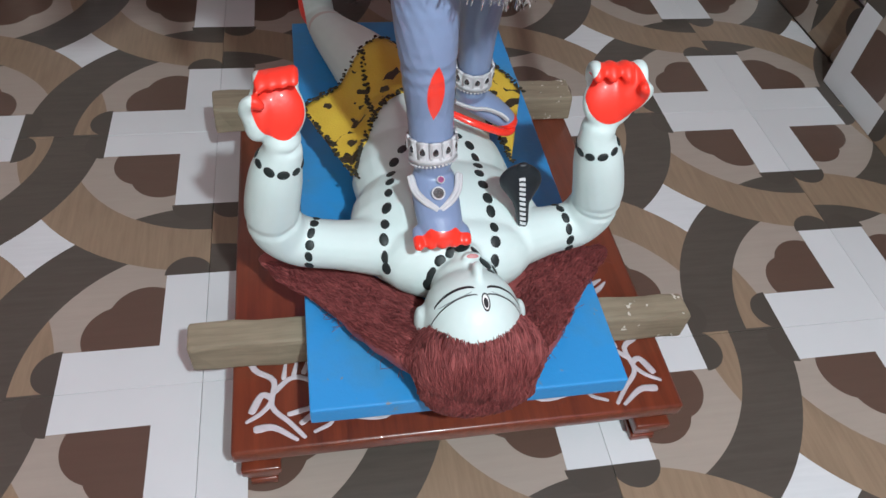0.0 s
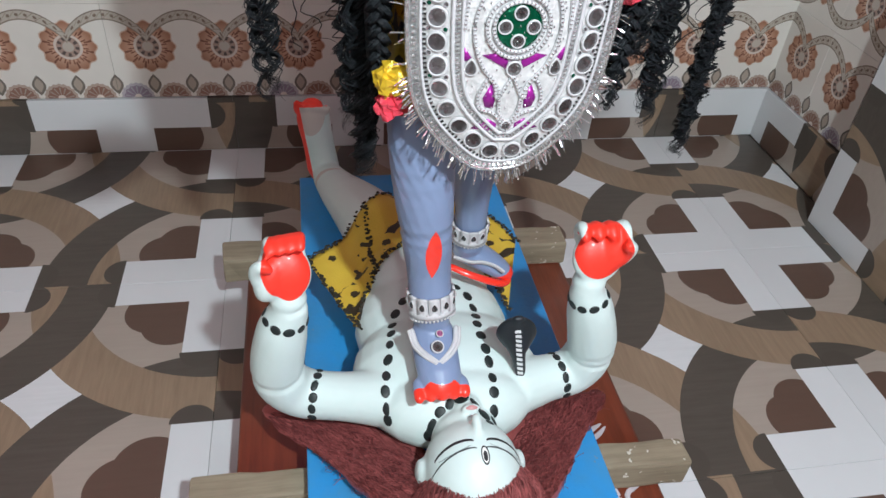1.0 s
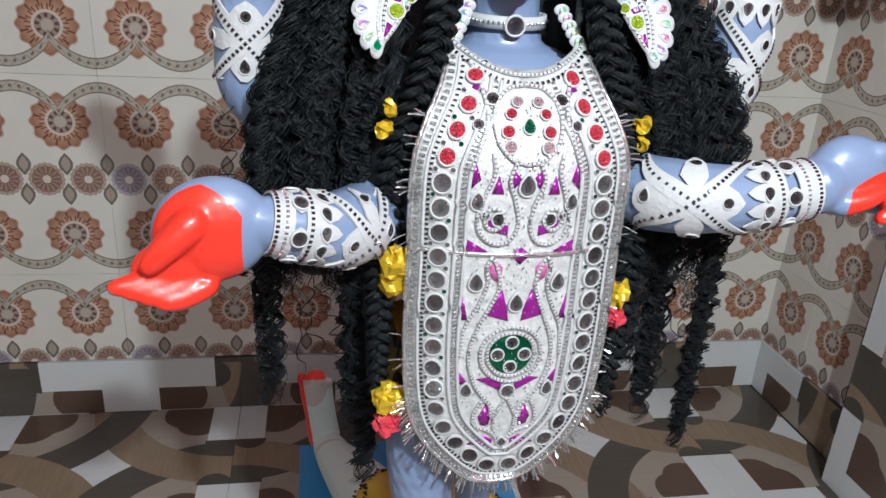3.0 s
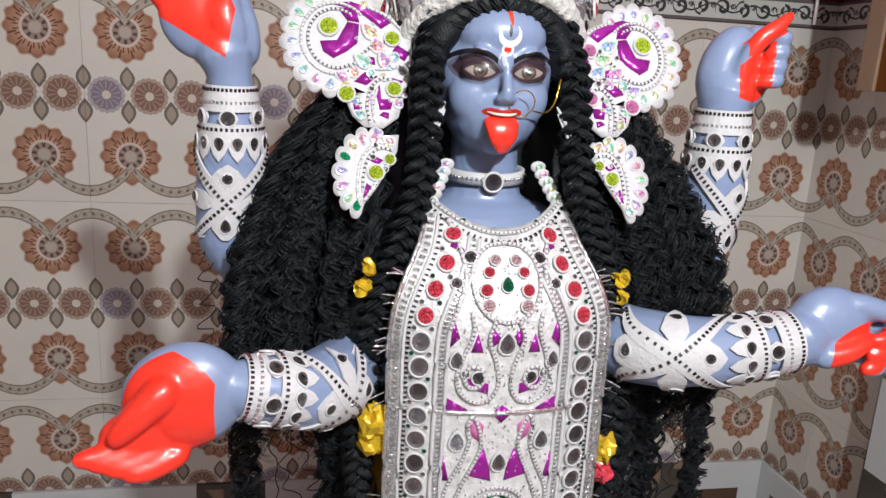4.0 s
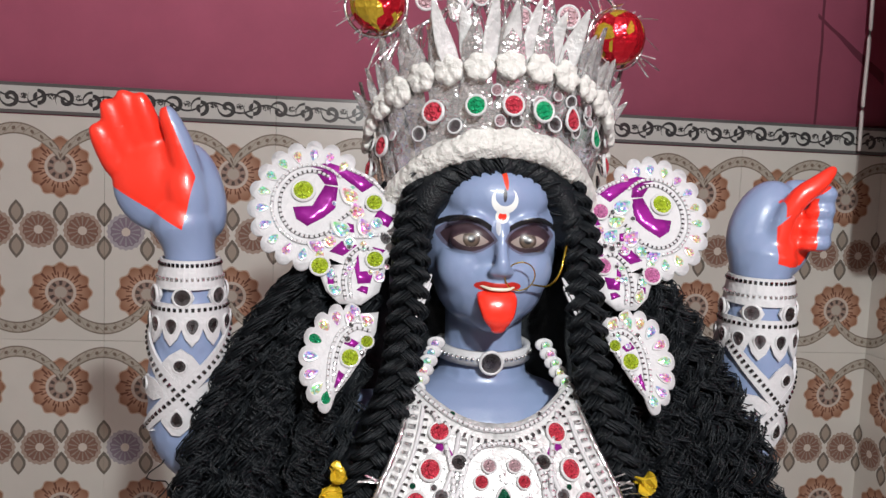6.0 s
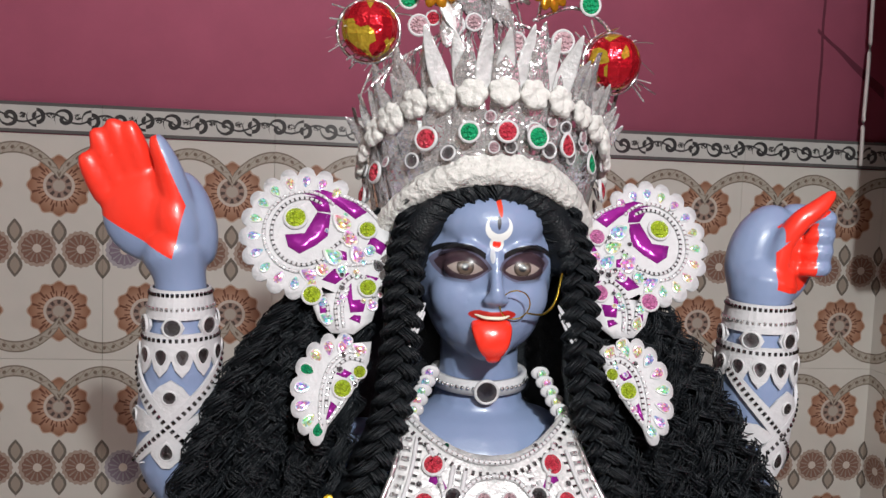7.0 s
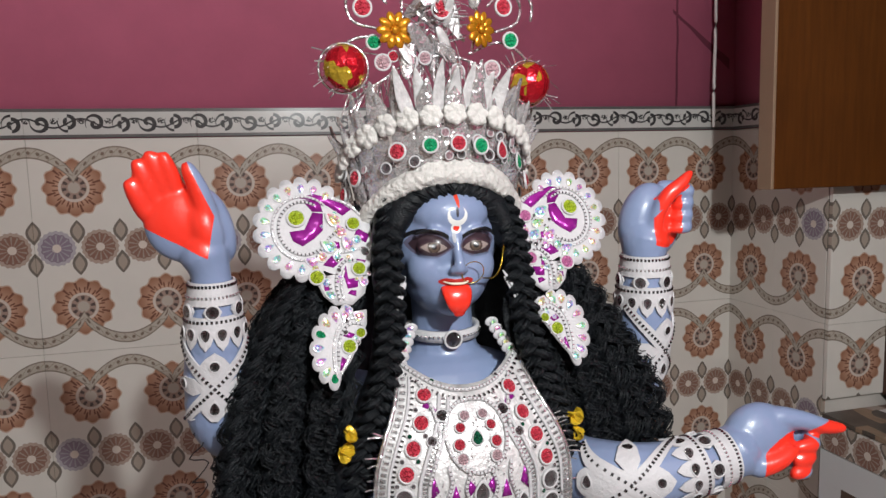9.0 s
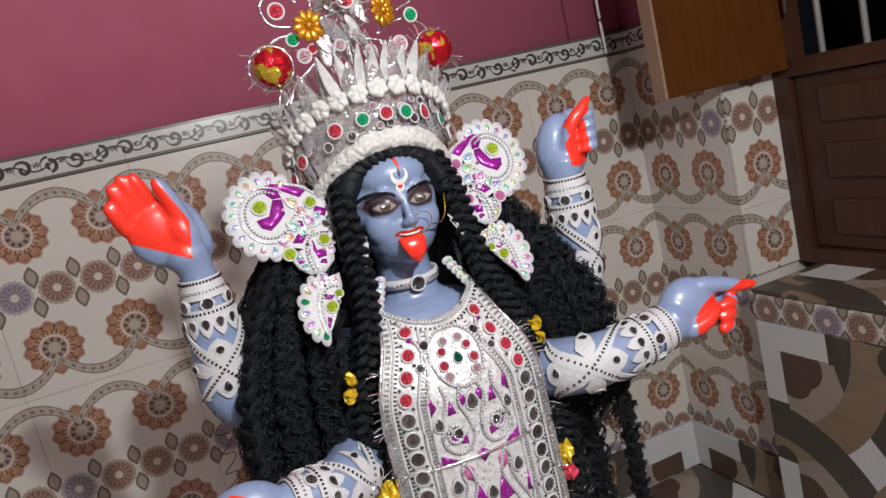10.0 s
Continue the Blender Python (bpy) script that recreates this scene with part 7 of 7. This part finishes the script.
def maroon_hair():
    ob = empty("maroon_hair", "matted maroon fibre hair spread over the plank", "hair")
    core = bmesh.new()
    ball((0.492, 1.532, 0.166), (0.056, 0.036, 0.047), core)
    ball((0.492, 1.544, 0.178), (0.048, 0.026, 0.036), core)
    ball((0.492, 1.520, 0.146), (0.050, 0.026, 0.022), core)
    for rows in ([(0.455, 1.545, 0.165, 0.030), (0.420, 1.585, 0.152, 0.026), (0.385, 1.625, 0.142, 0.018), (0.345, 1.662, 0.134, 0.013), (0.318, 1.690, 0.128, 0.008)],
                 [(0.530, 1.545, 0.165, 0.030), (0.556, 1.575, 0.152, 0.027), (0.585, 1.607, 0.144, 0.022), (0.620, 1.643, 0.136, 0.016), (0.650, 1.668, 0.128, 0.010)],
                 [(0.450, 1.590, 0.150, 0.022), (0.400, 1.635, 0.146, 0.016), (0.360, 1.665, 0.138, 0.010)], [(0.530, 1.590, 0.150, 0.022), (0.580, 1.630, 0.148, 0.018), (0.625, 1.660, 0.138, 0.010)]):
        tube(rows, 14, 5, 0.62, core)
    for v in core.verts:
        v.co += Vector(noise.noise_vector(v.co * 70)) * 0.003
    me = fused(core, 0.0030, 3, 0.5)
    me.materials.append(MAROON)
    tree = BVHTree.FromPolygons([v.co for v in me.vertices], [p.vertices for p in me.polygons])
    part("hair_mass", me, MAROON, ob)
    strands = []
    for k in range(900):
        # combed from the brow over the crown of the head down to the plank
        x = rng.uniform(-1, 1)
        a = (0.490 + 0.044 * x, 1.549 - 0.006 * abs(x), 0.216 - 0.030 * x * x)
        b = (0.490 + 0.052 * x + rng.normal(0, 0.003), 1.520 + 0.016 * abs(x), 0.200 - 0.03 * abs(x))
        c = (0.492 + 0.056 * x + rng.normal(0, 0.006), 1.500 + 0.014 * abs(x), 0.160)
        d = (0.492 + 0.050 * x + rng.normal(0, 0.010), 1.496 + 0.010 * abs(x) + rng.uniform(-0.004, 0.01), 0.131)
        strands.append(fibre((a, b, c, d), tree))
    for s in (-1, 1):
        for k in range(700):
            f, w = rng.uniform(0, 0.75), rng.uniform(-1, 1)
            line = spline([(0.492 + s * 0.040, 1.545, 0.185), (0.492 + s * 0.075, 1.585, 0.165), (0.492 + s * 0.112, 1.625, 0.152), (0.492 + s * 0.165, 1.680, 0.134)], 10)
            i = int(f * (len(line) - 1))
            j = min(len(line) - 1, i + rng.integers(5, 12))
            side = np.array([s * -0.70, 0.72, 0]) * w * (0.030 - 0.018 * f)
            pts = [line[q] + side + rng.normal(0, 0.004, 3) for q in (i, (i + j) // 2, j)]
            strands.append(fibre(pts, tree))
    # short loose ends
    for k in range(260):
        i = rng.uniform(0, 1)
        s = rng.choice([-1, 1])
        base = np.array([0.492 + s * (0.05 + 0.10 * i), 1.535 + 0.13 * i, 0.150 - 0.010 * i])
        hit = tree.find_nearest(Vector(base))[0]
        base = np.array(hit)
        end = base + rng.normal(0, 0.006, 3)
        end[2] = max(end[2], 0.1285)
        strands.append(np.c_[spline([base, (base + end) / 2 + rng.normal(0, 0.002, 3), end], 4), np.full(9, 0.00026)])
    sm = strand_mesh(strands, 3)
    sm.materials.append(MAROON)
    tagged(part("fibres", sm, MAROON, ob, "loose maroon fibres"), kind="stuff")


def fibre(pts, tree):
    p = spline(pts, 6)
    out = []
    for q in p:
        hit = tree.find_nearest(Vector(q))
        w = hit[0] + hit[1] * 0.0012
        out.append((w.x + rng.normal(0, 0.0007), w.y + rng.normal(0, 0.0007), max(w.z + rng.normal(0, 0.0006), 0.1285), 0.00042))
    return np.array(out)


maroon_hair()


def cobra():
    bm = bmesh.new()
    tube([(0.5475, 1.634, 0.214, 0.0050), (0.5440, 1.635, 0.232, 0.0062), (0.5405, 1.637, 0.248, 0.0090), (0.5385, 1.638, 0.262, 0.0118), (0.5375, 1.638, 0.273, 0.0115), (0.5370, 1.636, 0.2800, 0.0070)], 16, 6, 0.55, bm, up=(0, 1, 0))
    for v in bm.verts:
        if v.co.z > 0.240:
            v.co.x = 0.5380 + (v.co.x - 0.5380) * (1 + 0.55 * math.sin(min(1.0, (v.co.z - 0.240) / 0.040) * math.pi))
    return from_mesh(fused(bm, 0.0011, 1, 0.5))


bars = lambda x, y, z: (abs(x - 0.5440 + (z - 0.232) * 0.17) < 0.0026) & (y < 1.6355) & (z < 0.272) & (op("FRACT", (z + 0.3 * abs(x - 0.5375)) / 0.0056) < 0.62)
COBRA = painted("black_gloss_paint", (0.010, 0.014, 0.018), [(bars, (0.72, 0.74, 0.74))], 0.4, 0.1)
thing("cobra_figure", cobra(), [COBRA], "small black clay cobra with a white barred belly", "figurine")

# white paint feather on the stool's edge, and the cable
part("paint_stroke", tube([(0.640, 1.660, 0.0704, 0.003), (0.652, 1.668, 0.0704, 0.004), (0.668, 1.676, 0.0704, 0.0015)], 8, 4, 0.09), STROKE, bpy.data.objects["low_stool"])
part("paint_stroke", tube([(0.650, 1.656, 0.0704, 0.003), (0.663, 1.664, 0.0704, 0.003), (0.672, 1.672, 0.0704, 0.0012)], 8, 4, 0.09), STROKE, bpy.data.objects["low_stool"])
cable = tube([(1.206, 2.386, 0.912, 0.0030), (1.2035, 2.384, 0.98, 0.0030), (1.2065, 2.386, 1.10, 0.0030), (1.2030, 2.384, 1.30, 0.0030), (1.2050, 2.385, 1.70, 0.0030), (1.2045, 2.385, 2.25, 0.0030)], 8, 10)
thing("white_cable", cable, plain("white_pvc", (0.72, 0.66, 0.64), 0.4), "thin white cable hanging down the pink wall", "cable")

# ---- pieces of walls and floor ----
TILE_SETS = {}


def tile(kind, name, x0, x1, y0, y1, z0, z1, mat, parent):
    """One bevelled tile; alike sizes share a mesh."""
    size = (round(x1 - x0, 4), round(y1 - y0, 4), round(z1 - z0, 4), mat.name)
    if size not in TILE_SETS:
        bm = box(-size[0] / 2, size[0] / 2, -size[1] / 2, size[1] / 2, -size[2] / 2, size[2] / 2)
        bmesh.ops.bevel(bm, geom=bm.edges[:], offset=0.00035, segments=1, affect="EDGES")
        TILE_SETS[size] = mesh_of(bm, name, mat, False)
    ob = new(name, TILE_SETS[size])
    ob.location = ((x0 + x1) / 2, (y0 + y1) / 2, (z0 + z1) / 2)
    ob.parent = parent
    return ob


def cuts(lo, hi, start, step):
    k = math.floor((lo - start) / step)
    marks = [lo]
    while start + (k + 1) * step < hi - 0.004:
        k += 1
        if start + k * step > lo + 0.004:
            marks.append(start + k * step)
    return list(zip(marks, marks[1:] + [hi]))


GAP = 0.0002
random.seed(5)
for xa, xb in cuts(X0, X1, 0.243, 0.4):
    for ya, yb in cuts(Y0, Y1, 1.638, 0.4):
        d = random.uniform(-0.0002, 0.0002)
        tile("f", "floor_tile", xa + GAP, xb - GAP, ya + GAP, yb - GAP, -0.008, d, FLOOR, floor_ob)
north = bpy.data.objects["wall_north"]
for xa, xb in cuts(X0, WX + 0.004, 0.06, 0.24):
    for za, zb in cuts(0.103, 0.905, 0.263, 0.32):
        d = random.uniform(-0.0003, 0.0003)
        tile("w", "wall_tile", xa + GAP, xb - GAP, Y1 + d, Y1 + 0.0085, za + GAP, zb - GAP, WALL_BACK, north)
    tile("b", "border_tile", xa + GAP, xb - GAP, Y1 - 0.003, Y1 + 0.004, 0.9062, 0.949, BORDER, north)
for xa, xb in cuts(X0, WX + 0.004, 0.243, 0.4):
    tile("s", "skirting_tile", xa + GAP, xb - GAP, Y1 - 0.005, Y1 + 0.008, 0.0004, 0.1015, SKIRT, north)
east = bpy.data.objects["wall_east"]
for ya, yb in ((2.16, 2.28), (2.28, 2.4002)):
    for za, zb in cuts(0.103, 0.905, 0.263, 0.32):
        tile("w", "wall_tile", WX + random.uniform(-0.0003, 0.0003), WX + 0.0085, ya + GAP, yb - GAP, za + GAP, zb - GAP, WALL_SIDE, east)
tile("b", "border_tile", WX - 0.003, WX + 0.004, 2.155, 2.396, 0.9062, 0.949, BORDER, east)
tile("s", "skirting_tile", WX - 0.005, WX + 0.008, 2.105, 2.394, 0.0004, 0.1015, SKIRT_SIDE, east)
for za, zb in cuts(0.459, 0.905, 0.263, 0.32):
    tile("w", "wall_tile", WX - 0.0005, WP, 2.1500, 2.1575, za + GAP, zb - GAP, WALL_REVEAL, east)
below = bpy.data.objects["wall_east_below"]
for ya, yb in cuts(Y0, 2.105, 2.105, 0.4):
    tile("p", "plinth_tile", SX, SX + 0.05, ya + GAP, yb - GAP, 0.0004, 0.402, PLINTH, below)
for ya, yb in cuts(Y0, 2.105, 2.105, 0.24):
    tile("p", "band_tile", SX - 0.001, SX + 0.05, ya + GAP, yb - GAP, 0.4035, 0.449, SILL_BAND, below)
